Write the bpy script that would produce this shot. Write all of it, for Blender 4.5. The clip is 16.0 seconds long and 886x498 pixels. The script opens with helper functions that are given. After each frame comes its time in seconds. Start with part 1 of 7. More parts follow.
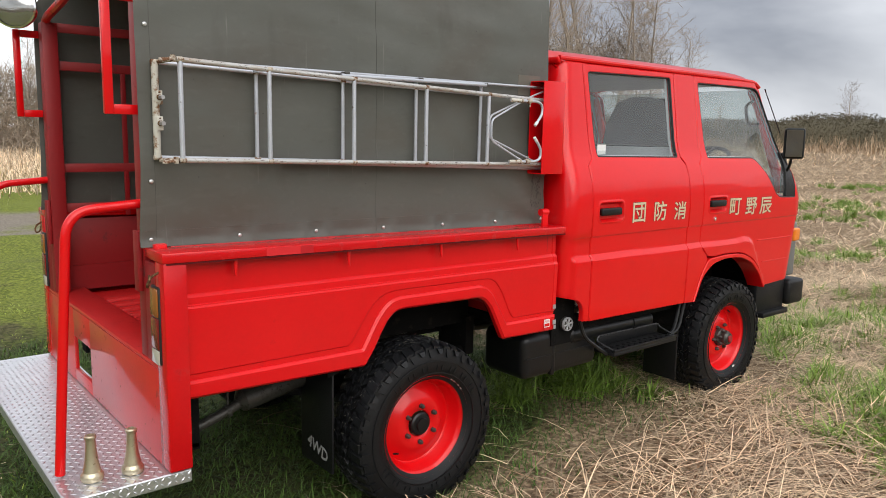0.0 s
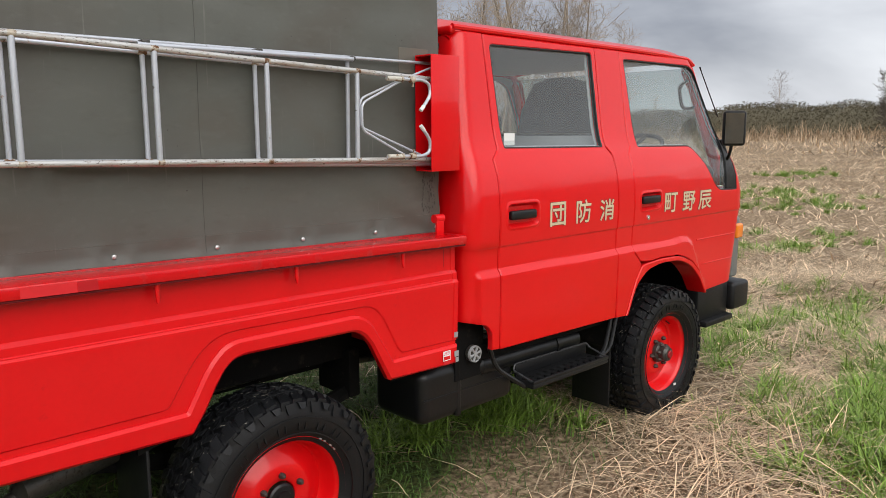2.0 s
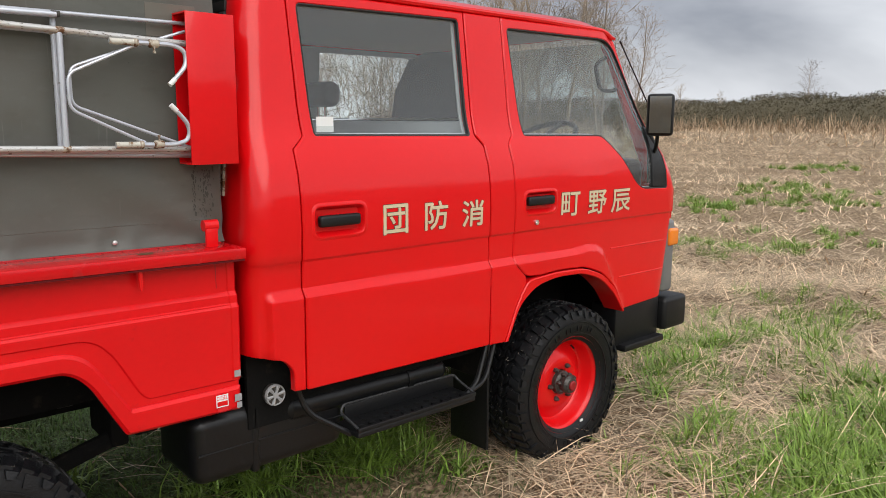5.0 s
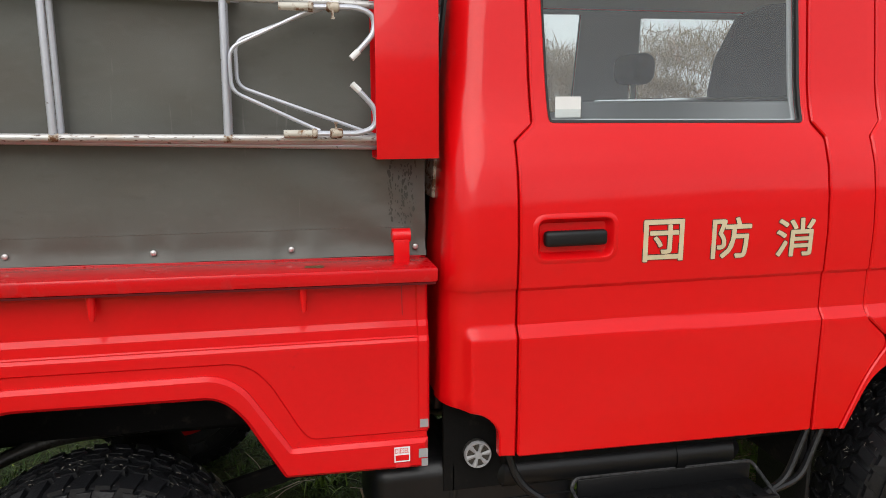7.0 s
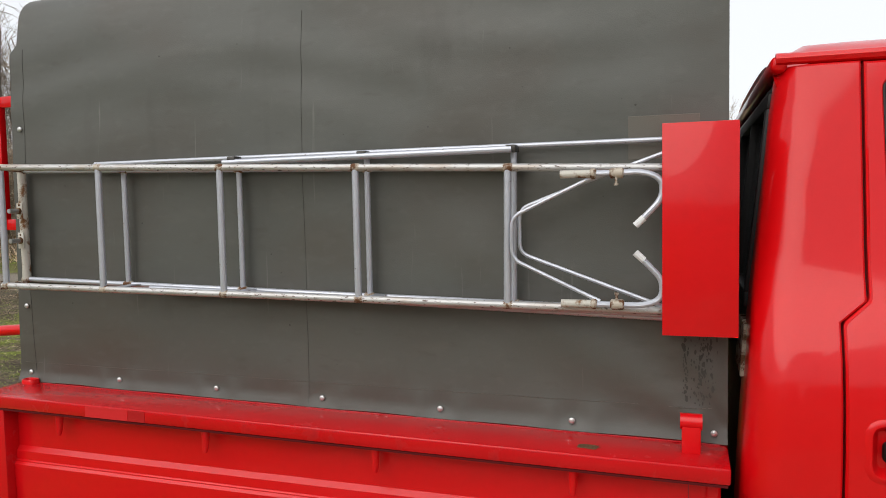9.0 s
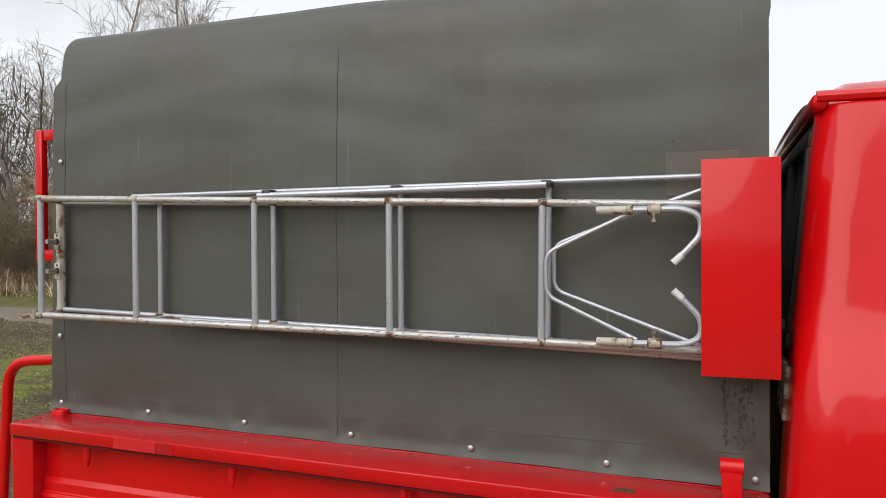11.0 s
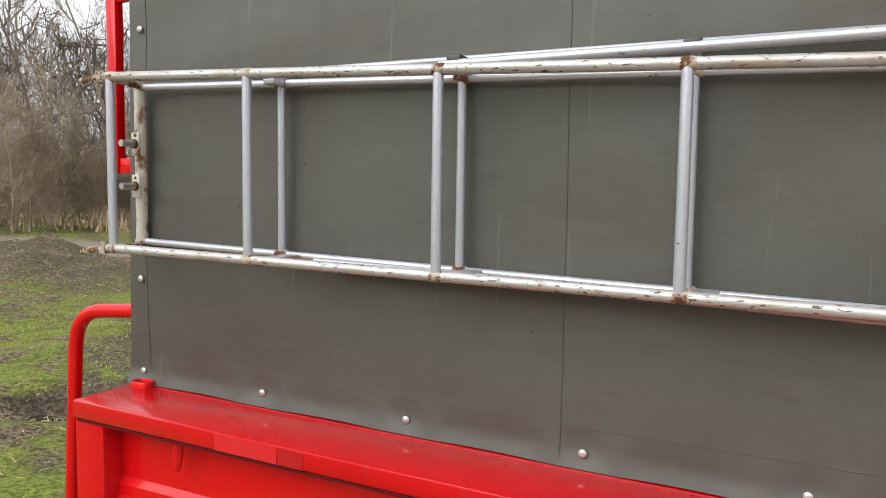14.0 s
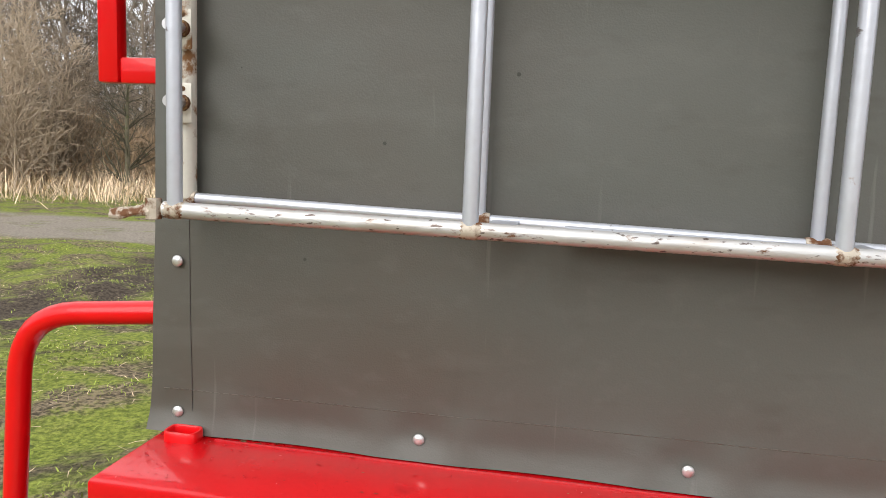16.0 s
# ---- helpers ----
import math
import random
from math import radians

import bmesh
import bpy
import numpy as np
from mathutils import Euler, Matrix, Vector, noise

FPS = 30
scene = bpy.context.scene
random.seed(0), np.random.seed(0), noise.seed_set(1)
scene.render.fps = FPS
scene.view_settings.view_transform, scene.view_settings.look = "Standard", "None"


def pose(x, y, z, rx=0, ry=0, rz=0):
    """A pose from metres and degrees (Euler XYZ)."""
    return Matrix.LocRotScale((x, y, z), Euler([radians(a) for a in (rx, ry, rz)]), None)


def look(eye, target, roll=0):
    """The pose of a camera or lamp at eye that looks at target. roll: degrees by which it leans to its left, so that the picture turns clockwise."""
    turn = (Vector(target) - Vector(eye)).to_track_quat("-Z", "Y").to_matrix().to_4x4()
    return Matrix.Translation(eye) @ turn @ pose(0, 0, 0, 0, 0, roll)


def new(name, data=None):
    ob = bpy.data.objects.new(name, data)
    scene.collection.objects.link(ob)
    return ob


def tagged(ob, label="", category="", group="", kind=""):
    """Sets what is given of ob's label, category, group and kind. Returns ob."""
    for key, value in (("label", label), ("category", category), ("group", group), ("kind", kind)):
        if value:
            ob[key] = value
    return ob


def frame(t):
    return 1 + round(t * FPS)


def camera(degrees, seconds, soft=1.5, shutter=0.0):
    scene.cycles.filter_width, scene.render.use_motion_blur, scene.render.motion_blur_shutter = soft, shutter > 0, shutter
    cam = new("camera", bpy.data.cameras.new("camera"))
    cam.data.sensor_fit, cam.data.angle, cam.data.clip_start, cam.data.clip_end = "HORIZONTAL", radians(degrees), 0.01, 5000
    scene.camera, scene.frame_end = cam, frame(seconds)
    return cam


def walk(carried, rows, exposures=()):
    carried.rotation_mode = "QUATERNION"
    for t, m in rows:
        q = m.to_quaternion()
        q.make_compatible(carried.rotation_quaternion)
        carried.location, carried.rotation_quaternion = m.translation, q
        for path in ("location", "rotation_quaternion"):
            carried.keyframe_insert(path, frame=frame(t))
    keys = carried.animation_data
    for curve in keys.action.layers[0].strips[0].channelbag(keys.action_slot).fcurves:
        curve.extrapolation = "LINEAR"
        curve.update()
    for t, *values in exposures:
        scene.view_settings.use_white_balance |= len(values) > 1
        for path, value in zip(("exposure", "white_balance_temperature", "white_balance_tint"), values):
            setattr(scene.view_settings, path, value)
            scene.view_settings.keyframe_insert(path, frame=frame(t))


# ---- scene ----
cam = camera(60.8, 16.0, soft=0.5)
PATH = [
    (0, (0.118, 0.116, 1.598), (1.375, 1.644, 1.3), 1.1),
    (0.5, (0.311, 0.233, 1.599), (1.608, 1.724, 1.296), 0.0),
    (1, (0.476, 0.34, 1.609), (1.806, 1.806, 1.323), -0.7),
    (1.5, (0.646, 0.434, 1.572), (1.986, 1.889, 1.281), -0.6),
    (2, (0.834, 0.507, 1.569), (2.197, 1.939, 1.264), -0.2),
    (2.5, (0.966, 0.511, 1.55), (2.359, 1.913, 1.247), -0.4),
    (3, (1.178, 0.444, 1.541), (2.574, 1.848, 1.256), -0.3),
    (3.5, (1.337, 0.377, 1.545), (2.702, 1.813, 1.274), -0.4),
    (3.7, (1.383, 0.365, 1.554), (2.737, 1.812, 1.286), -0.4),
    (5.8, (2.313, 0.551, 1.55), (3.5, 2.109, 1.144), 0.6),
    (6, (2.402, 0.569, 1.552), (3.5, 2.189, 1.141), 0.7),
    (6.5, (2.543, 0.721, 1.542), (3.332, 2.513, 1.132), 0.8),
    (7, (2.63, 0.881, 1.551), (3.051, 2.799, 1.17), -0.2),
    (7.5, (2.722, 0.983, 1.559), (2.785, 2.954, 1.229), -1.0),
    (8, (2.849, 1.014, 1.593), (2.568, 2.977, 1.331), -0.9),
    (8.5, (2.92, 1.019, 1.665), (2.429, 2.947, 1.462), -1.0),
    (9, (2.923, 1.027, 1.717), (2.303, 2.924, 1.587), -1.1),
    (9.2, (2.926, 1.021, 1.72), (2.278, 2.911, 1.636), -1.0),
    (11.3, (2.888, 1.043, 1.696), (2.192, 2.917, 1.674), 0.0),
    (11.5, (2.874, 1.066, 1.687), (2.173, 2.938, 1.64), 0.5),
    (12, (2.805, 1.181, 1.625), (2.115, 3.055, 1.511), 1.6),
    (12.5, (2.709, 1.327, 1.637), (2.051, 3.208, 1.465), 1.3),
    (13, (2.629, 1.405, 1.653), (1.973, 3.287, 1.484), 0.9),
    (13.5, (2.496, 1.481, 1.646), (1.727, 3.32, 1.481), 0.9),
    (14, (2.316, 1.629, 1.625), (1.436, 3.417, 1.464), 0.8),
    (14.5, (2.129, 1.718, 1.634), (1.227, 3.494, 1.449), 0.8),
    (15, (1.874, 1.777, 1.607), (1.119, 3.616, 1.382), 1.6),
    (15.5, (1.715, 1.828, 1.586), (1.204, 3.741, 1.3), 2.4),
    (16, (1.506, 1.902, 1.568), (1.178, 3.86, 1.323), 2.2),
]
EXPOSURES = [(0, 0.45), (3.5, 0.43), (6, 0.41), (7.5, 0.34), (9, 0.17), (11.5, 0.15), (12.5, 0.36), (14, 0.60), (15, 0.72), (16, 0.82)]
walk(cam, [(t, look(eye, target, roll)) for t, eye, target, roll in PATH], EXPOSURES)

# ---- sky and light ----
SUN_EL, SUN_ROT = 42.0, 200.0
world = bpy.data.worlds.new("sky")
scene.world = world
world.use_nodes = True
wn, wl = world.node_tree.nodes, world.node_tree.links
wn.clear()


def wnode(kind, **kw):
    n = wn.new(kind)
    for k, v in kw.items():
        n.inputs[k].default_value = v
    return n


sky = wn.new("ShaderNodeTexSky")
sky.sky_type, sky.sun_disc = "NISHITA", False
sky.sun_elevation, sky.sun_rotation = radians(SUN_EL), radians(SUN_ROT)
sky.dust_density = 3.0
w_out, w_bg = wn.new("ShaderNodeOutputWorld"), wnode("ShaderNodeBackground", Strength=0.135)
w_co = wn.new("ShaderNodeTexCoord")
# the cloud deck: large dark bellies and bright gaps, flattened towards the horizon
w_map = wn.new("ShaderNodeMapping")
w_map.inputs["Scale"].default_value = (1.0, 1.0, 2.6)
w_map.inputs["Location"].default_value = (0.35, 0.1, 0.2)
w_big = wnode("ShaderNodeTexNoise", Scale=1.5, Detail=6.0, Roughness=0.52, Distortion=0.25)
w_ramp = wn.new("ShaderNodeValToRGB")
w_ramp.color_ramp.elements[0].position, w_ramp.color_ramp.elements[0].color = 0.20, (1.9, 2.0, 2.3, 1)
w_ramp.color_ramp.elements[1].position, w_ramp.color_ramp.elements[1].color = 0.62, (6.6, 6.75, 7.0, 1)
w_mix = wn.new("ShaderNodeMix")
w_mix.data_type = "RGBA"
w_mix.inputs[0].default_value = 0.93
wl.new(w_co.outputs["Generated"], w_map.inputs["Vector"])
wl.new(w_map.outputs["Vector"], w_big.inputs["Vector"])
# a rain cloud stands beyond the cab, above a pale strip at the horizon
w_dir = wn.new("ShaderNodeVectorMath")
w_dir.operation = "DOT_PRODUCT"
w_dir.inputs[1].default_value = (0.87, 0.40, 0.28)
w_dark = wnode("ShaderNodeMapRange", **{"From Min": 0.82, "From Max": 0.98, "To Min": 0.06, "To Max": -0.27})
w_sep = wn.new("ShaderNodeSeparateXYZ")
w_low = wnode("ShaderNodeMapRange", **{"From Min": 0.03, "From Max": 0.13, "To Min": 0.14, "To Max": 0.0})
w_a, w_b = wn.new("ShaderNodeMath"), wn.new("ShaderNodeMath")
wl.new(w_co.outputs["Generated"], w_dir.inputs[0])
wl.new(w_co.outputs["Generated"], w_sep.inputs[0])
wl.new(w_dir.outputs["Value"], w_dark.inputs["Value"])
wl.new(w_sep.outputs["Z"], w_low.inputs["Value"])
wl.new(w_dark.outputs["Result"], w_a.inputs[0])
wl.new(w_low.outputs["Result"], w_a.inputs[1])
wl.new(w_a.outputs[0], w_b.inputs[0])
wl.new(w_big.outputs["Fac"], w_b.inputs[1])
wl.new(w_b.outputs[0], w_ramp.inputs["Fac"])
wl.new(sky.outputs["Color"], w_mix.inputs[6])
wl.new(w_ramp.outputs["Color"], w_mix.inputs[7])
wl.new(w_mix.outputs[2], w_bg.inputs["Color"])
wl.new(w_bg.outputs["Background"], w_out.inputs["Surface"])

sun = new("sun", bpy.data.lights.new("sun", "SUN"))
sun.data.energy, sun.data.angle, sun.data.color = 1.5, radians(60), (1.0, 0.965, 0.925)
sun.matrix_basis = pose(0, 0, 20, 90 - SUN_EL, 0, 180 - SUN_ROT)


# ---- materials ----
def material(name, base, rough=0.5, metal=0.0, vary=0.12, scale=6.0, fine=90.0, bump=0.05, coat=0.0, dirt=None, dirt_at=0.62, rand=0.0, spec=0.5, stretch=(1, 1, 1), rand_island=0.0, stains=()):
    """A surface with variation at two scales: large blotches and fine grain, with relief; dirt: a second colour that shows in patches."""
    m = bpy.data.materials.new(name)
    m.use_nodes = True
    n, l = m.node_tree.nodes, m.node_tree.links
    b = n["Principled BSDF"]
    b.inputs["Roughness"].default_value, b.inputs["Metallic"].default_value = rough, metal
    b.inputs["Coat Weight"].default_value = coat
    b.inputs["Coat Roughness"].default_value = 0.06
    b.inputs["Specular IOR Level"].default_value = spec
    co = n.new("ShaderNodeTexCoord")
    mp = n.new("ShaderNodeMapping")
    mp.inputs["Scale"].default_value = stretch
    l.new(co.outputs["Object"], mp.inputs["Vector"])
    big, small = n.new("ShaderNodeTexNoise"), n.new("ShaderNodeTexNoise")
    big.inputs["Scale"].default_value, big.inputs["Detail"].default_value = scale, 5.0
    small.inputs["Scale"].default_value, small.inputs["Detail"].default_value = fine, 3.0
    l.new(mp.outputs["Vector"], big.inputs["Vector"])
    l.new(mp.outputs["Vector"], small.inputs["Vector"])
    hsv = n.new("ShaderNodeHueSaturation")
    hsv.inputs["Color"].default_value = (*base, 1)
    mix = n.new("ShaderNodeMath")
    mix.operation = "MULTIPLY_ADD"
    l.new(big.outputs["Fac"], mix.inputs[0])
    mix.inputs[1].default_value, mix.inputs[2].default_value = 2 * vary, 1 - vary
    add = n.new("ShaderNodeMath")
    add.operation = "MULTIPLY_ADD"
    l.new(small.outputs["Fac"], add.inputs[0])
    add.inputs[1].default_value = vary
    l.new(mix.outputs[0], add.inputs[2])
    last = add
    if rand or rand_island:
        if rand_island:
            src = n.new("ShaderNodeNewGeometry").outputs["Random Per Island"]
        else:
            src = n.new("ShaderNodeObjectInfo").outputs["Random"]
        r = n.new("ShaderNodeMath")
        r.operation = "MULTIPLY_ADD"
        l.new(src, r.inputs[0])
        r.inputs[1].default_value, r.inputs[2].default_value = 2 * (rand or rand_island), 1 - (rand or rand_island)
        t = n.new("ShaderNodeMath")
        t.operation = "MULTIPLY"
        l.new(r.outputs[0], t.inputs[0])
        l.new(add.outputs[0], t.inputs[1])
        last = t
    l.new(last.outputs[0], hsv.inputs["Value"])
    colour = hsv.outputs["Color"]
    if dirt:
        dn = n.new("ShaderNodeTexNoise")
        dn.inputs["Scale"].default_value, dn.inputs["Detail"].default_value, dn.inputs["Roughness"].default_value = scale * 2.3, 8.0, 0.65
        l.new(mp.outputs["Vector"], dn.inputs["Vector"])
        ramp = n.new("ShaderNodeMapRange")
        ramp.inputs["From Min"].default_value, ramp.inputs["From Max"].default_value = dirt_at, dirt_at + 0.1
        l.new(dn.outputs["Fac"], ramp.inputs["Value"])
        dm = n.new("ShaderNodeMix")
        dm.data_type = "RGBA"
        l.new(ramp.outputs["Result"], dm.inputs[0])
        l.new(colour, dm.inputs[6])
        dm.inputs[7].default_value = (*dirt, 1)
        colour = dm.outputs[2]
        rr = n.new("ShaderNodeMapRange")
        rr.inputs["To Min"].default_value, rr.inputs["To Max"].default_value = rough, min(1.0, rough + 0.35)
        l.new(ramp.outputs["Result"], rr.inputs["Value"])
        l.new(rr.outputs["Result"], b.inputs["Roughness"])
    for tint, sx_, sz_, lo, hi, most in stains:   # soft-edged marks of another tint
        sm = n.new("ShaderNodeMapping")
        sm.inputs["Scale"].default_value = (sx_, 1.0, sz_)
        l.new(co.outputs["Object"], sm.inputs["Vector"])
        sn = n.new("ShaderNodeTexNoise")
        sn.inputs["Scale"].default_value, sn.inputs["Detail"].default_value = 1.0, 5.0
        l.new(sm.outputs["Vector"], sn.inputs["Vector"])
        sr = n.new("ShaderNodeMapRange")
        sr.inputs["From Min"].default_value, sr.inputs["From Max"].default_value, sr.inputs["To Max"].default_value = lo, hi, most
        l.new(sn.outputs["Fac"], sr.inputs["Value"])
        sx = n.new("ShaderNodeMix")
        sx.data_type = "RGBA"
        l.new(sr.outputs["Result"], sx.inputs[0])
        l.new(colour, sx.inputs[6])
        sx.inputs[7].default_value = (*tint, 1)
        colour = sx.outputs[2]
    l.new(colour, b.inputs["Base Color"])
    if bump:
        bn = n.new("ShaderNodeBump")
        bn.inputs["Strength"].default_value, bn.inputs["Distance"].default_value = bump, 0.01
        l.new(small.outputs["Fac"], bn.inputs["Height"])
        l.new(bn.outputs["Normal"], b.inputs["Normal"])
    return m


RED = material("red_paint", (0.63, 0.0030, 0.0052), 0.34, vary=0.05, scale=2.5, fine=40, bump=0.004, coat=0.50, spec=0.18)
RED_RAIL = material("red_rail_paint", (0.51, 0.0035, 0.0065), 0.26, vary=0.16, scale=5, fine=150, bump=0.03, coat=0.42, spec=0.20, dirt=(0.44, 0.005, 0.009), dirt_at=0.60)
RED_BED = material("red_bed_paint", (0.62, 0.0035, 0.0065), 0.32, vary=0.10, scale=3, fine=60, bump=0.012, coat=0.40, spec=0.20, dirt=(0.48, 0.006, 0.009), dirt_at=0.66)
RED_TOUCH = material("faded_red_touch_up", (0.60, 0.014, 0.020), 0.4, vary=0.08, scale=8, coat=0.1)
RED_IN2 = material("dark_red_touch_up", (0.42, 0.006, 0.012), 0.3, vary=0.08, scale=8, coat=0.2)
RED_WORN = material("worn_red_paint", (0.52, 0.010, 0.010), 0.40, vary=0.18, scale=7, fine=70, bump=0.03, coat=0.55, dirt=(0.12, 0.03, 0.025), dirt_at=0.62)
# red darkened for the shade inside the bed; hub dial and seam share it
RED_SHADED = material("shade_darkened_red", (0.24, 0.006, 0.008), 0.5, vary=0.15, scale=6, fine=70, bump=0.03, dirt=(0.09, 0.02, 0.018), dirt_at=0.63)
BLACK = material("black_paint", (0.0048, 0.0050, 0.0056), 0.36, vary=0.3, scale=6, fine=60, bump=0.06, spec=0.38, dirt=(0.014, 0.0135, 0.013), dirt_at=0.62)
CHASSIS = material("sooty_chassis", (0.0042, 0.004, 0.0038), 0.92, vary=0.3, scale=8, bump=0.15, spec=0.15, dirt=(0.018, 0.015, 0.012), dirt_at=0.58)
PALER_EDGE = material("paler_black_edge", (0.035, 0.036, 0.038), 0.4, vary=0.4, scale=30, fine=120, bump=0.05, dirt=(0.008, 0.008, 0.008), dirt_at=0.52)
PLASTIC = material("black_plastic", (0.0052, 0.0054, 0.006), 0.44, vary=0.15, scale=12, fine=300, bump=0.08, spec=0.34)
RUBBER = material("tyre_rubber", (0.0040, 0.0043, 0.0052), 0.46, vary=0.3, scale=14, fine=200, bump=0.22, spec=0.34, dirt=(0.016, 0.015, 0.014), dirt_at=0.68)
SEAL = material("rubber_seal", (0.012, 0.012, 0.012), 0.6, vary=0.1)
GALV = material("silver_painted_steel", (0.50, 0.52, 0.57), 0.34, 0.48, vary=0.12, scale=14, fine=120, bump=0.05, dirt=(0.26, 0.13, 0.06), dirt_at=0.665, stains=(((0.10, 0.07, 0.05), 40.0, 60.0, 0.69, 0.73, 0.8),))
GALV_RUST = material("silver_paint_with_rust_streaks", (0.49, 0.485, 0.475), 0.40, 0.45, vary=0.14, scale=40, fine=160, bump=0.08, dirt=(0.14, 0.058, 0.022), dirt_at=0.60, stretch=(0.45, 1, 1.2), stains=(((0.30, 0.19, 0.10), 9.0, 40.0, 0.52, 0.70, 0.5), ((0.07, 0.04, 0.028), 70.0, 260.0, 0.62, 0.67, 0.9)))
RUSTY = material("rusted_steel", (0.42, 0.37, 0.30), 0.55, 0.15, vary=0.2, scale=22, fine=200, bump=0.1, dirt=(0.13, 0.055, 0.022), dirt_at=0.46)
CREAMY = material("cream_paint_with_rust", (0.50, 0.48, 0.42), 0.5, 0.1, vary=0.12, scale=14, fine=150, bump=0.06, dirt=(0.20, 0.098, 0.038), dirt_at=0.51)
GREASE = material("greasy_steel", (0.055, 0.052, 0.047), 0.42, 0.5, vary=0.4, scale=30, fine=120, bump=0.1, dirt=(0.03, 0.025, 0.02), dirt_at=0.55)
RUST = material("brown_rust", (0.075, 0.038, 0.020), 0.9, 0.0, vary=0.4, scale=60, fine=300, bump=0.3, spec=0.12, dirt=(0.24, 0.16, 0.08), dirt_at=0.50)
CHROME = material("chrome", (0.75, 0.76, 0.78), 0.12, 1.0, vary=0.05, scale=20, bump=0.0)
STEEL = material("bare_steel", (0.52, 0.52, 0.53), 0.32, 0.9, vary=0.15, scale=30, bump=0.03, dirt=(0.2, 0.13, 0.08), dirt_at=0.66)
ALU = material("aluminium_tread_plate", (0.62, 0.63, 0.66), 0.33, 0.85, vary=0.12, scale=9, fine=120, bump=0.03, dirt=(0.30, 0.29, 0.27), dirt_at=0.62)
MUDBIT = material("dried_mud_and_straw", (0.22, 0.20, 0.17), 0.9, vary=0.3, rand_island=0.5)
# near-black red for the shaded groove below the bed rail
RED_GROOVE_SHADE = material("groove_shade_red", (0.085, 0.004, 0.005), 0.85, vary=0.3, scale=20, spec=0.2)
SNAPS = material("dull_silver_snap", (0.56, 0.56, 0.55), 0.34, 0.7, vary=0.15, scale=60, bump=0.02)
BRASS = material("dull_brass", (0.52, 0.46, 0.33), 0.36, 0.9, vary=0.2, scale=25, fine=150, bump=0.05, dirt=(0.22, 0.16, 0.08), dirt_at=0.6)
CANVAS = material("olive_grey_tarpaulin", (0.080, 0.082, 0.071), 0.50, vary=0.13, scale=1.6, fine=420, bump=0.06, spec=0.50, stains=(((0.074, 0.060, 0.046), 1.7, 2.6, 0.48, 0.72, 0.7), ((0.115, 0.114, 0.100), 5.0, 17.0, 0.56, 0.80, 0.55), ((0.058, 0.055, 0.045), 9.0, 2.2, 0.62, 0.80, 0.6), ((0.19, 0.187, 0.168), 55.0, 3.0, 0.68, 0.78, 0.6), ((0.135, 0.134, 0.120), 26.0, 40.0, 0.56, 0.80, 0.24), ((0.064, 0.060, 0.050), 14.0, 38.0, 0.60, 0.78, 0.5)))
def crease(m, sets):
    """Adds soft relief to a material: rows of (scale along x, scale along z, strength)."""
    n, l = m.node_tree.nodes, m.node_tree.links
    b = n["Principled BSDF"]
    last = b.inputs["Normal"].links[0].from_socket
    co = n.new("ShaderNodeTexCoord")
    for sx_, sz_, strength in sets:
        mp = n.new("ShaderNodeMapping")
        mp.inputs["Scale"].default_value = (sx_, 1.0, sz_)
        mp.inputs["Rotation"].default_value = (0, 0.12 * strength, 0)
        t = n.new("ShaderNodeTexNoise")
        t.inputs["Scale"].default_value, t.inputs["Detail"].default_value, t.inputs["Roughness"].default_value, t.inputs["Distortion"].default_value = 1.0, 2.0, 0.4, 0.4
        bn = n.new("ShaderNodeBump")
        bn.inputs["Strength"].default_value, bn.inputs["Distance"].default_value = strength, 0.02
        l.new(co.outputs["Object"], mp.inputs["Vector"])
        l.new(mp.outputs["Vector"], t.inputs["Vector"])
        l.new(t.outputs["Fac"], bn.inputs["Height"])
        l.new(last, bn.inputs["Normal"])
        last = bn.outputs["Normal"]
    l.new(last, b.inputs["Normal"])


crease(CANVAS, ((1.5, 6.0, 0.16), (5.0, 9.0, 0.05)))
MILDEW = material("black_mildew", (0.045, 0.044, 0.038), 0.8, vary=0.3, scale=30)
PATCH = material("tarpaulin_patch", (0.118, 0.108, 0.088), 0.55, vary=0.1, scale=5, fine=420, bump=0.06)
THREAD = material("dark_seam", (0.058, 0.057, 0.050), 0.8, vary=0.2)
CREAM = material("cream_lettering", (0.54, 0.46, 0.30), 0.5, vary=0.12, scale=40, dirt=(0.35, 0.26, 0.15), dirt_at=0.63)
LETTER_EDGE = material("dark_lettering_edge", (0.06, 0.02, 0.015), 0.6, vary=0.1)
WHITE = material("white_sticker", (0.72, 0.73, 0.72), 0.5, vary=0.05)
SEAT = material("dark_grey_upholstery", (0.075, 0.08, 0.095), 0.85, vary=0.15, scale=15, fine=400, bump=0.1)
TRIM = material("grey_cab_trim", (0.52, 0.55, 0.58), 0.7, vary=0.08, scale=8, bump=0.04)
LINING = material("pale_grey_headlining", (0.42, 0.42, 0.41), 0.85, vary=0.06, scale=5, bump=0.04)
CAPGREY = material("grey_plastic_cap", (0.27, 0.275, 0.28), 0.45, vary=0.15, scale=40)
GREY = material("silver_grey_bezel", (0.19, 0.195, 0.20), 0.4, 0.4, vary=0.1, scale=20)


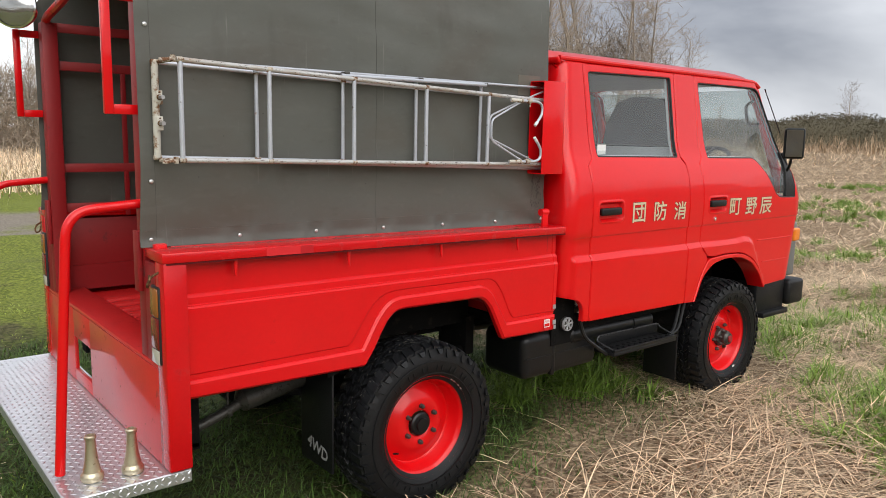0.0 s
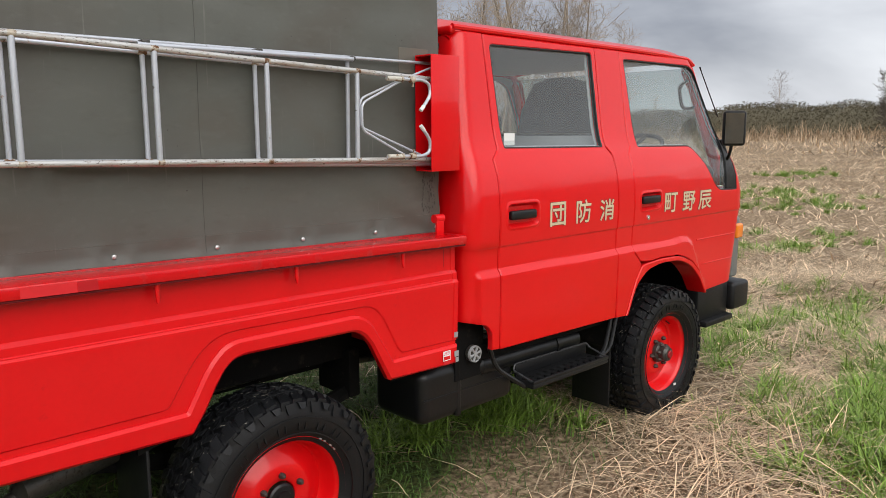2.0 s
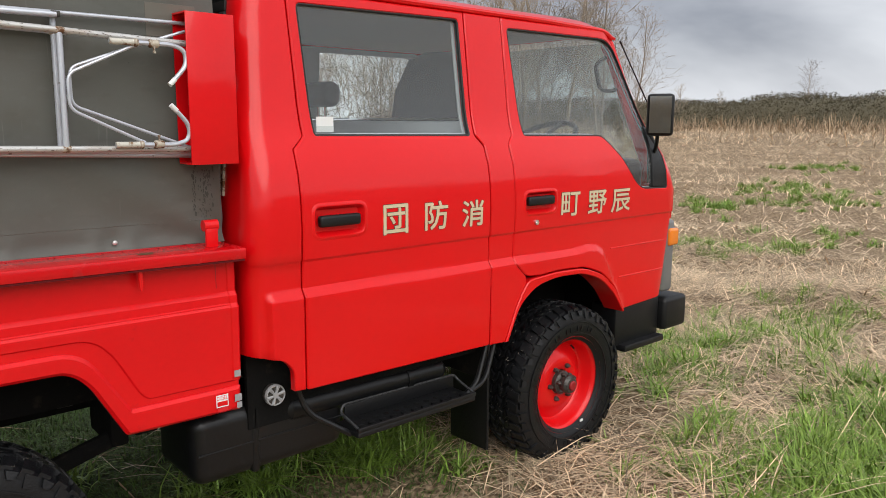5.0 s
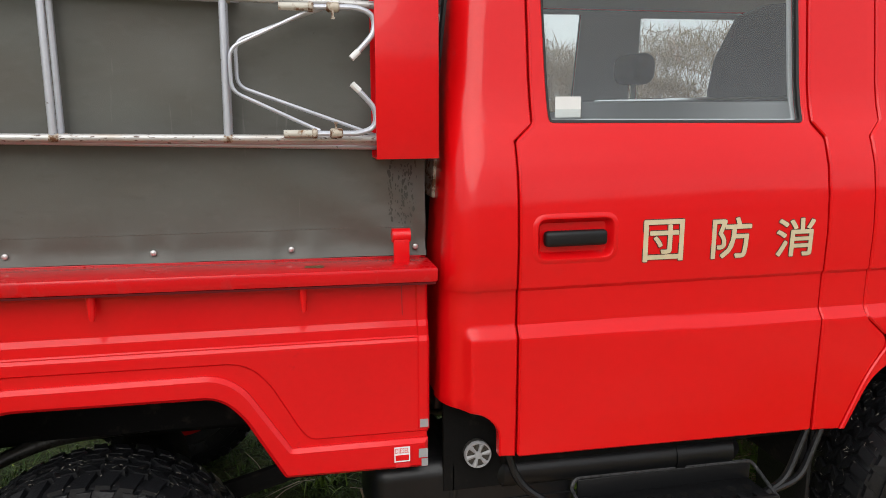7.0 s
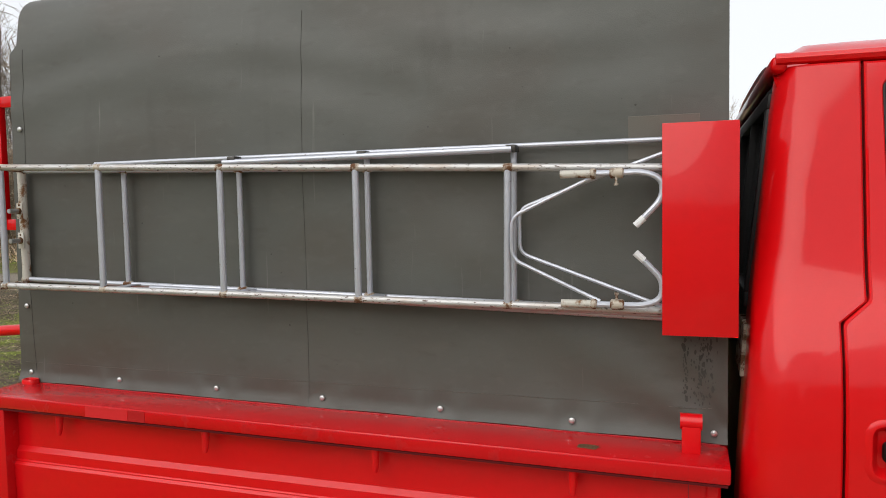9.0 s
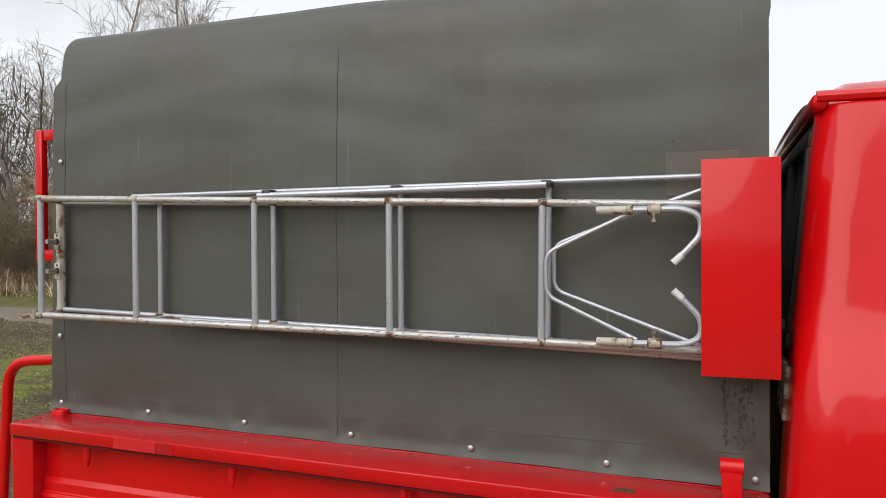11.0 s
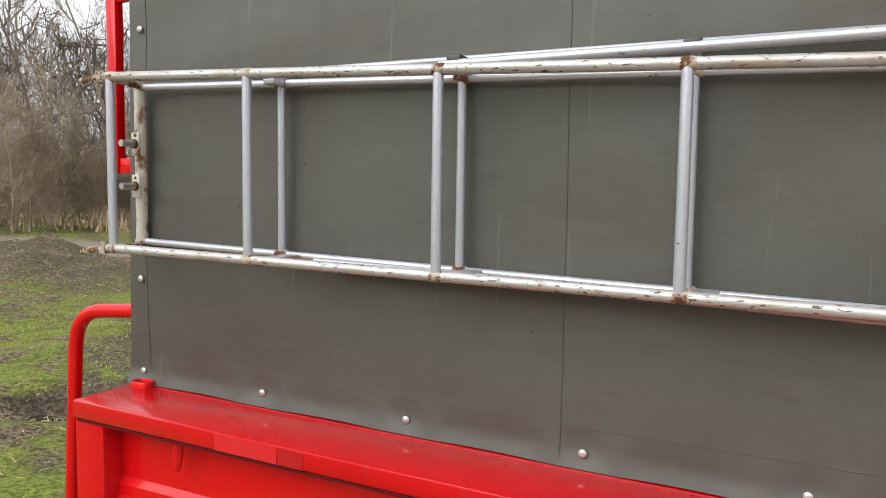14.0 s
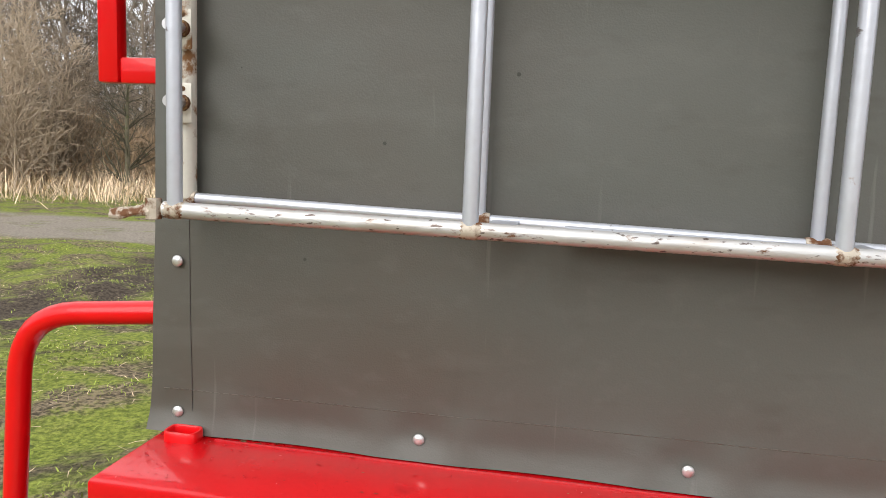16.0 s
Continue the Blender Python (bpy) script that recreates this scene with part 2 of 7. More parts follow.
def glassy(name, colour, rough=0.0, ior=1.45, haze=0.03):
    m = bpy.data.materials.new(name)
    m.use_nodes = True
    n, l = m.node_tree.nodes, m.node_tree.links
    n.clear()
    out = n.new("ShaderNodeOutputMaterial")
    see, gloss, mix = n.new("ShaderNodeBsdfTransparent"), n.new("ShaderNodeBsdfGlossy"), n.new("ShaderNodeMixShader")
    see.inputs["Color"].default_value = (*colour, 1)
    gloss.inputs["Roughness"].default_value = rough
    # gloss that rises towards grazing sight, alike on both faces of the pane
    edge = n.new("ShaderNodeLayerWeight")
    edge.inputs["Blend"].default_value = 0.5
    steep, gain = n.new("ShaderNodeMath"), n.new("ShaderNodeMath")
    steep.operation, gain.operation = "POWER", "MULTIPLY_ADD"
    steep.inputs[1].default_value = 5.0
    gain.inputs[1].default_value, gain.inputs[2].default_value = 0.9, ((ior - 1) / (ior + 1)) ** 2
    l.new(edge.outputs["Facing"], steep.inputs[0])
    l.new(steep.outputs[0], gain.inputs[0])
    l.new(gain.outputs[0], mix.inputs[0])
    l.new(see.outputs[0], mix.inputs[1])
    l.new(gloss.outputs[0], mix.inputs[2])
    # an even grey diffuse veil stands in for pale sky mirrored in the panes
    sky_veil, film = n.new("ShaderNodeBsdfDiffuse"), n.new("ShaderNodeMixShader")
    sky_veil.inputs["Color"].default_value = (0.55, 0.57, 0.58, 1)
    film.inputs[0].default_value = haze
    l.new(mix.outputs[0], film.inputs[1])
    l.new(sky_veil.outputs[0], film.inputs[2])
    l.new(film.outputs[0], out.inputs["Surface"])
    return m


GLASS = glassy("window_glass", (0.84, 0.88, 0.87), 0.012, 1.65, 0.090)
TAIL_AMBER = material("dirty_amber_lens", (0.30, 0.10, 0.02), 0.2, vary=0.2, scale=60, coat=0.4)
AMBER = material("amber_lens", (0.75, 0.20, 0.015), 0.15, vary=0.1, scale=60, coat=0.6)
REDLENS = material("red_lens", (0.18, 0.012, 0.012), 0.15, vary=0.1, scale=60, coat=0.6)
WATER = bpy.data.materials.new("rain_water")
WATER.use_nodes = True
for key, v in (("Base Color", (1, 1, 1, 1)), ("Roughness", 0.0), ("IOR", 1.33), ("Transmission Weight", 1.0)):
    WATER.node_tree.nodes["Principled BSDF"].inputs[key].default_value = v
LAMP_GLASS = material("lamp_glass", (0.30, 0.30, 0.29), 0.08, 0.85, vary=0.35, scale=9, coat=0.6)
CLEARLENS = material("clear_lens", (0.45, 0.43, 0.36), 0.15, vary=0.2, scale=60, coat=0.6)
MIRROR = material("mirror_glass", (0.33, 0.36, 0.38), 0.05, 1.0, vary=0.0, bump=0.0)


# ---- builders ----
WORLD = {}


def thing(name, at, label, category, group=""):
    """An Empty at the base of a thing."""
    ob = new(name)
    ob.matrix_basis = Matrix.Translation(at)
    ob.empty_display_size = 0.1
    WORLD[ob] = ob.matrix_basis.copy()
    return tagged(ob, label, category, group)


def link(name, mesh, parent=None, label="", m=None):
    ob = new(name, mesh)
    ob.matrix_basis = m or Matrix.Identity(4)
    WORLD[ob] = ob.matrix_basis.copy()
    if parent is not None:
        ob.parent = parent
        ob.matrix_parent_inverse = WORLD[parent].inverted()
    if label:
        ob["label"] = label
    return ob


def to_mesh(name, bm, mat, smooth=35, mats=()):
    me = bpy.data.meshes.new(name)
    bmesh.ops.recalc_face_normals(bm, faces=bm.faces[:])
    bm.to_mesh(me)
    bm.free()
    for x in (mat, *mats):
        me.materials.append(x)
    if smooth:
        me.polygons.foreach_set("use_smooth", [True] * len(me.polygons))
        me.set_sharp_from_angle(angle=radians(smooth))
    return me


def part(name, bm, mat, parent, label="", m=None, smooth=35):
    """One bmesh as one mesh object under a thing or a part, built in world places unless m is given."""
    return link(name, to_mesh(name, bm, mat, smooth), parent, label, m)


def box(bm, x0, x1, y0, y1, z0, z1, bevel=0.0, seg=2, m=None):
    r = bmesh.ops.create_cube(bm, size=1.0, matrix=Matrix.Translation(((x0 + x1) / 2, (y0 + y1) / 2, (z0 + z1) / 2)) @ Matrix.Diagonal((abs(x1 - x0), abs(y1 - y0), abs(z1 - z0), 1)))
    vs = r["verts"]
    if bevel:
        es = list({e for v in vs for e in v.link_edges})
        b = bmesh.ops.bevel(bm, geom=es, offset=bevel, segments=seg, profile=0.5, affect="EDGES")
        vs = list({v for f in b["faces"] for v in f.verts} | {v for v in vs if v.is_valid})
    if m is not None:
        bmesh.ops.transform(bm, matrix=m, verts=[v for v in vs if v.is_valid])
    return bm


def boxed(*a, **k):
    return box(bmesh.new(), *a, **k)


def tube(bm, pts, r, sides=10, cap=True, flat=1.0):
    """A round bar along a line of points; r: a radius or one for each point."""
    pts = [Vector(p) for p in pts]
    rs = r if isinstance(r, (list, tuple)) else [r] * len(pts)
    rings, n0 = [], None
    for i, p in enumerate(pts):
        d = (pts[min(i + 1, len(pts) - 1)] - pts[max(i - 1, 0)]).normalized()
        if n0 is None:
            n0 = d.orthogonal().normalized()
        n0 = (n0 - d * n0.dot(d)).normalized()
        b = d.cross(n0)
        rings.append([bm.verts.new(p + (n0 * math.cos(a) + b * math.sin(a) * flat) * rs[i]) for a in (2 * math.pi * k / sides for k in range(sides))])
    for a, b in zip(rings, rings[1:]):
        for k in range(sides):
            bm.faces.new((a[k], a[(k + 1) % sides], b[(k + 1) % sides], b[k]))
    if cap:
        bm.faces.new(rings[0][::-1])
        bm.faces.new(rings[-1])
    return bm


def tubed(pts, r, sides=10, **k):
    return tube(bmesh.new(), pts, r, sides, **k)


def bend(pts, radius, seg=6):
    """A polyline with its inner corners rounded."""
    pts = [Vector(p) for p in pts]
    out = [pts[0]]
    for a, p, b in zip(pts, pts[1:], pts[2:]):
        u, v = (a - p), (b - p)
        d = min(radius, u.length * 0.49, v.length * 0.49)
        s, e = p + u.normalized() * d, p + v.normalized() * d
        for k in range(seg + 1):
            t = k / seg
            out.append(s * (1 - t) ** 2 + p * 2 * t * (1 - t) + e * t * t)
    return out + [pts[-1]]


def ring2(pts, radius=0.0, seg=4):
    """A closed outline in x and z with rounded corners; points may carry a radius of their own."""
    P = [Vector((p[0], p[1])) for p in pts]
    R = [p[2] if len(p) > 2 else radius for p in pts]
    out = []
    for i, p in enumerate(P):
        u, v = P[i - 1] - p, P[(i + 1) % len(P)] - p
        d = min(R[i], u.length * 0.49, v.length * 0.49)
        if d < 1e-4:
            out.append(p.copy())
            continue
        s, e = p + u.normalized() * d, p + v.normalized() * d
        for k in range(seg + 1):
            t = k / seg
            out.append(s * (1 - t) ** 2 + p * 2 * t * (1 - t) + e * t * t)
    return out


def offset2(ring, d):
    """The outline moved inwards by d (its turn taken as anticlockwise, else outwards)."""
    area = sum(a.x * b.y - b.x * a.y for a, b in zip(ring, ring[1:] + ring[:1])) / 2
    s = d if area > 0 else -d
    out = []
    for i, p in enumerate(ring):
        u = (p - ring[i - 1]).normalized()
        v = (ring[(i + 1) % len(ring)] - p).normalized()
        n = Vector((-u.y - v.y, u.x + v.x))
        n = n.normalized() if n.length > 1e-6 else Vector((-u.y, u.x))
        k = max(0.5, n.dot(Vector((-u.y, u.x))))
        out.append(p + n * (s / k))
    return out


def panel(bm, rings, yf, thick, chamfer=0.004, cuts=(), xcuts=(), lift=0.0):
    """A sheet of that thickness with outlines in x and z (the first outer, the rest holes), whose face lies at y = yf(x, z) - lift."""
    faces_before = set(bm.faces)
    loops = []
    for i, ring in enumerate(rings):
        inner = offset2(ring, chamfer if i == 0 else -chamfer) if chamfer else ring
        loops.append((ring, [bm.verts.new((p.x, 0, p.y)) for p in inner]))
    edges = [bm.edges.new((a, b)) for _, vs in loops for a, b in zip(vs, vs[1:] + vs[:1])]
    bmesh.ops.triangle_fill(bm, use_beauty=True, use_dissolve=False, edges=edges, normal=(0, -1, 0))
    front = [f for f in bm.faces if f not in faces_before]
    sides = []
    for ring, vs in loops:
        mid = [bm.verts.new((p.x, chamfer, p.y)) for p in ring] if chamfer else vs
        back = [bm.verts.new((p.x, thick, p.y)) for p in ring]
        for A, B in ((vs, mid), (mid, back)) if chamfer else ((vs, back),):
            for k in range(len(A)):
                j = (k + 1) % len(A)
                sides.append(bm.faces.new((A[k], A[j], B[j], B[k])))
    geom = set(front) | set(sides)
    for axis, values in ((2, cuts), (0, xcuts)):
        for c in values:
            co, no = [0, 0, 0], [0, 0, 0]
            co[axis], no[axis] = c, 1
            live = [f for f in bm.faces if f not in faces_before]
            g = live + list({e for f in live for e in f.edges}) + list({v for f in live for v in f.verts})
            bmesh.ops.bisect_plane(bm, geom=g, plane_co=co, plane_no=no, dist=1e-5)
    for v in {v for f in bm.faces if f not in faces_before for v in f.verts}:
        v.co.y += yf(v.co.x, v.co.z) - lift
    return bm


def lathe(bm, profile, sides=40, axis="y", at=(0, 0, 0)):
    """Profile rows of (radius, along) turned round the axis."""
    rings = []
    for r, h in profile:
        ring = []
        for k in range(sides):
            a = 2 * math.pi * k / sides
            c, s = r * math.cos(a), r * math.sin(a)
            p = {"y": (c, h, s), "z": (c, s, h), "x": (h, c, s)}[axis]
            ring.append(bm.verts.new(Vector(p) + Vector(at)))
        rings.append(ring)
    for a, b in zip(rings, rings[1:]):
        for k in range(sides):
            bm.faces.new((a[k], a[(k + 1) % sides], b[(k + 1) % sides], b[k]))
    for (r, _), ring in ((profile[0], rings[0]), (profile[-1], rings[-1])):
        if r < 0.035:
            bm.faces.new(ring)
    return bm


def lathed(profile, sides=40, axis="y", at=(0, 0, 0)):
    return lathe(bmesh.new(), profile, sides, axis, at)


def thicken(bm, depth):
    """Gives an open sheet a second skin that far below it, on the side turned away from the truck's outside, and closes the rim."""
    bmesh.ops.recalc_face_normals(bm, faces=bm.faces[:])
    bm.normal_update()
    middle = Vector((3.0, YC, 1.3))
    faces = bm.faces[:]
    out = sum((f.normal.dot(f.calc_center_median() - middle) > 0) for f in faces) > len(faces) / 2
    rim = [e for e in bm.edges if len(e.link_faces) == 1]
    twin = {v: bm.verts.new(v.co - v.normal * (depth if out else -depth)) for v in bm.verts[:]}
    for f in faces:
        bm.faces.new([twin[v] for v in reversed(f.verts[:])])
    for e in rim:
        a, b = e.verts
        bm.faces.new((a, b, twin[b], twin[a]))


def lerp(table, v):
    """Reads a table of (key, value) rows, straight between them."""
    for (a, x), (b, y) in zip(table, table[1:]):
        if v <= b:
            return x if v <= a else x + (y - x) * (v - a) / (b - a)
    return table[-1][1]


def frange(a, b, step):
    n = max(1, round((b - a) / step))
    return [a + (b - a) * i / n for i in range(1, n)]


# ---- the fire truck ----
YC = 3.575        # the truck's middle line; it faces +x, and its near side lies at y = 2.65
GROUND = -0.07
truck = thing("fire_truck", (3.2, YC, GROUND), "red double-cab four-wheel-drive fire truck parked on rough grass", "truck")

SIDE = [(0.55, 2.670), (0.99, 2.664), (1.078, 2.662), (1.088, 2.655), (1.2, 2.650), (1.3, 2.655), (1.38, 2.668), (1.44, 2.689), (1.475, 2.705), (1.50, 2.7175), (1.54, 2.733), (1.60, 2.748), (1.95, 2.806), (2.05, 2.824)]
CAB_CUTS = [0.65, 0.70, 0.75, 0.80, 0.83, 0.86, 0.88, 0.90, 0.92, 0.935, 0.943, 0.950, 0.957, 0.964, 0.972, 0.980, 0.989, 1.0, 1.04, 1.078, 1.083, 1.088, 1.12, 1.16, 1.2, 1.25, 1.3, 1.34, 1.38, 1.41, 1.44, 1.458, 1.475, 1.488, 1.50, 1.52, 1.54, 1.57, 1.6, 1.75, 1.9]
REAR = [(0.6, 3.014), (1.1, 3.026), (1.5, 3.052), (1.9, 3.094), (2.05, 3.112)]   # the cab leans forward at the back
FRONT = [(0.6, 5.50), (1.05, 5.575), (1.21, 5.56), (1.3, 5.52), (1.5, 5.41), (1.9, 5.19), (2.0, 5.12)]


FLARE = [Vector(p) for p in ((4.0, 0.985), (4.76, 0.980), (4.83, 0.972), (4.885, 0.944), (4.93, 0.880), (5.12, 0.570))]


def proud(x, z):
    """How far the lower body and the front flare stand out below their crease."""
    if z > 1.0 or x > 5.16:
        return 0.0
    d = 0.989 - 0.010 * (x - 3.2) / 0.9 - z if x < 4.72 else 1e9
    if x >= 4.72:
        p, sign = Vector((x, z)), -1
        for a, b in zip(FLARE, FLARE[1:]):
            t = max(0.0, min(1.0, (p - a).dot(b - a) / (b - a).length_squared))
            r = p - (a + (b - a) * t)
            if r.length < abs(d):
                u = b - a
                d = r.length * (1 if u.x * r.y - u.y * r.x < 0 else -1)
    k = max(0.0, min(1.0, d / 0.030))
    return 0.020 * k * max(0.0, min(1.0, (x - 3.072) / 0.02))


def cab_y(x, z):
    y = lerp(SIDE, z)
    edge = lerp(REAR, z) + 0.075
    if x < edge:
        y += 0.075 - math.sqrt(max(0, 0.075 ** 2 - min(0.075, edge - x) ** 2))
    y -= proud(x, z)
    edge = lerp(FRONT, z)
    if x > edge - 0.14:
        y += 0.14 - math.sqrt(max(0, 0.14 ** 2 - min(0.14, x - edge + 0.14) ** 2))
    return y


def both(name, build, mat, label="", parent=None, smooth=35):
    """The part on the near side, and its mirror image on the far side."""
    made = []
    for far in (False, True):
        bm = build()
        if far:
            for v in bm.verts:
                v.co.y = 2 * YC - v.co.y
        made.append(part(name, bm, mat, parent[far] if parent else truck, label, smooth=smooth))
    return made


def sheet(*rings, lift=0.0, thick=0.03, chamfer=0.004, xcuts=()):
    return lambda: panel(bmesh.new(), [ring2(r, 0.0) for r in rings], cab_y, thick, chamfer, CAB_CUTS, xcuts, lift)


def sheets(*specs):
    def build():
        bm = bmesh.new()
        for rings, lift, thick, chamfer, xcuts in specs:
            panel(bm, [ring2(r, 0.0) for r in rings], cab_y, thick, chamfer, CAB_CUTS, xcuts, lift)
        return bm
    return build


XR = frange(3.012, 3.19, 0.011)
XF = frange(5.0, 5.56, 0.03)
rear_window = [(3.312, 1.501, 0.012), (4.043, 1.495, 0.012), (4.052, 1.958, 0.02), (3.303, 1.946, 0.02)]
front_window = [(4.362, 1.492, 0.012), (4.905, 1.487, 0.03), (5.02, 1.385, 0.05), (5.12, 1.262, 0.05), (5.185, 1.222, 0.03), (5.402, 1.215, 0.015), (5.395, 1.33, 0.05), (5.307, 1.60, 0.1), (5.125, 1.90, 0.10), (5.03, 1.950, 0.06), (4.335, 1.946, 0.02)]
both("rear_quarter_panel", sheets(
    ([[(3.018, 0.778), (3.13, 0.755, 0.03), (3.167, 0.71, 0.02), (3.168, 0.637), (3.212, 0.633), (3.212, 1.455), (3.262, 1.497), (3.262, 1.99), (3.106, 1.99), (3.094, 1.9), (3.053, 1.5), (3.027, 1.1)]], 0.0, 0.03, 0.004, XR)), RED)
rear_door = both("door", sheets(
    ([[(3.218, 0.630, 0.01), (4.104, 0.617, 0.01), (4.106, 0.96), (4.098, 1.452, 0.01), (4.066, 1.492, 0.01), (4.084, 1.988), (3.268, 1.988), (3.268, 1.499, 0.01), (3.217, 1.455, 0.01)], rear_window,
      [(3.262, 1.263, 0.025), (3.262, 1.160, 0.025), (3.468, 1.158, 0.025), (3.468, 1.260, 0.025)]], 0.0, 0.03, 0.005, ())), RED, smooth=19, label="rear passenger door with a wind-up window")
both("centre_pillar", sheets(
    ([[(4.112, 0.616), (4.198, 0.612), (4.262, 0.76, 0.03), (4.326, 0.858, 0.02), (4.322, 0.8856, 0.01), (4.2535, 0.9445, 0.02), (4.244, 1.455), (4.286, 1.496), (4.300, 1.988), (4.090, 1.988), (4.072, 1.497), (4.104, 1.455)]], 0.0, 0.03, 0.004, ())), RED, smooth=19)
front_door = both("door", sheets(
    ([[(4.256, 0.947), (4.327, 0.886, 0.02), (4.42, 0.878), (4.534, 0.886, 0.03), (4.728, 0.878, 0.04), (4.868, 0.832, 0.04), (4.992, 0.735, 0.03), (5.072, 0.613), (5.43, 0.628), (5.47, 1.04), (5.49, 1.2), (5.452, 1.33), (5.36, 1.57), (5.17, 1.93, 0.06), (5.09, 1.988), (4.306, 1.988), (4.292, 1.499, 0.01), (4.250, 1.457, 0.01)], front_window,
      [(4.312, 1.250, 0.022), (4.312, 1.160, 0.022), (4.512, 1.160, 0.022), (4.512, 1.248, 0.022)]], 0.0, 0.03, 0.005, XF + frange(4.72, 5.14, 0.014))), RED, smooth=19, label="driver's door with a cut-down quarter window")
both("wheel_arch_lip", sheet(
    [(4.20, 0.612), (4.272, 0.779, 0.05), (4.335, 0.868, 0.03), (4.42, 0.873, 0.03), (4.534, 0.880, 0.05), (4.728, 0.872, 0.05), (4.87, 0.824, 0.05), (4.989, 0.729, 0.04), (5.066, 0.610), (5.052, 0.608), (4.968, 0.715, 0.04), (4.858, 0.802, 0.05), (4.722, 0.848, 0.05), (4.536, 0.856, 0.05), (4.394, 0.836, 0.05), (4.288, 0.766, 0.05), (4.216, 0.611)], lift=0.005, thick=0.12, chamfer=0.004), RED)
for z0, x0 in ((0.937, 4.945), (0.783, 5.03)):
    both("body_crease", sheet([(x0, z0), (5.42, z0 - 0.002), (5.42, z0 + 0.004), (x0, z0 + 0.006)], lift=0.004, thick=0.006, chamfer=0.002, xcuts=XF), RED)


def handle_recess(x0, x1, z0, z1):
    def build():
        bm = bmesh.new()
        ring = ring2([(x0, z0, 0.025), (x1, z0, 0.025), (x1, z1, 0.025), (x0, z1, 0.025)])
        rows = [(offset2(ring, -0.016), 0.0006), (offset2(ring, -0.012), -0.0008), (offset2(ring, -0.006), -0.0036), (offset2(ring, -0.001), -0.0030), (offset2(ring, 0.004), 0.003), (offset2(ring, 0.009), 0.018), (offset2(ring, 0.013), 0.022)]
        vs = [[bm.verts.new((p.x, cab_y(p.x, p.y) + d, p.y)) for p in r] for r, d in rows]
        for a, b in zip(vs, vs[1:]):
            for k in range(len(a)):
                bm.faces.new((a[k], a[(k + 1) % len(a)], b[(k + 1) % len(a)], b[k]))
        bm.faces.new(vs[-1])
        return bm
    return build


for doors, a, b in ((rear_door, (3.263, 3.467, 1.161, 1.262), (3.280, 3.448)), (front_door, (4.313, 4.511, 1.161, 1.249), (4.328, 4.496))):
    both("handle_recess", handle_recess(*a), RED, parent=doors)
    both("door_handle", lambda: boxed(b[0], b[1], 2.640, 2.668, 1.192, 1.232, 0.010, 3), PLASTIC, "black plastic pull handle", doors)
both("door_lock", lambda: lathe(lathed([(0.012, 2.646), (0.013, 2.650), (0.013, 2.665)], 14, at=(4.385, 0, 1.118)), [(0.004, 2.643), (0.005, 2.648)], 8, at=(4.385, 0, 1.118)), CHROME, "chrome key lock", front_door)


def pane(ring, inset=-0.008, depth=0.014, thick=0.004):
    r = offset2(ring2(ring), inset)
    return lambda: panel(bmesh.new(), [r], cab_y, thick, 0.0, CAB_CUTS + [1.55, 1.65, 1.7, 1.8, 1.85], XF, -depth)


def gasket(ring, w=0.005):
    r = ring2(ring)
    return lambda: panel(bmesh.new(), [offset2(r, -0.004), offset2(r, w)], cab_y, 0.02, 0.003, CAB_CUTS + [1.55, 1.65, 1.7, 1.8, 1.85], XF, -0.002)


for doors, ring in ((rear_door, rear_window), (front_door, front_window)):
    for p in both("window_pane", pane(ring), GLASS, "clear window glass", doors):
        p.visible_shadow = False
    both("window_seal", gasket(ring), SEAL, "black rubber window seal", doors)
both("quarter_window_panel", lambda: panel(bmesh.new(), [ring2([(5.27, 1.225, 0.01), (5.398, 1.222, 0.01), (5.388, 1.33, 0.03), (5.318, 1.53, 0.02), (5.285, 1.53, 0.02)])], cab_y, 0.02, 0.004, CAB_CUTS, (), -0.004), PLASTIC, "black ribbed mirror base", front_door)

# roof with its drip rails
bm = bmesh.new()
NX, NY = 26, 28
grid = []
for i in range(NX + 1):
    x = 3.10 + (5.17 - 3.10) * i / NX
    row = []
    for j in range(NY + 1):
        u = -1 + 2 * j / NY
        half = YC - 2.845
        y = YC + half * u
        z = 2.004 + 0.066 * (1 - abs(u) ** 7) + 0.014 * (1 - u * u)
        z -= 0.12 * max(0.0, (x - 4.95) / 0.25) ** 2.2 * (0.4 + 0.6 * (1 - abs(u) ** 4)) + 0.045 * max(0.0, (3.2 - x) / 0.1) ** 2
        row.append(bm.verts.new((x, y, z)))
    grid.append(row)
for i in range(NX):
    for j in range(NY):
        bm.faces.new((grid[i][j], grid[i + 1][j], grid[i + 1][j + 1], grid[i][j + 1]))
thicken(bm, 0.012)
part("roof", bm, RED, truck, "red pressed-steel cab roof", smooth=50)
both("drip_rail", lambda: tubed(bend([(3.10, 2.828, 2.006), (4.6, 2.824, 2.002), (5.04, 2.826, 1.992), (5.115, 2.832, 1.962)], 0.06), 0.013, 8), RED)
bm = boxed(3.090, 3.125, 2.826, 2 * YC - 2.826, 1.978, 2.014, 0.014, 4)
part("roof_edge", bm, RED, truck)


def lean(bm):
    for v in bm.verts:
        v.co.x += lerp(REAR, v.co.z) - 3.014
    return bm


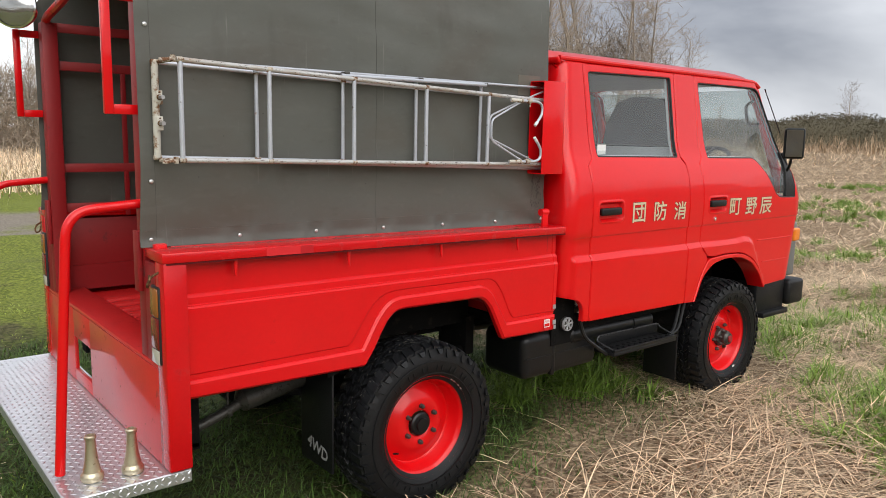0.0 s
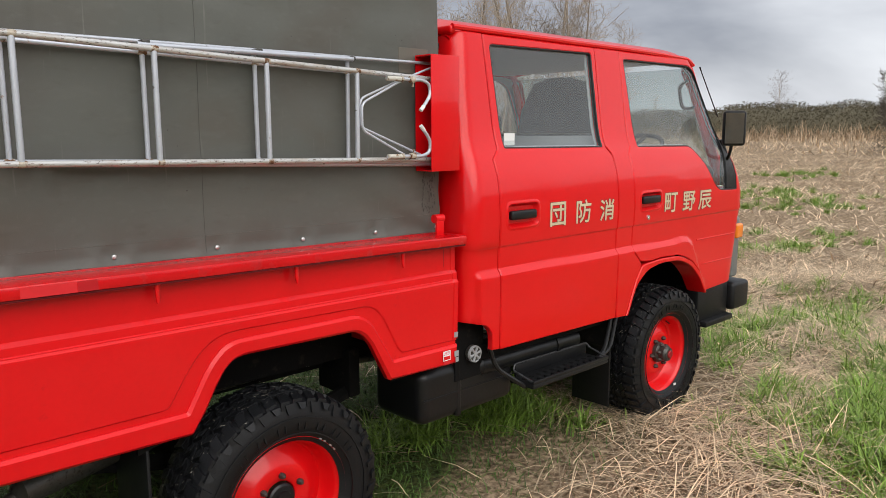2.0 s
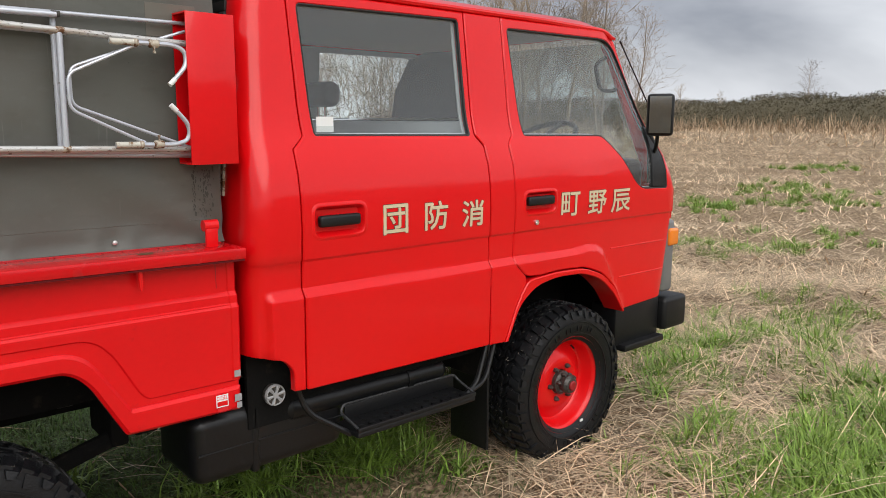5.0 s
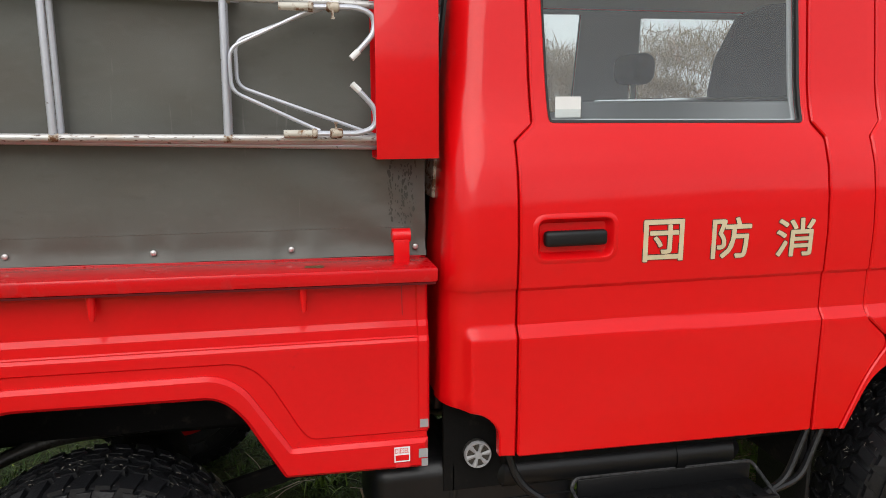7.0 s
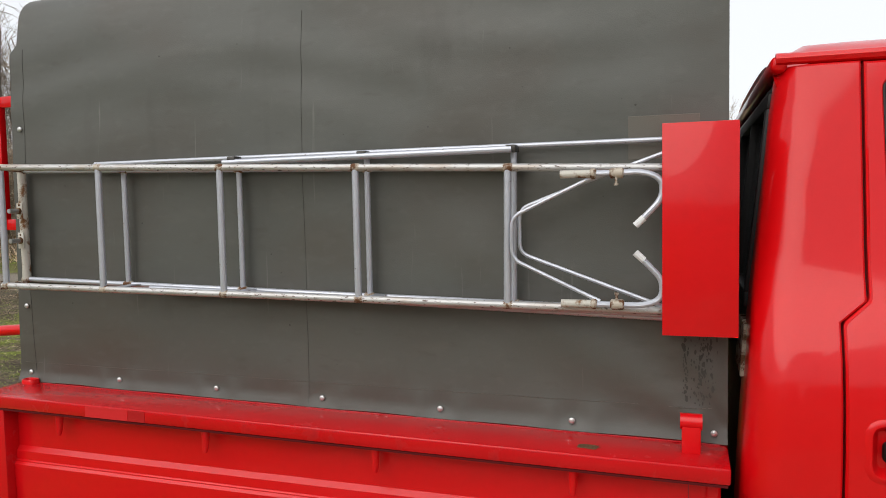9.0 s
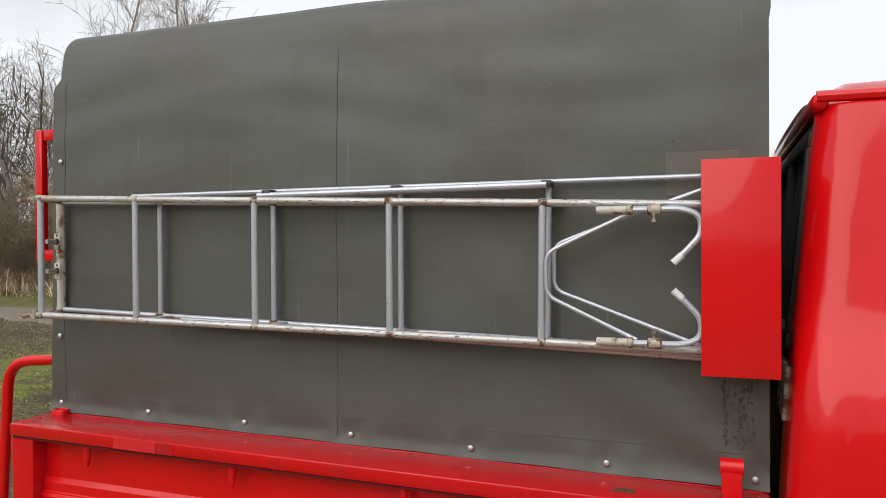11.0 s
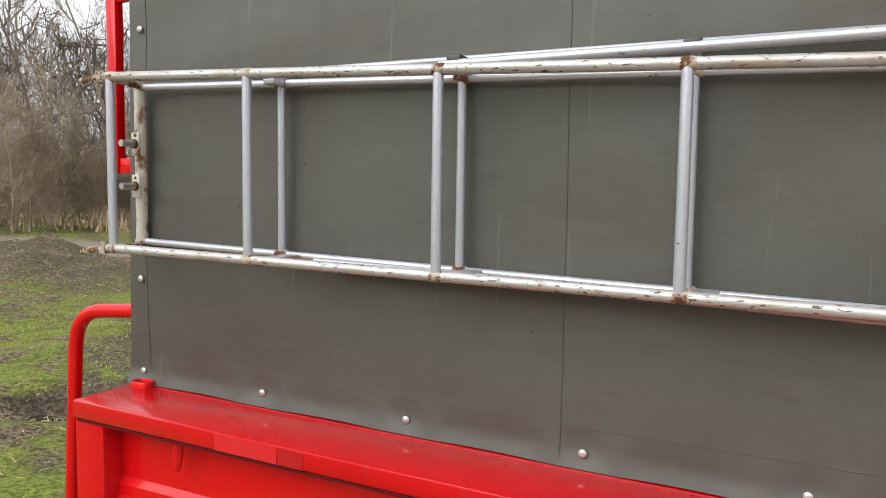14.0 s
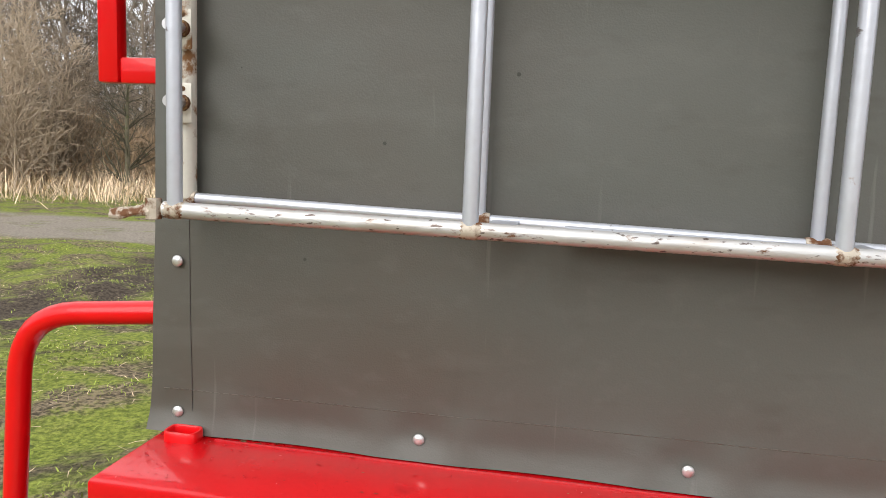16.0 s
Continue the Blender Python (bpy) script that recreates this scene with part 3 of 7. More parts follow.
# rear wall of the cab, with a sliding window
back = bmesh.new()
for y0, y1, z0, z1 in ((2.80, 4.35, 0.72, 1.47), (2.895, 4.255, 1.93, 1.975), (2.885, 2.93, 1.47, 1.93), (4.22, 4.265, 1.47, 1.93)):
    box(back, 3.022, 3.045, y0, y1, z0, z1, 0.004)
cab_back = part("cab_rear_wall", lean(back), BLACK, truck)
def rear_corner():
    bm = bmesh.new()
    rows = []
    for z in (0.78, 1.0, 1.2, 1.38, 1.44, 1.50, 1.54, 1.60, 1.8, 1.975):
        x, y = lerp(REAR, z) + 0.003, lerp(SIDE, z) + 0.066
        rows.append([bm.verts.new(p) for p in ((x, y, z), (x, 2.925, z), (x + 0.034, 2.925, z), (x + 0.034, y, z))])
    for a, b in zip(rows, rows[1:]):
        for k in range(4):
            bm.faces.new((a[k], a[(k + 1) % 4], b[(k + 1) % 4], b[k]))
    bm.faces.new(rows[0])
    bm.faces.new(rows[-1])
    return bm


both("rear_corner", rear_corner, RED, parent=(cab_back, cab_back))
part("rear_lining", lean(boxed(3.052, 3.060, 2.80, 4.35, 0.76, 1.45)), TRIM, cab_back)
frame_bm = bmesh.new()
for y0, y1, z0, z1 in ((2.91, 4.24, 1.455, 1.49), (2.91, 4.24, 1.91, 1.945), (2.91, 2.945, 1.49, 1.91), (4.205, 4.24, 1.49, 1.91), (3.33, 3.36, 1.49, 1.91), (3.79, 3.82, 1.49, 1.91)):
    box(frame_bm, 3.008, 3.05, y0, y1, z0, z1, 0.004)
part("rear_window_frame", lean(frame_bm), SEAL, cab_back, "black sliding rear window frame")
for y0, y1 in ((2.945, 3.33), (3.36, 3.79), (3.82, 4.205)):
    part("window_pane", lean(boxed(3.026, 3.030, y0, y1, 1.49, 1.91)), GLASS, cab_back, "clear window glass").visible_shadow = False
for k in range(9):
    part("louvre", lean(boxed(3.008, 3.024, 2.86 + 0.02 * k, 2.872 + 0.02 * k, 1.30, 1.42, 0.003)), RUSTY, cab_back)

# front of the cab
bm = boxed(5.42, 5.57, 2.80, 2 * YC - 2.80, 0.62, 1.22, 0.03, 3)
part("cab_front", bm, RED, truck)
both("front_corner_panel", lambda: panel(bmesh.new(), [ring2([(5.475, 1.045), (5.572, 1.045), (5.555, 1.21), (5.52, 1.30), (5.45, 1.42), (5.443, 1.40), (5.49, 1.25), (5.487, 1.2)])], cab_y, 0.05, 0.004, CAB_CUTS, XF, 0.001), RED)
ws = bmesh.new()
vs = [ws.verts.new(p) for p in ((5.50, 2.83, 1.30), (5.50, 4.32, 1.30), (5.17, 4.26, 1.95), (5.17, 2.89, 1.95))]
ws.faces.new(vs)
thicken(ws, 0.005)
part("windscreen", ws, GLASS, truck, "clear windscreen glass").visible_shadow = False
both("windscreen_pillar", lambda: tubed([(5.49, 2.82, 1.24), (5.44, 2.82, 1.36), (5.15, 2.88, 1.94), (5.10, 2.89, 1.985)], [0.035, 0.035, 0.03, 0.025], 10), RED)
part("scuttle", boxed(5.44, 5.56, 2.85, 2 * YC - 2.85, 1.18, 1.30, 0.03, 2), RED, truck)
hl = both("headlamp_bezel", lambda: boxed(5.47, 5.575, 2.695, 3.1, 0.635, 1.03, 0.02, 3), GREY, "silver-grey plastic headlamp surround")
both("indicator_lamp", lambda: boxed(5.505, 5.597, 2.680, 2.84, 0.888, 0.985, 0.016, 3), AMBER, "amber indicator lens", hl)
both("headlamp", lambda: boxed(5.55, 5.59, 2.74, 3.04, 0.68, 0.86, 0.015, 3), CLEARLENS, "clear headlamp lens", hl)
part("grille", boxed(5.555, 5.58, 3.10, 2 * YC - 3.10, 0.72, 1.0, 0.01), PLASTIC, truck)
bumper = part("front_bumper", boxed(5.47, 5.69, 2.665, 2 * YC - 2.665, 0.425, 0.605, 0.025, 3), PLASTIC, truck, "black front bumper")
both("bumper_end", lambda: boxed(5.07, 5.462, 2.70, 2.86, 0.40, 0.622, 0.015, 2), PLASTIC, parent=(bumper, bumper))
both("bumper_step", lambda: boxed(5.10, 5.455, 2.655, 2.80, 0.378, 0.415, 0.01, 2), PLASTIC, parent=(bumper, bumper))

# mirrors and aerial
both("mirror_arm", lambda: tube(tubed(bend([(5.335, 2.72, 1.36), (5.30, 2.665, 1.42), (5.262, 2.635, 1.47), (5.262, 2.635, 1.66)], 0.03), 0.010, 8), [(5.345, 2.715, 1.24), (5.335, 2.715, 1.44), (5.315, 2.73, 1.52)], [0.020, 0.022, 0.014], 10), PLASTIC)
MIRROR_AT = Matrix.Translation((5.252, 2.618, 1.588)) @ Matrix.Rotation(radians(32), 4, "Z") @ Matrix.Rotation(radians(0.5), 4, "Y")
mir = both("wing_mirror", lambda: boxed(-0.022, 0.024, -0.066, 0.066, -0.104, 0.104, 0.020, 3, MIRROR_AT), PLASTIC, "black wing mirror")
both("mirror_glass", lambda: boxed(-0.0245, -0.0215, -0.052, 0.052, -0.09, 0.09, m=MIRROR_AT), MIRROR, "mirror glass", mir)
part("aerial", tubed([(5.40, 2.80, 1.66), (5.165, 2.80, 1.925), (5.145, 2.80, 1.95)], [0.004, 0.0035, 0.0055], 6), PLASTIC, truck, "folded black radio aerial")

# inside the cab
part("cab_floor", box(boxed(3.05, 5.45, 3.10, 2 * YC - 3.10, 0.70, 0.76), 3.22, 4.12, 2.74, 2 * YC - 2.74, 0.70, 0.755), TRIM, truck)
both("filler_recess", lambda: box(boxed(3.04, 3.215, 2.750, 2.768, 0.50, 0.80), 3.10, 3.21, 2.67, 2.76, 0.785, 0.80), CHASSIS)
part("headlining", boxed(3.20, 5.08, 2.86, 2 * YC - 2.86, 1.975, 1.99), LINING, truck, "pale grey headlining")
# added dark sheet, so that the door gaps read black instead of pale lining
both("gap_backing", lambda: panel(bmesh.new(), [ring2([(3.19, 0.66), (4.16, 0.64), (4.27, 0.80), (4.34, 0.90), (4.75, 0.895), (4.9, 0.84), (5.11, 0.66), (5.40, 0.66), (5.44, 1.04), (5.455, 1.2), (5.43, 1.33), (5.345, 1.60), (5.155, 1.93), (5.04, 1.97), (3.19, 1.97)]), offset2(ring2(rear_window), -0.006), offset2(ring2(front_window), -0.006)], cab_y, 0.003, 0.0, CAB_CUTS, (), -0.0315), SEAL, "dark backing sheet behind the door gaps")
both("door_lining", lambda: panel(bmesh.new(), [ring2([(3.16, 0.78), (4.12, 0.78), (4.14, 0.91), (5.12, 0.91), (5.44, 1.19), (5.43, 1.34), (5.34, 1.61), (5.155, 1.925), (5.04, 1.968), (3.16, 1.965)]), offset2(ring2(rear_window), 0.008), offset2(ring2(front_window), 0.008)], cab_y, 0.006, 0.0, CAB_CUTS, (), -0.036), TRIM, "pale grey door lining")


def seat(x, y0, y1, name, label):
    s = part(name, boxed(x - 0.05, x + 0.45, y0, y1, 0.98, 1.14, 0.05, 3), SEAT, truck, label)
    part("backrest", boxed(x - 0.12, x + 0.02, y0 + 0.02, y1 - 0.02, 1.08, 1.535, 0.05, 3), SEAT, s)
    return s


s1 = seat(4.38, 2.93, 3.44, "driver_seat", "dark grey driver's seat")
part("headrest", tubed([(4.31, 3.182, 1.50), (4.30, 3.182, 1.60), (4.295, 3.182, 1.70), (4.29, 3.182, 1.79), (4.287, 3.182, 1.84), (4.286, 3.182, 1.868)], [0.074, 0.072, 0.066, 0.052, 0.044, 0.020], 20, flat=3.3), SEAT, s1, "high moulded headrest")
s2 = seat(4.38, 3.48, 4.28, "passenger_seat", "dark grey double passenger seat")
rest = part("headrest", boxed(4.15, 4.25, 3.93, 4.20, 1.625, 1.76, 0.048, 5), SEAT, s2, "rounded headrest on two posts")
for y in (4.03, 4.10):
    part("post", tubed([(4.20, y, 1.50), (4.20, y, 1.64)], 0.007, 8), CHROME, rest)
seat(3.32, 2.84, 4.30, "rear_bench", "dark grey rear bench seat")
part("dashboard", boxed(5.02, 5.42, 2.80, 2 * YC - 2.80, 1.10, 1.36, 0.05, 3), PLASTIC, truck, "black dashboard")
part("cab_rail", tubed([(4.092, 2.80, 1.558), (4.092, 4.35, 1.553)], 0.009, 8), CHROME, truck, "chrome grab rail behind the front seats")
part("partition", boxed(4.082, 4.110, 2.78, 4.37, 1.0, 1.550, 0.006), TRIM, truck, "grey panel behind the front seats")
wheel_c, wheel_n = Vector((4.93, 3.12, 1.46)), Vector((-0.45, 0, 0.89)).normalized()
wu = Vector((0, 1, 0))
wv = wheel_n.cross(wu)
sw = tubed([wheel_c + 0.19 * (wu * math.cos(a) + wv * math.sin(a)) for a in (2 * math.pi * k / 32 for k in range(33))], 0.014, 8)
for a in (0.3, 2.84, 4.71):
    tube(sw, [wheel_c, wheel_c + 0.19 * (wu * math.cos(a) + wv * math.sin(a))], 0.012, 6)
tube(sw, [wheel_c, wheel_c - wheel_n * 0.45], 0.03, 8)
part("steering_wheel", sw, PLASTIC, truck, "black steering wheel")
part("pillar_handle", tubed(bend([(5.115, 2.862, 1.872), (5.060, 2.885, 1.838), (5.105, 2.885, 1.712), (5.215, 2.885, 1.708), (5.248, 2.862, 1.735)], 0.04), 0.011, 8), PLASTIC, truck, "grey grab handle on the windscreen pillar")
part("inside_mirror", boxed(4.98, 5.0, 3.45, 3.70, 1.83, 1.90, 0.015, 3), PLASTIC, truck, "black rear-view mirror")
part("window_sticker", boxed(3.335, 3.405, 2.7442, 2.7452, 1.512, 1.565, m=None), WHITE, rear_door[0], "white window sticker")

# cargo bed
BED = [(0.55, 2.690), (0.70, 2.684), (0.977, 2.676), (0.989, 2.686), (1.014, 2.687), (1.027, 2.698), (1.15, 2.699)]


def bed_y(x, z):
    return lerp(BED, z)


def fall(x):
    """The bed's rail falls a little towards the cab."""
    return 0.010 - 0.0155 * (x - 1.06)


def sag(bm):
    for v in bm.verts:
        v.co.z += fall(v.co.x)
    return bm


# the arch from outside in: a groove, the flare's crease and its edge
GROOVE = [(1.062, 0.733), (1.748, 0.731, 0.02), (1.80, 0.815), (1.841, 0.873, 0.03), (1.881, 0.911, 0.03), (1.93, 0.934, 0.03), (1.99, 0.939, 0.03), (2.51, 0.932, 0.03), (2.55, 0.916, 0.02), (2.589, 0.874, 0.03), (2.66, 0.743, 0.03), (2.684, 0.717, 0.015), (2.985, 0.712)]
FLARE_TOP = [(1.062, 0.713), (1.803, 0.709, 0.004), (1.867, 0.824, 0.02), (1.900, 0.868, 0.03), (1.937, 0.899, 0.02), (1.980, 0.911, 0.03), (2.457, 0.909, 0.03), (2.501, 0.893, 0.025), (2.537, 0.861, 0.02), (2.637, 0.700, 0.004), (2.984, 0.696)]
EDGE = [(2.982, 0.614), (2.618, 0.622, 0.008), (2.584, 0.683), (2.526, 0.789, 0.02), (2.490, 0.830, 0.02), (2.454, 0.849, 0.03), (2.005, 0.855, 0.03), (1.968, 0.847, 0.015), (1.936, 0.821, 0.025), (1.905, 0.772), (1.870, 0.706), (1.822, 0.632, 0.008), (1.060, 0.646)]


def bed_side():
    steps = [0.942, 0.965, 0.972, 0.977, 0.989, 0.993, 1.010, 1.014, 1.027, 1.031, 1.06]
    bm = panel(bmesh.new(), [ring2(GROOVE + [(2.988, 1.152), (1.058, 1.152)])], bed_y, 0.02, 0.005, steps)
    panel(bm, [ring2(EDGE[::-1] + [(2.986, 0.99), (1.060, 0.99)])], lambda x, z: lerp(BED, min(z, 0.95)), 0.02, 0.003, (), (), -0.005)
    panel(bm, [ring2(FLARE_TOP + EDGE)], bed_y, 0.03, 0.010, (), (), 0.010)
    panel(bm, [ring2([(2.955, 0.72), (2.988, 0.72), (2.988, 1.145), (2.955, 1.145)])], bed_y, 0.02, 0.006, steps, (), 0.004)
    for v in bm.verts:   # the pressed steps fall towards the cab, as the rail does
        k = min(1.0, max(0.0, (v.co.z - 0.945) / 0.02), max(0.0, (1.12 - v.co.z) / 0.08))
        v.co.z -= 0.0085 * (v.co.x - 1.1) * max(0.0, k)
    box(bm, 2.64, 2.98, 2.712, 2.735, 0.62, 1.10)
    return bm


sides = both("bed_side", bed_side, RED_BED, "red pressed-steel bed side with a flared wheel arch", smooth=24)
both("bed_rail", lambda: sag(boxed(0.978, 3.006, 2.646, 2.835, 1.138, 1.175, 0.006, 2)), RED_RAIL, parent=sides)
# thin dark strip drawn as the shade in the groove under the rail
both("rail_shade_line", lambda: sag(boxed(0.992, 3.0, 2.6478, 2.690, 1.1330, 1.1382)), RED_GROOVE_SHADE, "dark line of shade below the rail", sides)
for x0, x1, z0 in ((1.36, 1.50, 1.1405), (1.502, 1.555, 1.1405)):
    part("touched_up_paint", sag(boxed(x0, x1, 2.6452, 2.6462, z0, 1.1705)), RED_TOUCH if x0 < 1.4 else RED_IN2, sides[0], "touched-up paint on the rail")
for x in (1.248, 1.727, 2.206, 2.679):
    both("rope_hook", lambda: tubed([(x, 2.668, 1.140 + fall(x)), (x, 2.666, 1.098 + fall(x)), (x, 2.663, 1.078 + fall(x)), (x, 2.662, 1.073 + fall(x))], [0.0115, 0.0095, 0.0078, 0.005], 10, flat=0.75), RED_BED, parent=sides)
both("rail_lip", lambda: sag(boxed(1.062, 2.99, 2.7930, 2.7965, 1.172, 1.1772, 0.001)), RED_IN2, parent=sides)
both("corner_post", lambda: boxed(0.982, 1.064, 2.650, 2.742, 0.402, 1.150, 0.006, 2), RED_RAIL, parent=sides)
both("tail_column", lambda: boxed(0.986, 1.062, 2.743, 2.86, 0.77, 1.137, 0.006, 2), RED_SHADED, parent=sides)
tails = both("tail_lamp", lambda: boxed(0.976, 0.99, 2.690, 2.772, 0.785, 1.062, 0.005, 2), SEAL, "vertical tail lamp cluster")
for z0, z1, mt, lb in ((0.785, 0.835, CLEARLENS, "clear reversing lens"), (0.84, 0.95, REDLENS, "red tail lens"), (0.955, 1.055, TAIL_AMBER, "amber turn lens")):
    both("lens", lambda: boxed(0.971, 0.978, 2.697, 2.766, z0, z1, 0.003), mt, lb, tails)
both("rope_cleat", lambda: tubed(bend([(0.985, 2.70, 1.115), (0.955, 2.70, 1.10), (0.945, 2.705, 1.075), (0.95, 2.72, 1.06), (0.965, 2.74, 1.075), (0.965, 2.745, 1.10)], 0.012), 0.0045, 8), RUST, "rusty steel rope hook")

valance = bmesh.new()
for y0, y1, z0, z1 in ((2.742, 3.64, 0.402, 0.755), (3.92, 2 * YC - 2.742, 0.402, 0.755), (3.64, 3.92, 0.402, 0.462), (3.64, 3.92, 0.622, 0.755)):
    box(valance, 0.984, 1.002, y0, y1, z0, z1, 0.003)
box(valance, 0.984, 1.14, 2.745, 2 * YC - 2.745, 0.757, 0.772, 0.004)
part("rear_panel", valance, RED_WORN, truck, "scuffed red rear panel with a cut-out")
for k in range(8):
    y = 3.09 + k * 0.125
    part("floor_rib", boxed(1.15, 2.92, y, y + 0.07, 0.735, 0.768, 0.008), RED_WORN, truck)
both("wheel_well", lambda: panel(bmesh.new(), [ring2([(1.66, 0.60), (1.66, 1.02), (2.72, 1.02), (2.72, 0.60), (2.655, 0.60), (2.52, 0.82, 0.03), (2.45, 0.858, 0.05), (2.06, 0.878, 0.04), (1.97, 0.86, 0.05), (1.75, 0.62)])], lambda x, z: 2.722, 0.012, 0.0), CHASSIS)
both("wheel_well", lambda: boxed(1.70, 2.68, 2.734, 3.08, 0.868, 0.885), CHASSIS)
both("wheel_well", lambda: boxed(1.66, 2.72, 3.06, 3.08, 0.62, 0.87), CHASSIS)
part("bed_floor", box(box(boxed(1.0, 2.95, 3.082, 2 * YC - 3.082, 0.70, 0.742), 1.0, 1.655, 2.84, 2 * YC - 2.84, 0.70, 0.7415), 2.725, 2.95, 2.84, 2 * YC - 2.84, 0.70, 0.7415), RED_WORN, truck, "worn red ribbed bed floor")
both("bed_inner_wall", lambda: box(box(boxed(1.064, 2.92, 2.80, 2.83, 0.89, 1.136, 0.004), 1.064, 1.655, 2.80, 2.83, 0.76, 0.89), 2.725, 2.92, 2.80, 2.83, 0.76, 0.89), RED_SHADED)
part("bed_front_wall", boxed(2.93, 2.96, 2.74, 2 * YC - 2.74, 0.75, 1.14, 0.004), RED_WORN, truck)

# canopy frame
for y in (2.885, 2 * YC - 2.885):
    part("canopy_post", boxed(0.985, 1.055, y - 0.035, y + 0.035, 0.775, 2.10, 0.004), RED_SHADED, truck)
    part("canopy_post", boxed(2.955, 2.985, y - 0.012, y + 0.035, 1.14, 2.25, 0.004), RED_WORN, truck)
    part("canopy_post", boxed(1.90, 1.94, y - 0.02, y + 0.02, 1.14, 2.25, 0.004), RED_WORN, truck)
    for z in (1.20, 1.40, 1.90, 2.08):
        part("side_bar", boxed(1.0, 2.95, y - 0.017, y - 0.003, z - 0.022, z + 0.022, 0.003), RED_SHADED, truck)
    part("side_bar", boxed(1.345, 1.37, y - 0.016, y - 0.004, 1.15, 1.9, 0.003), RED_SHADED, truck)
    part("drop_bracket", boxed(0.966, 0.984, y - 0.02, y + 0.025, 1.02, 1.24, 0.003), RED_SHADED, truck)
for x, z in ((1.01, 2.115), (1.92, 2.30), (2.95, 2.30)):
    part("canopy_bow", tubed(bend([(x, 2.87, z - 0.15), (x, 2.88, z), (x, YC, z + 0.09), (x, 2 * YC - 2.88, z), (x, 2 * YC - 2.87, z - 0.15)], 0.08), 0.02, 10), RED_WORN, truck)


def grab():
    bm = boxed(0.872, 0.902, 2.838, 2.862, 1.648, 2.06, 0.004)
    box(bm, 0.902, 0.985, 2.842, 2.858, 1.648, 1.682, 0.003)
    box(bm, 0.902, 0.985, 2.842, 2.858, 2.026, 2.06, 0.003)
    return bm


both("grab_handle", grab, RED, "red welded grab handle")
both("hand_rail", lambda: tubed(bend([(0.672, 2.852, 0.41), (0.736, 2.852, 1.320), (0.99, 2.852, 1.340)], 0.09, 8), 0.0168, 14), RED, "bent red tubular hand rail")

# rear step of tread plate
plate = bmesh.new()
outline = ring2([(0.64, 2.655, 0.07), (1.062, 2.655, 0.01), (1.062, 2 * YC - 2.655, 0.01), (0.64, 2 * YC - 2.655, 0.07)], seg=8)
rows = [[plate.verts.new((p.x, p.y, z)) for p in offset2(outline, d)] for d, z in ((0.004, 0.350), (0.0, 0.354), (0.0, 0.394), (0.004, 0.398))]
for a, b in zip(rows, rows[1:]):
    for k in range(len(a)):
        plate.faces.new((a[k], a[(k + 1) % len(a)], b[(k + 1) % len(a)], b[k]))
plate.faces.new(rows[0])
plate.faces.new(rows[-1])
step = part("rear_step", plate, ALU, truck, "aluminium tread-plate rear step")
bm = bmesh.new()
for i in range(16):
    for j in range(78):
        x, y = 0.655 + i * 0.0235, 2.672 + j * 0.0232
        a = radians(45 if (i + j) % 2 else -45)
        d, n = Vector((math.cos(a), math.sin(a), 0)), Vector((-math.sin(a), math.cos(a), 0))
        c = Vector((x, y, 0.3982))
        if x > 0.98 or (x < 0.70 and y < 2.70 and math.hypot(x - 0.71, y - 2.725) > 0.055):
            continue
        vs = [bm.verts.new(c + d * 0.0128), bm.verts.new(c + n * 0.0040), bm.verts.new(c - d * 0.0128), bm.verts.new(c - n * 0.0040), bm.verts.new(c + Vector((0, 0, 0.0024)))]
        for k in range(4):
            bm.faces.new((vs[k], vs[(k + 1) % 4], vs[4]))
for i in range(15):
    for r in range(2):
        x, z = 0.72 + i * 0.0235, 0.365 + r * 0.020
        a = radians(45 if (i + r) % 2 else -45)
        d, n = Vector((math.cos(a), 0, math.sin(a))), Vector((-math.sin(a), 0, math.cos(a)))
        c = Vector((x, 2.6548, z))
        vs = [bm.verts.new(c + d * 0.0115), bm.verts.new(c + n * 0.0035), bm.verts.new(c - d * 0.0115), bm.verts.new(c - n * 0.0035), bm.verts.new(c - Vector((0, 0.0022, 0)))]
        for k in range(4):
            bm.faces.new((vs[k], vs[(k + 1) % 4], vs[4]))
tagged(part("tread_pattern", bm, ALU, step, smooth=0), kind="stuff")

# search lamp on the canopy frame
lamp_at = Vector((0.875, 4.20, 2.150))
lamp = part("search_lamp", lathed([(0.03, 0.10), (0.075, 0.07), (0.098, 0.0), (0.098, -0.02), (0.09, -0.024)], 28, "x"), CHROME, truck, "round chrome search lamp", Matrix.Translation(lamp_at) @ Matrix.Rotation(radians(58), 4, "Z"))
part("lens", lathed([(0.089, -0.018), (0.06, -0.03), (0.02, -0.034)], 28, "x"), LAMP_GLASS, lamp, "clear ribbed lens", Matrix.Translation(lamp_at) @ Matrix.Rotation(radians(58), 4, "Z"))

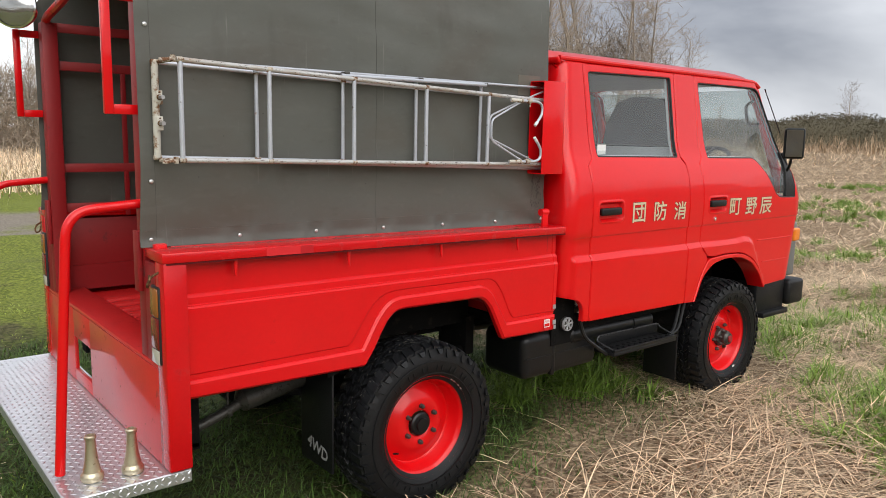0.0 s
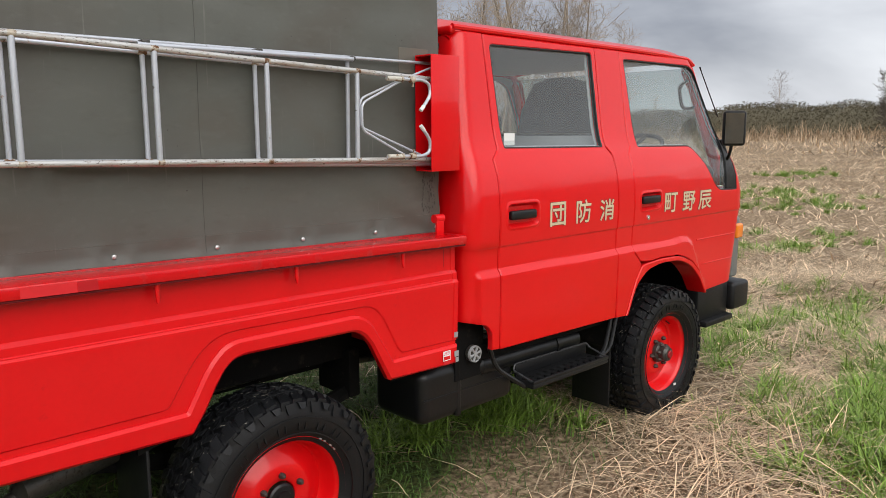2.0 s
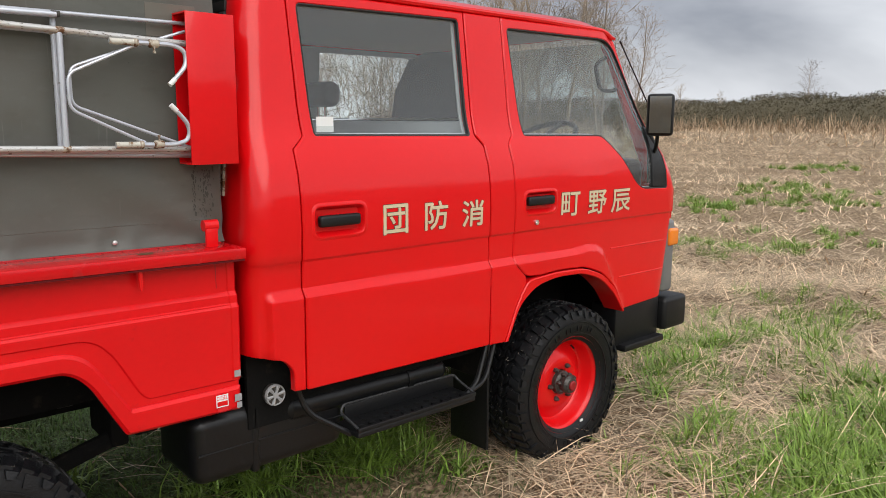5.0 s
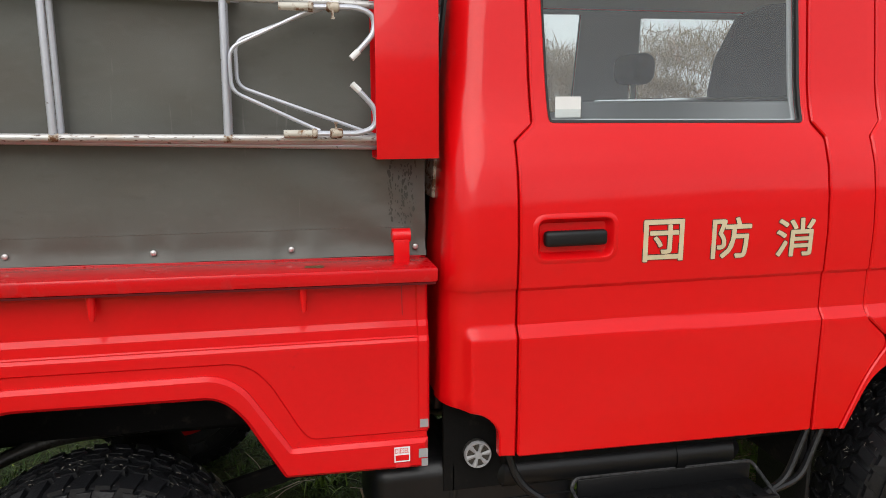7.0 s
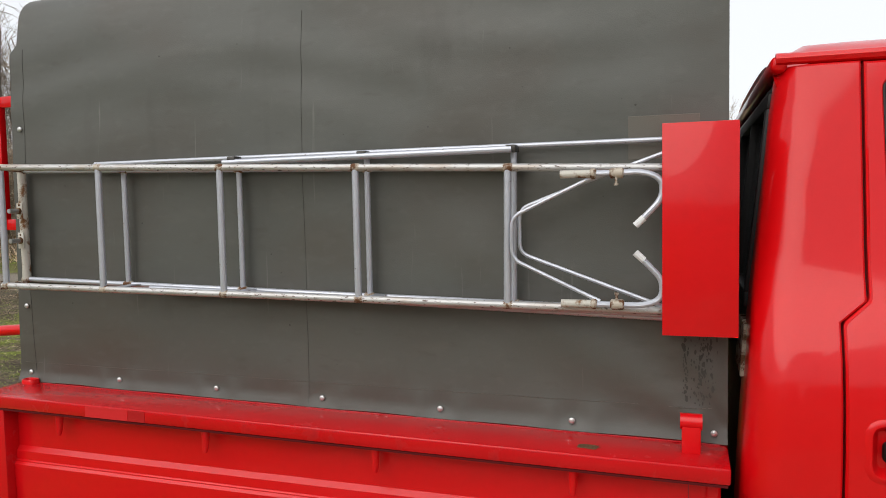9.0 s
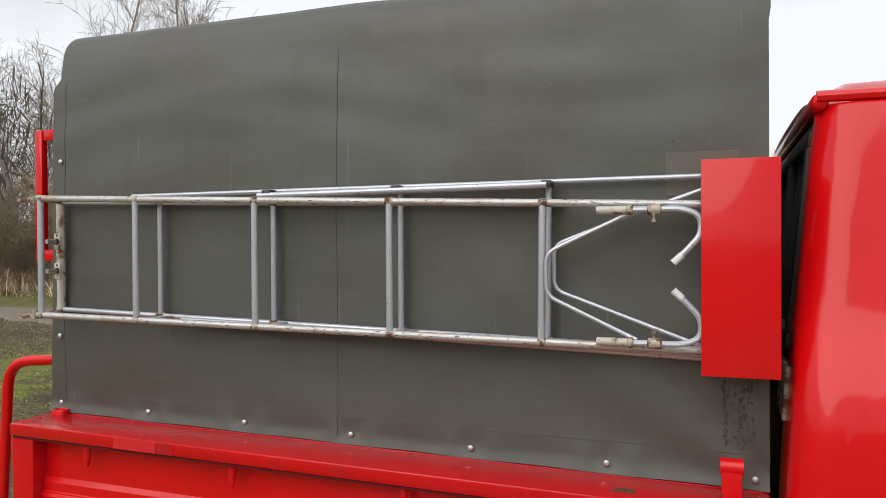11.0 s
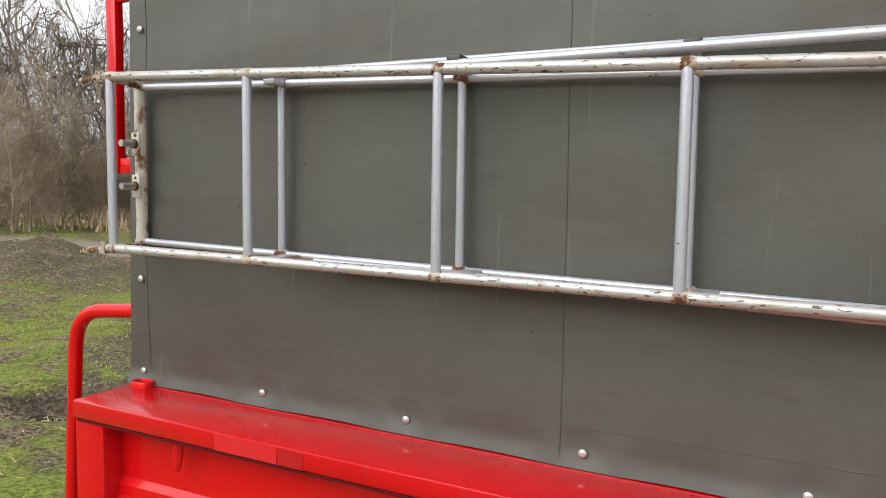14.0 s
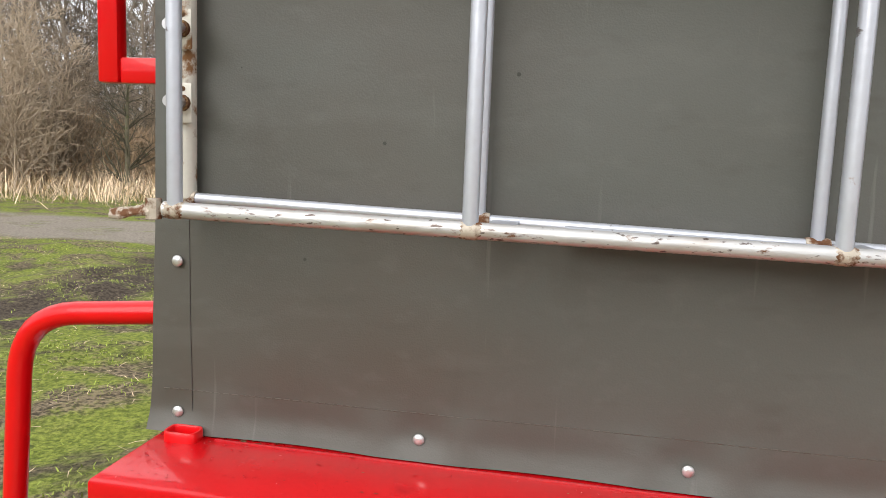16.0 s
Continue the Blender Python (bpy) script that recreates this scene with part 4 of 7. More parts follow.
# lettering on the doors, painted in cream with a dark edge
for ch, x0, x1, z0, z1 in (("団", 3.552, 3.664, 1.142, 1.249), ("防", 3.749, 3.862, 1.141, 1.248), ("消", 3.941, 4.057, 1.137, 1.239), ("町", 4.550, 4.678, 1.130, 1.236), ("野", 4.744, 4.877, 1.125, 1.233), ("辰", 4.922, 5.072, 1.121, 1.229)):
    for name, mt, grow, y in (("letter_edge", LETTER_EDGE, 0.0038, 0.0010), ("letter", CREAM, 0.0018, 0.0024)):
        cu = bpy.data.curves.new("letter", "FONT")
        cu.body, cu.resolution_u = ch, 3
        tmp = new("letter", cu)
        bpy.context.view_layer.update()
        me = bpy.data.meshes.new_from_object(tmp.evaluated_get(bpy.context.evaluated_depsgraph_get()))
        bpy.data.objects.remove(tmp)
        xs = [v.co.x for v in me.vertices]
        zs = [v.co.y for v in me.vertices]
        for v in me.vertices:
            v.co = (x0 + (v.co.x - min(xs)) / (max(xs) - min(xs)) * (x1 - x0), 0, z0 + (v.co.y - min(zs)) / (max(zs) - min(zs)) * (z1 - z0))
        fat = bmesh.new()   # bold strokes: the same glyph laid over itself, a little aside each time
        for k in range(9):
            fat.from_mesh(me)
            fat.verts.ensure_lookup_table()
            a, g = math.pi * k / 4, grow if k < 8 else 0.0
            for v in fat.verts[-len(me.vertices):]:
                v.co = (v.co.x + g * math.cos(a), -0.0001 * k, v.co.z + g * math.sin(a))
        for v in fat.verts:
            v.co.y += cab_y(v.co.x, v.co.z) - y
        fat.to_mesh(me)
        fat.free()
        me.materials.clear()
        me.materials.append(mt)
        link(name, me, (rear_door if x0 < 4.2 else front_door)[0], "cream painted character" if name == "letter" else "")

# small marks on the bed and fuel filler
def label_text(text, x0, x1, z0, z1, y, mat, parent):
    cu = bpy.data.curves.new("letter", "FONT")
    cu.body, cu.resolution_u = text, 2
    tmp = new("letter", cu)
    bpy.context.view_layer.update()
    me = bpy.data.meshes.new_from_object(tmp.evaluated_get(bpy.context.evaluated_depsgraph_get()))
    bpy.data.objects.remove(tmp)
    xs, zs = [v.co.x for v in me.vertices], [v.co.y for v in me.vertices]
    for v in me.vertices:
        v.co = (x0 + (v.co.x - min(xs)) / (max(xs) - min(xs)) * (x1 - x0), y, z0 + (v.co.y - min(zs)) / (max(zs) - min(zs)) * (z1 - z0))
    me.materials.clear()
    me.materials.append(mat)
    return link("label_lettering", me, parent)


part("fuel_label", boxed(2.893, 2.934, 2.6700, 2.6712, 0.641, 0.682), WHITE, sides[0], "white fuel label")
label_text("DIESEL", 2.8955, 2.9315, 0.665, 0.679, 2.6695, RED, sides[0])
part("label_bar", boxed(2.896, 2.931, 2.6692, 2.6699, 0.645, 0.660), RED, sides[0])
part("faded_label", boxed(2.897, 2.932, 2.6700, 2.6712, 0.626, 0.639), RED_TOUCH, sides[0], "faded pink label")
for x0, x1, z0, z1, y in ((2.962, 2.984, 0.728, 0.750, 2.677), (2.957, 2.981, 0.648, 0.672, 2.670), (2.964, 2.981, 0.624, 0.644, 2.670)):
    part("reflector_tape", boxed(x0, x1, y, y + 0.0012, z0, z1), CAPGREY, sides[0], "worn silver tape")
filler = part("fuel_filler", lathed([(0.006, 2.716), (0.034, 2.716), (0.037, 2.720), (0.037, 2.74), (0.028, 2.741), (0.028, 2.80)], 28, at=(3.128, 0, 0.615)), GREASE, truck, "ribbed grey fuel cap")
part("cap_rim", lathed([(0.032, 2.7165), (0.0325, 2.712), (0.036, 2.7115), (0.0375, 2.715), (0.0378, 2.724)], 28, at=(3.128, 0, 0.615)), CAPGREY, filler)
part("cap_boss", lathed([(0.011, 2.7165), (0.010, 2.711), (0.003, 2.7105)], 16, at=(3.128, 0, 0.615)), CAPGREY, filler)
for k in range(6):
    a = math.pi * k / 3 + 0.2
    d = Vector((math.cos(a), 0, math.sin(a)))
    part("grip_rib", tubed([Vector((3.128, 2.7145, 0.615)) + d * 0.008, Vector((3.128, 2.7145, 0.615)) + d * 0.033], [0.0035, 0.0075], 6), CAPGREY, filler)
part("panel_seam", tubed([(2.922, 2.6985, 1.11), (2.923, 2.6985, 1.026)], 0.0014, 4), RED_SHADED, sides[0])

# chassis, tank, steps
for y in (3.25, 3.90):
    part("chassis_rail", boxed(1.02, 5.4, y - 0.035, y + 0.035, 0.54, 0.66, 0.008), CHASSIS, truck)
for x in (1.2, 1.7, 2.6, 3.4, 4.2, 5.2):
    part("cross_member", boxed(x - 0.04, x + 0.04, 3.285, 3.865, 0.55, 0.64, 0.008), CHASSIS, truck)
part("fuel_tank", boxed(2.845, 3.44, 2.755, 3.08, 0.335, 0.585, 0.05, 5), BLACK, truck, "black steel fuel tank")
part("tank_seam", boxed(2.86, 3.43, 2.7515, 2.76, 0.448, 0.456, 0.003), BLACK, truck)
part("tank_strap", boxed(3.05, 3.085, 2.750, 3.085, 0.335, 0.590, 0.016, 3), BLACK, truck)
both("sill", lambda: tubed([(3.19, 2.79, 0.520), (3.21, 2.782, 0.530), (3.92, 2.782, 0.522), (3.945, 2.79, 0.515)], [0.030, 0.048, 0.048, 0.030], 18), BLACK, "black tubular sill")
part("sill_clip", tubed([(3.735, 2.781, 0.524), (3.765, 2.781, 0.524)], 0.052, 18), BLACK, truck)
both("sill_flange", lambda: boxed(3.20, 4.18, 2.745, 2.80, 0.560, 0.640, 0.008, 2), CHASSIS)
part("bed_under", boxed(1.05, 2.97, 3.085, 2 * YC - 3.085, 0.62, 0.69, 0.01), CHASSIS, truck)
for x0, x1 in ((1.05, 1.66), (2.72, 2.97)):
    part("bed_under", boxed(x0, x1, 2.74, 2 * YC - 2.74, 0.655, 0.695, 0.01), CHASSIS, truck)
side_step = part("side_step", boxed(3.395, 3.985, 2.605, 2.752, 0.412, 0.436, 0.008, 2), PLASTIC, truck, "black ribbed side step")
part("step_back", boxed(3.43, 3.985, 2.742, 2.754, 0.432, 0.492, 0.005), PLASTIC, side_step)
part("step_lip", boxed(3.395, 3.985, 2.603, 2.617, 0.434, 0.452, 0.004), PLASTIC, side_step)
for k in range(11):
    part("tread_rib", boxed(3.418 + 0.051 * k, 3.446 + 0.051 * k, 2.622, 2.650, 0.435, 0.447, 0.004), PLASTIC, side_step)
    part("tread_slot", lathed([(0.013, 0.4365), (0.002, 0.4368)], 12, "z", (3.432 + 0.051 * k, 2.692, 0)), CHASSIS, side_step)
# the rim is a lighter black than the step
part("step_rim", tubed(bend([(3.405, 2.615, 0.444), (3.410, 2.742, 0.470), (3.425, 2.745, 0.498), (3.985, 2.745, 0.490), (4.005, 2.742, 0.465), (3.990, 2.615, 0.438)], 0.018, 4), 0.0055, 8), PALER_EDGE, side_step, "paler black wire rim")
part("step_bracket", tubed(bend([(3.20, 2.70, 0.635), (3.235, 2.69, 0.53), (3.40, 2.66, 0.415)], 0.05), 0.011, 8), BLACK, side_step)
for dx in (0.0, 0.05):
    part("step_bracket", tubed(bend([(4.14 + dx, 2.70, 0.62), (4.06 + dx, 2.68, 0.45), (3.97, 2.67, 0.418)], 0.05), 0.011, 8), BLACK, side_step)
both("inner_arch", lambda: box(box(box(boxed(4.12, 5.14, 2.70, 3.10, 0.885, 0.90), 4.12, 5.14, 3.085, 3.10, 0.5, 0.885), 4.12, 4.14, 2.70, 3.10, 0.45, 0.885), 5.12, 5.14, 2.72, 3.10, 0.45, 0.885), CHASSIS)
for x in (2.150, 4.676):
    part("axle", tubed([(x, 2.95, 0.295), (x, 4.2, 0.295)], 0.045, 12), CHASSIS, truck)
    part("differential", lathed([(0.03, -0.13), (0.11, -0.08), (0.13, 0), (0.11, 0.08), (0.03, 0.13)], 16, at=(x, YC, 0.295)), CHASSIS, truck)
    for y in (3.05, 4.1):
        for dx in (-0.55, 0.55):
            part("spring_hanger", boxed(x + dx - 0.03, x + dx + 0.03, y - 0.035, y + 0.20, 0.45, 0.66, 0.012), CHASSIS, truck)
        part("leaf_spring", tubed([(x - 0.55, y, 0.48), (x - 0.25, y, 0.40), (x, y, 0.375), (x + 0.25, y, 0.40), (x + 0.55, y, 0.48)], 0.032, 6, flat=0.6), CHASSIS, truck)
exhaust = part("exhaust_pipe", tubed(bend([(1.19, 2.95, 0.424), (1.33, 2.95, 0.466), (1.42, 2.96, 0.505), (1.75, 3.02, 0.545), (1.95, 3.12, 0.60), (2.5, 3.2, 0.60), (3.0, 3.35, 0.48), (4.0, 3.4, 0.45)], 0.1), 0.021, 12), GREASE, truck, "sooty exhaust pipe")
part("silencer", tubed([(1.37, 2.955, 0.486), (1.39, 2.958, 0.496), (1.70, 3.005, 0.535), (1.72, 3.01, 0.538)], [0.024, 0.050, 0.050, 0.024], 16), GREASE, exhaust, "sooty silencer drum")
part("pipe_clamp", tube(tubed([(1.318, 2.95, 0.462), (1.334, 2.95, 0.467)], 0.027, 12), [(1.326, 2.95, 0.49), (1.326, 2.952, 0.53), (1.332, 2.955, 0.60), (1.33, 2.955, 0.66)], 0.005, 6), GREASE, exhaust)
part("step_support", box(boxed(1.085, 1.150, 2.80, 2.87, 0.405, 0.66, 0.006), 1.01, 1.15, 2.80, 2.87, 0.40, 0.43, 0.004), CHASSIS, truck, "black bracket under the rear step")
flap = both("mud_flap", lambda: boxed(1.688, 1.70, 2.735, 3.00, 0.165, 0.62, 0.004), RUBBER, "black rubber mud flap")
both("mud_flap", lambda: boxed(4.165, 4.18, 2.72, 2.96, 0.10, 0.62, 0.004), RUBBER, "black rubber mud flap")
cu = bpy.data.curves.new("letter", "FONT")
cu.body, cu.size, cu.offset, cu.resolution_u = "4WD", 0.076, 0.0018, 2
tmp = new("letter", cu)
bpy.context.view_layer.update()
me = bpy.data.meshes.new_from_object(tmp.evaluated_get(bpy.context.evaluated_depsgraph_get()))
bpy.data.objects.remove(tmp)
me.transform(Matrix.Translation((1.6865, 2.942, 0.238)) @ Matrix.Rotation(radians(11), 4, "X") @ Euler((radians(90), 0, radians(-90))).to_matrix().to_4x4())
me.materials.clear()
me.materials.append(CAPGREY)
link("flap_lettering", me, flap[0], "white lettering")

# wheels
R, RW = 0.385, 0.125     # tyre radius, half its width


def tyre_mesh():
    prof = [(0.220, -0.10), (0.250, -0.120), (0.29, -0.132), (0.335, -0.128), (0.362, -0.116), (0.372, -0.10), (0.374, -0.05), (0.375, 0), (0.374, 0.05), (0.372, 0.10), (0.362, 0.116), (0.335, 0.128), (0.29, 0.132), (0.250, 0.120), (0.220, 0.10)]
    bm = lathed(prof, 64)
    for f in [f for f in bm.faces if len(f.verts) > 10]:
        bm.faces.remove(f)
    casing = to_mesh("tyre", bm, RUBBER, 30)
    bm = bmesh.new()
    blocks = 44

    def block(a0, a1, h0, h1, r0, r1, skew):
        vs = []
        for r in (r0, r1):
            for a, h in ((a0, h0), (a1, h0), (a1 + skew, h1), (a0 + skew, h1)):
                rr = r - (0.012 if abs(h) > 0.11 else 0.0)
                s = 1 if r == r0 else 0.86
                am = (a0 + a1 + skew) / 2
                hm = (h0 + h1) / 2
                aa, hh = am + (a - am) * s, hm + (h - hm) * s
                vs.append(bm.verts.new((rr * math.cos(aa), hh, rr * math.sin(aa))))
        for q in ((4, 5, 6, 7), (0, 1, 5, 4), (1, 2, 6, 5), (2, 3, 7, 6), (3, 0, 4, 7)):
            bm.faces.new([vs[k] for k in q])

    st = 2 * math.pi / blocks
    for k in range(blocks):
        a = k * st
        long = k % 2
        for s in (-1, 1):
            block(a + 0.1 * st, a + 0.82 * st, s * 0.062, s * (0.126 if long else 0.118), 0.360, 0.388, 0.3 * st)
            block(a + 0.02 * st, a + 0.66 * st, s * 0.004, s * 0.030, 0.370, 0.388, 0.55 * st)
            block(a + 0.42 * st, a + 1.12 * st, s * 0.032, s * 0.060, 0.370, 0.388, -0.45 * st)
            r0, r1 = (0.330, 0.366) if long else (0.345, 0.366)
            vs = [bm.verts.new((r * math.cos(a + d * st), s * h, r * math.sin(a + d * st))) for r, d, h in ((r1, 0.15, 0.113), (r1, 0.85, 0.113), (r0, 0.7, 0.129), (r0, 0.3, 0.129), (r1, 0.18, 0.127), (r1, 0.82, 0.127), (r0, 0.66, 0.1365), (r0, 0.34, 0.1365))]
            for q in ((4, 5, 6, 7), (0, 1, 5, 4), (1, 2, 6, 5), (2, 3, 7, 6), (3, 0, 4, 7)):
                bm.faces.new([vs[j] for j in q])
    for s in (-1, 1):
        for k in range(22):   # raised sidewall marks as plain bars
            if k % 11 > 6:
                continue
            a0 = 2 * math.pi * k / 22
            for dd in (0.0, 0.1):
                tube(bm, [(r * math.cos(a0 + dd), s * 0.1325, r * math.sin(a0 + dd)) for r in (0.270, 0.282, 0.294)], 0.0035, 4)
        for r in (0.312, 0.258):
            tube(bm, [(r * math.cos(2 * math.pi * k / 48), s * 0.1325 if r > 0.25 else s * 0.125, r * math.sin(2 * math.pi * k / 48)) for k in range(49)], 0.0028, 4, cap=False)
    return casing, to_mesh("tread", bm, RUBBER, 30)


TYRE, TREAD = tyre_mesh()
rim_prof = [(0.238, -0.114), (0.243, -0.108), (0.234, -0.098), (0.220, -0.092), (0.208, -0.075), (0.202, -0.026), (0.190, -0.014), (0.158, -0.026), (0.128, -0.052), (0.108, -0.058), (0.066, -0.054), (0.060, -0.048), (0.058, -0.02), (0.19, 0.06), (0.243, 0.106)]
rim_bm = lathed(rim_prof, 48)
RIM = to_mesh("rim", rim_bm, RED, 40)
nut_bm = lathed([(0.012, 0.0), (0.012, -0.012), (0.010, -0.016), (0.006, -0.024), (0.003, -0.025)], 6)
NUT = to_mesh("lug_nut", nut_bm, GREASE, 20)
HUB_R = to_mesh("hub", lathed([(0.056, -0.05), (0.054, -0.060), (0.047, -0.066), (0.032, -0.068), (0.030, -0.078), (0.01, -0.079)], 24), BLACK, 30)
HUB_F = to_mesh("hub", lathed([(0.060, -0.05), (0.058, -0.070), (0.050, -0.078), (0.043, -0.080), (0.043, -0.096), (0.047, -0.098), (0.047, -0.112), (0.040, -0.122), (0.036, -0.128), (0.02, -0.129)], 12), GREASE, 30)
HUB_CAP = to_mesh("hub_dial", lathed([(0.024, -0.128), (0.024, -0.135), (0.020, -0.138), (0.008, -0.138)], 12), RED_SHADED, 30)
VALVE = to_mesh("valve", tubed([(0.185, -0.06, 0.02), (0.172, -0.085, 0.02)], 0.004, 6), RUBBER, 30)
for wx, wz in ((2.150, 0.288), (4.676, 0.302)):
    for far in (False, True):
        m = Matrix.Translation((wx, 2 * YC - 2.783 if far else 2.783, wz)) @ (Matrix.Rotation(math.pi, 4, "Z") if far else Matrix.Identity(4)) @ Matrix.Rotation(0.5 + wx, 4, "Y")
        w = link("wheel", RIM, truck, "red steel wheel with a knobbly off-road tyre", m)
        link("tyre", TYRE, w, "black all-terrain tyre with dried mud", m)
        tagged(link("tread", TREAD, w, "knobbly tread blocks", m), kind="stuff")
        front = wx > 3
        link("hub", HUB_F if front else HUB_R, w, "greasy steel free-wheel hub" if front else "black hub cap", m)
        if front:
            link("hub_dial", HUB_CAP, w, "red hub lock dial", m)
            for k in range(6):
                link("hub_bolt", NUT, w, "", m @ Matrix.Rotation(0.3 + 2 * math.pi * k / 6, 4, "Y") @ Matrix.Translation((0.047, -0.076, 0)))
        link("valve", VALVE, w, "", m)
        for k in range(6):
            link("lug_nut", NUT, w, "", m @ Matrix.Rotation(2 * math.pi * k / 6, 4, "Y") @ Matrix.Translation((0.085, -0.056, 0)))

for wx, wz in ((2.150, 0.288), (4.676, 0.302)):   # dried bits of straw and mud on the near tyres
    bits = bmesh.new()
    rb = random.Random(int(wx * 100))
    for k in range(260):
        a, h = rb.uniform(-0.3, math.pi + 0.9), rb.uniform(-0.12, 0.10)
        r0 = 0.3895 - (0.014 if h < -0.10 else 0.0)
        p = Vector((wx + r0 * math.cos(a), 2.783 + h, wz + r0 * math.sin(a)))
        t1 = (Vector((-math.sin(a), 0, math.cos(a))) * rb.uniform(-1, 1) + Vector((0, 1, 0)) * rb.uniform(-1, 1)).normalized()
        t2 = t1.cross(Vector((math.cos(a), 0, math.sin(a))))
        l0, w0 = rb.uniform(0.003, 0.010), rb.uniform(0.0008, 0.0018)
        bits.faces.new([bits.verts.new(p + t1 * u * l0 + t2 * v * w0) for u, v in ((-1, 0), (0, 1), (1, 0), (0, -1))])
    tagged(part("dried_mud", bits, MUDBIT, truck, "dried bits of straw and mud"), kind="stuff")
for a in (0.62, 0.72, 0.86, 0.95):   # scuffed paint on the rear rim's edge
    part("rim_scuff", tubed([(2.150 + 0.2405 * math.cos(a + d), 2.6695, 0.288 + 0.2405 * math.sin(a + d)) for d in (0.0, 0.02, 0.045, 0.06)], [0.001, 0.0042, 0.0034, 0.001], 6), STEEL, truck, "bare scuff on the wheel rim")
part("rim_chip", boxed(4.762, 4.783, 2.666, 2.6695, 0.092, 0.104), WHITE, truck, "bare chip on the wheel rim")

# ---- canopy ----
CAN = thing("truck_canopy", (2.0, YC, 1.175), "weathered olive-grey tarpaulin canopy buttoned over the truck bed", "canopy")
CY, CTOP = 2.812, 2.375


def lean_in(z):
    """How far the cloth leans in towards the bows, high on the side."""
    return 0.022 * max(0.0, (min(z, 2.27) - 1.80) / 0.46) ** 2


def slack(x, z, side=1):
    """How far the loose cloth stands out from its plane."""
    wave = 0.006 * noise.noise(Vector((x * 1.3, z * 2.0, 3.1 * side))) + 0.003 * noise.noise(Vector((x * 6, z * 3.0 + x * 2, 7.7 * side)))
    # slack folds fan out from the lower front corner
    d = math.hypot(x - 3.0, (z - 1.2) * 1.5)
    wave += 0.008 * math.exp(-d / 0.42) * math.sin(15 * math.atan2(z - 1.12, 3.10 - x))
    # shallow creases: long ones along the top, short slanting ones below
    high = max(0.0, min(1.0, (z - 1.75) / 0.3))
    wave += high * 0.006 * noise.noise(Vector((x * 1.6 + z, z * 11 + 0.8 * math.sin(3 * x), 1.3 * side)))
    wave += 0.008 * noise.noise(Vector((x * 4.0 - z * 3, z * 5.5 + x * 2.5, 5.1 * side))) * (0.35 + 0.65 * min(1.0, max(0.0, (x - 1.3) / 1.2)))
    wave *= 0.35 + 0.65 * min(1.0, max(0.0, (z - 1.20) / 0.10))
    hem = 0.003 * math.cos(2 * math.pi * (x - 1.0) / 0.3315) * max(0.0, (1.26 - z) / 0.08)
    # the doubled hem stands out below its stitching and dimples round each snap
    hem += 0.0010 * min(1.0, max(0.0, (1.252 - z) / 0.018))
    off = (x - 1.0 + 0.16575) % 0.3315 - 0.16575
    hem -= 0.0045 * math.exp(-(off / 0.030) ** 2 - ((z - 1.212) / 0.030) ** 2)
    hem += 0.004 * math.exp(-((abs(off) - 0.055) / 0.022) ** 2 - ((z - 1.205) / 0.025) ** 2)
    tuck = 0.003 * max(0.0, (1.46 - z) / 0.26) ** 1.5
    hem += 0.007 * max(0.0, (1.205 - z) / 0.028)
    return wave + hem - lean_in(z) - tuck


def canopy_section(n=44):
    """From the near hem over the top to the far hem, as (y, z, outward y, outward z)."""
    pts = [(CY - 0.003, 1.1765), (CY - 0.001, 1.19)]
    for z in [1.20, 1.21, 1.22, 1.23, 1.239, 1.244, 1.249, 1.254] + [1.265 + 0.0277 * k for k in range(36)]:
        pts.append((CY, z))
    for k in range(1, 7):
        a = radians(90 * k / 6)
        pts.append((CY + 0.10 - 0.10 * math.cos(a), 2.26 + 0.10 * math.sin(a)))
    half = pts[:]
    for k in range(1, 9):
        y = CY + 0.10 + (YC - CY - 0.10) * k / 8
        half.append((y, 2.36 + 0.05 * math.sin(math.pi / 2 * k / 8)))
    return half + [(2 * YC - y, z) for y, z in reversed(half[:-1])]


bm = bmesh.new()
sec = canopy_section()
NXC = 236
rows = []
for i in range(NXC + 1):
    t = i / NXC
    row = []
    for y, z in sec:
        x = 0.972 + (3.006 - 0.972) * t
        if z > 2.2:
            x = 0.995 + (3.01 - 0.995) * t
        if z < 1.46:
            x -= 0.012 * (1 - t) ** 8 * (1.46 - z) / 0.28
        side = 1 if y < YC else -1
        wave = slack(x, z, side)
        dip = -0.018 * math.sin(2 * math.pi * t) ** 2 if z > 2.35 else fall(x) * min(1.0, max(0.0, (1.30 - z) / 0.11))
        row.append(bm.verts.new((x, y - side * wave, z + dip)))
    rows.append(row)
for a, b in zip(rows, rows[1:]):
    for j in range(len(sec) - 1):
        bm.faces.new((a[j], b[j], b[j + 1], a[j + 1]))
thicken(bm, 0.004)
cover = part("cover", bm, CANVAS, CAN, smooth=60)
front_bm = panel(bmesh.new(), [ring2([(2.83, 1.19), (4.32, 1.19), (4.32, 2.30, 0.1), (3.575, 2.40, 0.2), (2.83, 2.30, 0.1)])], lambda x, z: 0.0, 0.004, 0.0)
for v in front_bm.verts:
    v.co = (2.985 + v.co.y, v.co.x, v.co.z)
part("front_curtain", front_bm, CANVAS, CAN)
